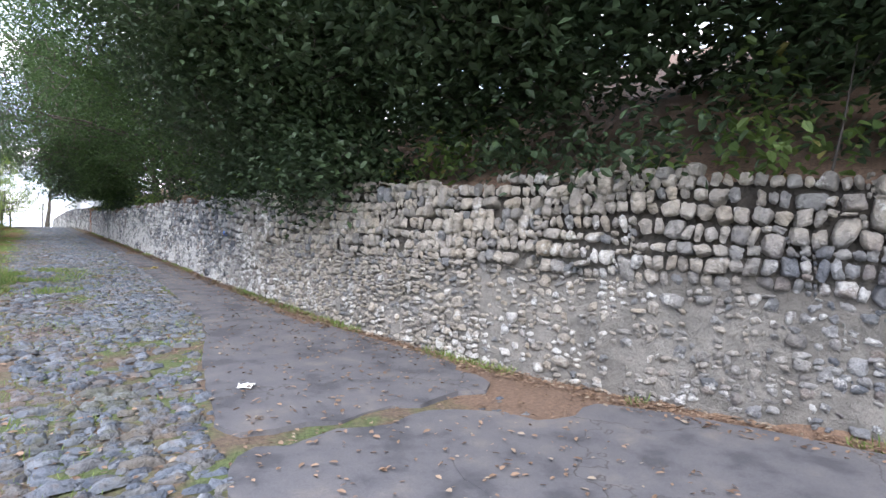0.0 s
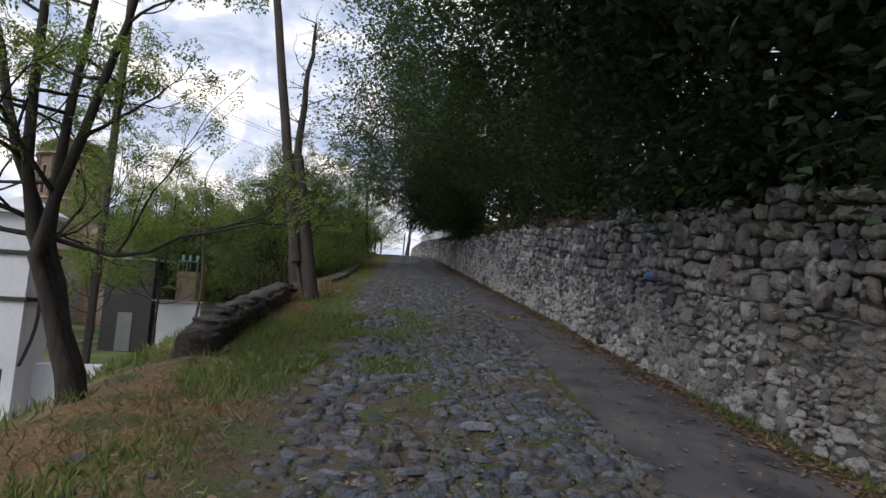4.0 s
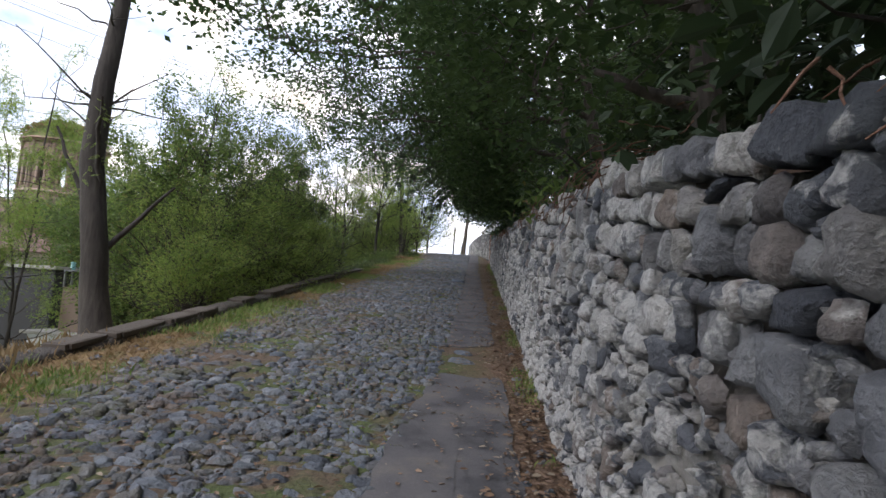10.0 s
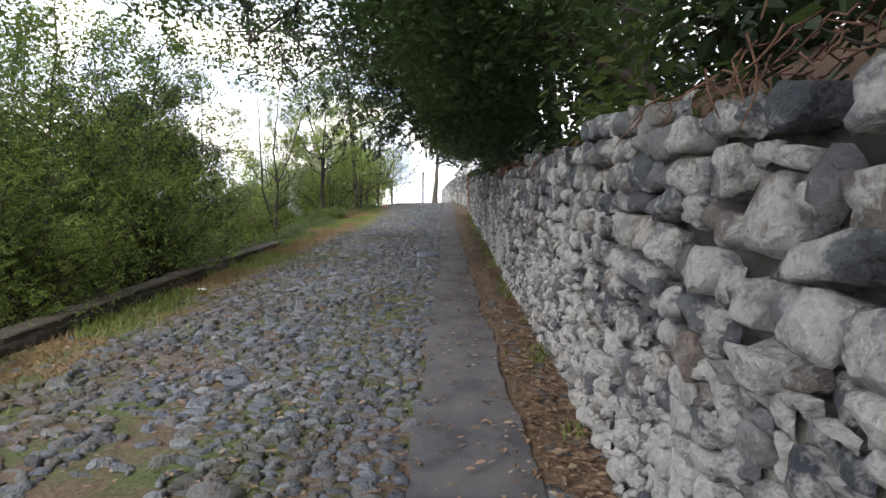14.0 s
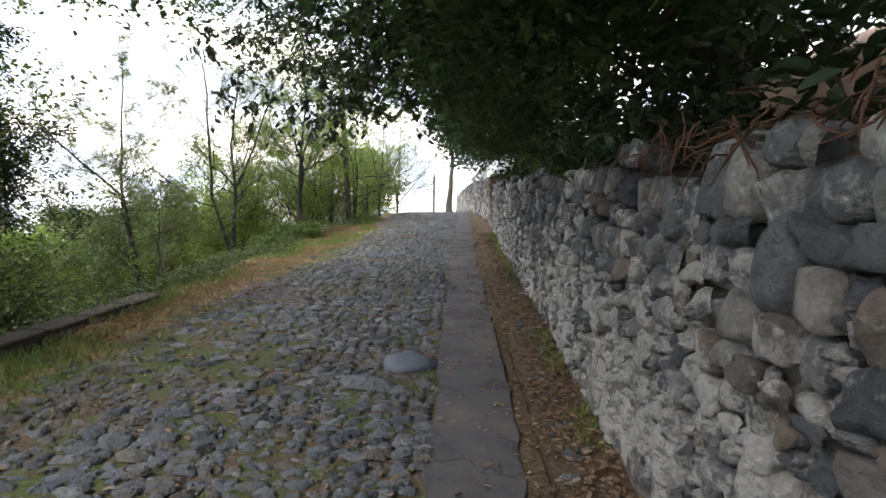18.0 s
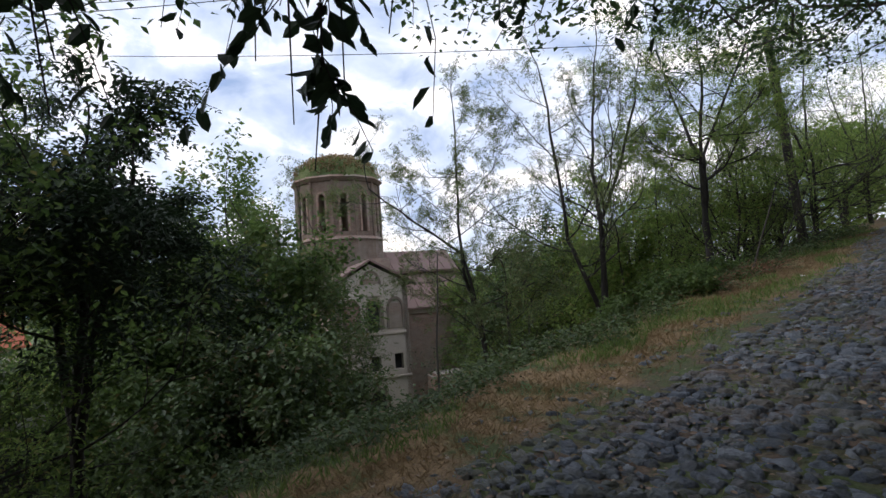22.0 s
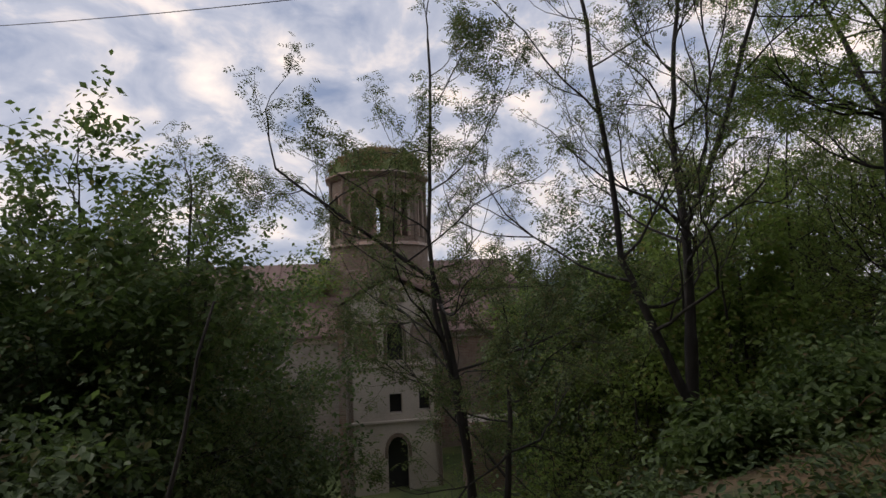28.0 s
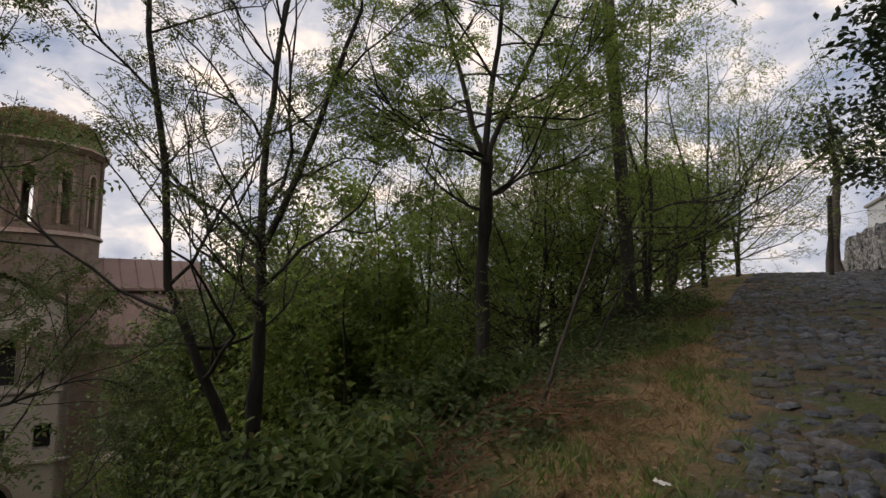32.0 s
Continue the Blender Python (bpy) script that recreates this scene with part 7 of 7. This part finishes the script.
cable((-6.7, 18.8, 3.8), (-8.9, 33.4, 4.0), 0.5, 0.012)

# Tree at the crest.
tree("crest_tree", "tall thin tree at the crest of the lane", (1.25, 72.4, float(road_z(72.4))), ((0.1, 0, 3), (0.0, 0.2, 7)), 0.28, [((0, 0, 6.2), (1.6, 1.6, 1.6), 0.6), ((2.0, 0, 4.6), (1.8, 1.6, 1.4), 0.8)], M_LEAF_DARK, M_BARK, 480, per=9, size=0.3, spread=0.4, clusters=60)
for k, (x, y) in enumerate(((6.2, 44.5), (5.6, 49.6), (5.4, 54), (5.6, 59), (6.6, 64))):
    tree("terrace_tree", "dark broadleaf tree above the wall near the crest", (x, y, float(height(x, y)) - 0.1), ((-0.2, 0, 2), (-0.5, 0, 4.6)), 0.13, [((-1.0, 0, 3.4), (2.0, 2.2, 1.5), 1.0), ((0, 0.4, 5.0), (2.2, 2.4, 1.6), 1.0), ((-2.4, 0, 4.4), (1.6, 1.8, 1.2), 0.7), ((-1.9, 0, 1.6), (1.1, 2.3, 0.8), 0.8, 2), ((-2.6, 0.3, 2.8), (1.3, 2.0, 0.8), 0.7, 2)] + ([((-3.3, 0.5, 2.4), (1.2, 2.0, 1.0), 0.9, 2)] if y > 52 else []), M_LEAF_DARK, M_BARK_DARK, 490 + k, per=16, size=0.17, spread=0.34, clusters=55, keep=over_lane, group="trees on the terrace")
# Cypress and trees beyond the church.
tree("cypress", "narrow dark conifer behind the church roof", (-47, 57, -0.5), ((0, 0, 5), (0, 0, 10.5)), 0.18, [((0, 0, z), (1.5 - 0.11 * z, 1.5 - 0.11 * z, 1.2), 0.7) for z in (2, 4, 6, 8, 10)], M_LEAF_DARK, M_BARK_DARK, 500, per=14, size=0.34, spread=0.3, clusters=50)
for k, (x, y, h) in enumerate(((-40, 66, 9), (-33, 68, 8), (-24, 66, 8), (-17, 64, 8), (-36, 52, 7), (-22, 40, 4.6), (-19, 35, 4.2), (-26, 30, 6), (-21, 23, 5), (-60, 42, 9), (-55, 25, 9), (-70, 60, 10), (-12, 66, 9), (-9, 72, 9), (-15, 58, 7), (-20, 58, 6.5), (-30, 62, 8), (-48, 62, 9), (-52, 50, 9), (-46, 44, 7), (-35, 40, 5.0), (-5, 70, 7), (-14.5, 43.5, 4.2))):
    tree("yard_tree", "leafy green tree in the churchyard", (x, y, float(height(x, y)) - 0.1), ((0, 0, h * 0.35), (0.2, 0.2, h * 0.8)), 0.14, [((0, 0, h * 0.4), (2.2, 2.2, h * 0.22), 0.9), ((0.4, 0.2, h * 0.65), (2.4, 2.4, h * 0.22), 1.0), ((-0.2, -0.2, h * 0.88), (1.7, 1.7, h * 0.15), 0.8)], (M_LEAF_MID, M_LEAF_LIGHT)[k % 2], M_BARK_DARK, 510 + k, per=16, size=0.3, spread=0.45, clusters=60, group="trees in the yard")


# ---------------------------------------------------------------- small things
def scrap(name, x, y, lift, size, mat, label, seed):
    """A crumpled scrap of paper or foil."""
    rng = np.random.default_rng(seed)
    bm = bmesh.new()
    bmesh.ops.create_grid(bm, x_segments=5, y_segments=5, size=size / 2)
    for v in bm.verts:
        v.co.z = abs(rng.normal(0, size * 0.12))
        v.co.x *= rng.uniform(0.8, 1.1)
    me = bpy.data.meshes.new(name)
    bm.to_mesh(me)
    bm.free()
    me.materials.append(mat)
    ob = new(name, me)
    ob.matrix_world = pose(x, y, float(road_z(y)) + lift, 7, 0, rng.uniform(0, 360))
    tagged(ob, label, "litter")


scrap("paper_scrap", 1.92, 5.75, 0.045, 0.12, M_PAPER, "crumpled white paper scrap on the asphalt edge", 1)
scrap("wrapper", 2.98, 17.3, 0.05, 0.16, M_YELLOW, "flattened yellow wrapper lying on the pavement", 2)
scrap("paper_scrap", -0.75, 20.6, 0.05, 0.14, M_PAPER, "white paper scrap lying on the verge", 3)
scrap("paper_scrap", -0.6, 31.9, 0.05, 0.12, M_PAPER, "white paper scrap beside the kerb", 4)
scrap("paper_scrap", -0.62, 47.65, 0.05, 0.08, M_PAPER, "white paper scrap in the dry grass", 5)


def boulder(x, y, size, turn, seed):
    v, f = pebble(seed, 2.3, 6, 5, 0.14)
    ob = new("boulder", mesh_of("boulder", v * np.array(size), f, (M_BOULDER,), True))
    ob.matrix_world = pose(x, y, float(road_z(y)) + 0.02, 7, 0, turn)
    tagged(ob, "large smooth blue-grey boulder set among the cobbles", "stone")


boulder(2.38, 35.15, (0.23, 0.16, 0.1), 25, 61)


def branch_litter():
    rng = np.random.default_rng(44)
    for k, (x, y, z, dx, dy, dz, mat) in enumerate(((-2.3, 51.2, 0.0, 0.7, 0.7, 1.7, M_POLE), (-3.4, 41.6, 0.0, -0.5, 0.6, 2.4, M_POLE), (-2.2, 43.8, 0.1, 0.8, 1.5, 0.2, M_STRAW), (-2.0, 45.0, 0.1, 1.0, 1.2, 0.15, M_STRAW))):
        zz = float(height(x, y)) + z
        ob = new("fallen_branch", mesh_of("fallen_branch", *tube_np(wander((0, 0, -0.1), (dx, dy, dz), 8, rng, 0.08), np.linspace(0.02, 0.008, 8), 6), (mat,), True))
        ob.location = (x, y, zz)
        tagged(ob, "bare broken branch leaning in the brambles", "branch", "broken branches")
    # Dry red-brown roots hanging over the wall.
    for k, y in enumerate((9.6, 16.2, 17.0, 17.8, 20.8, 21.6, 22.5, 23.4, 26.2, 29.2, 31.4, 32.3, 33.2)):
        top = thing("hanging_roots", Matrix.Translation((float(wall_face(y)) + 0.06, y, float(road_z(y) + wall_top(y)))), "dry reddish roots hanging over the wall's edge", "roots", "hanging roots")
        pieces = []
        for _ in range(110):
            s = np.array([rng.normal(0.1, 0.12), rng.normal(0, 0.4), rng.normal(0.0, 0.035)])
            e = s + np.array([rng.normal(-0.05, 0.06), rng.normal(0, 0.09), rng.normal(-0.02, 0.03)])
            if e[0] < -0.06:
                e[2] = min(e[2], -0.02) - abs(rng.normal(0, 0.08))
            pieces.append(tube_np(wander(s, e, 4, rng, 0.3), [0.005, 0.004, 0.004, 0.002], 3))
        tagged(part("root_mass", mesh_of("root_mass", *joined(pieces), (M_SOIL_RED,), True), None, top), kind="stuff")


branch_litter()


def dry_brush(x, y, wide, n, seed):
    """A flattened tangle of dead bracken and cut twigs."""
    rng = np.random.default_rng(seed)
    top = thing("dry_brush", Matrix.Translation((x, y, float(height(x, y)))), "tangle of dead reddish-brown twigs on the bank", "brushwood", "dead brushwood")
    pieces = []
    for _ in range(n):
        p, a, ln = rng.normal(0, wide * 0.45, 2), rng.normal(0.9, 1.1), rng.uniform(0.12, 0.5)
        q = p + ln * np.array([math.cos(a), math.sin(a)])
        z0, z1 = (float(height(x + u, y + v)) - float(height(x, y)) for u, v in (p, q))
        e = [np.array([*p, z0 + rng.uniform(0.0, 0.16)]), np.array([*q, z1 + rng.uniform(0.0, 0.3)])]
        pieces.append(tube_np(wander(*e, 5, rng, 0.15), np.linspace(rng.uniform(0.003, 0.006), 0.0015, 5), 4))
    tagged(part("twig_mass", mesh_of("twig_mass", *joined(pieces), (M_BRUSH,), True), None, top), kind="stuff")


dry_brush(-2.3, 46.9, 0.9, 420, 91)
dry_brush(-1.9, 48.6, 0.7, 220, 92)
dry_brush(-2.0, 20.4, 0.7, 120, 93)

# Blue paint on one stone of the wall.
yb, zb = 13.39, 1.15
bm = bmesh.new()
bmesh.ops.create_uvsphere(bm, u_segments=16, v_segments=10, radius=1.0)
for v in bm.verts:
    v.co *= 1 + 0.15 * noise.noise(v.co * 1.5)
me = bpy.data.meshes.new("painted_stone")
bm.to_mesh(me)
bm.free()
me.materials.append(M_BLUE)
for p in me.polygons:
    p.use_smooth = True
blue = new("painted_stone", me)
blue.matrix_world = Matrix.Translation((float(wall_face(yb)) + 0.02, yb, float(road_z(yb)) + zb)) @ Matrix.Diagonal((0.075, 0.10, 0.06, 1))
tagged(blue, "wall stone smeared with bright blue paint", "stone")

# ---------------------------------------------------------------- stones that can be told apart singly
lay_parts("stone", PEBBLES, near_wall_stones, M_WALL_STONE, wall)
lay_parts("cobble", FLAT_PEBBLES, near_cobbles, M_COBBLE, road)
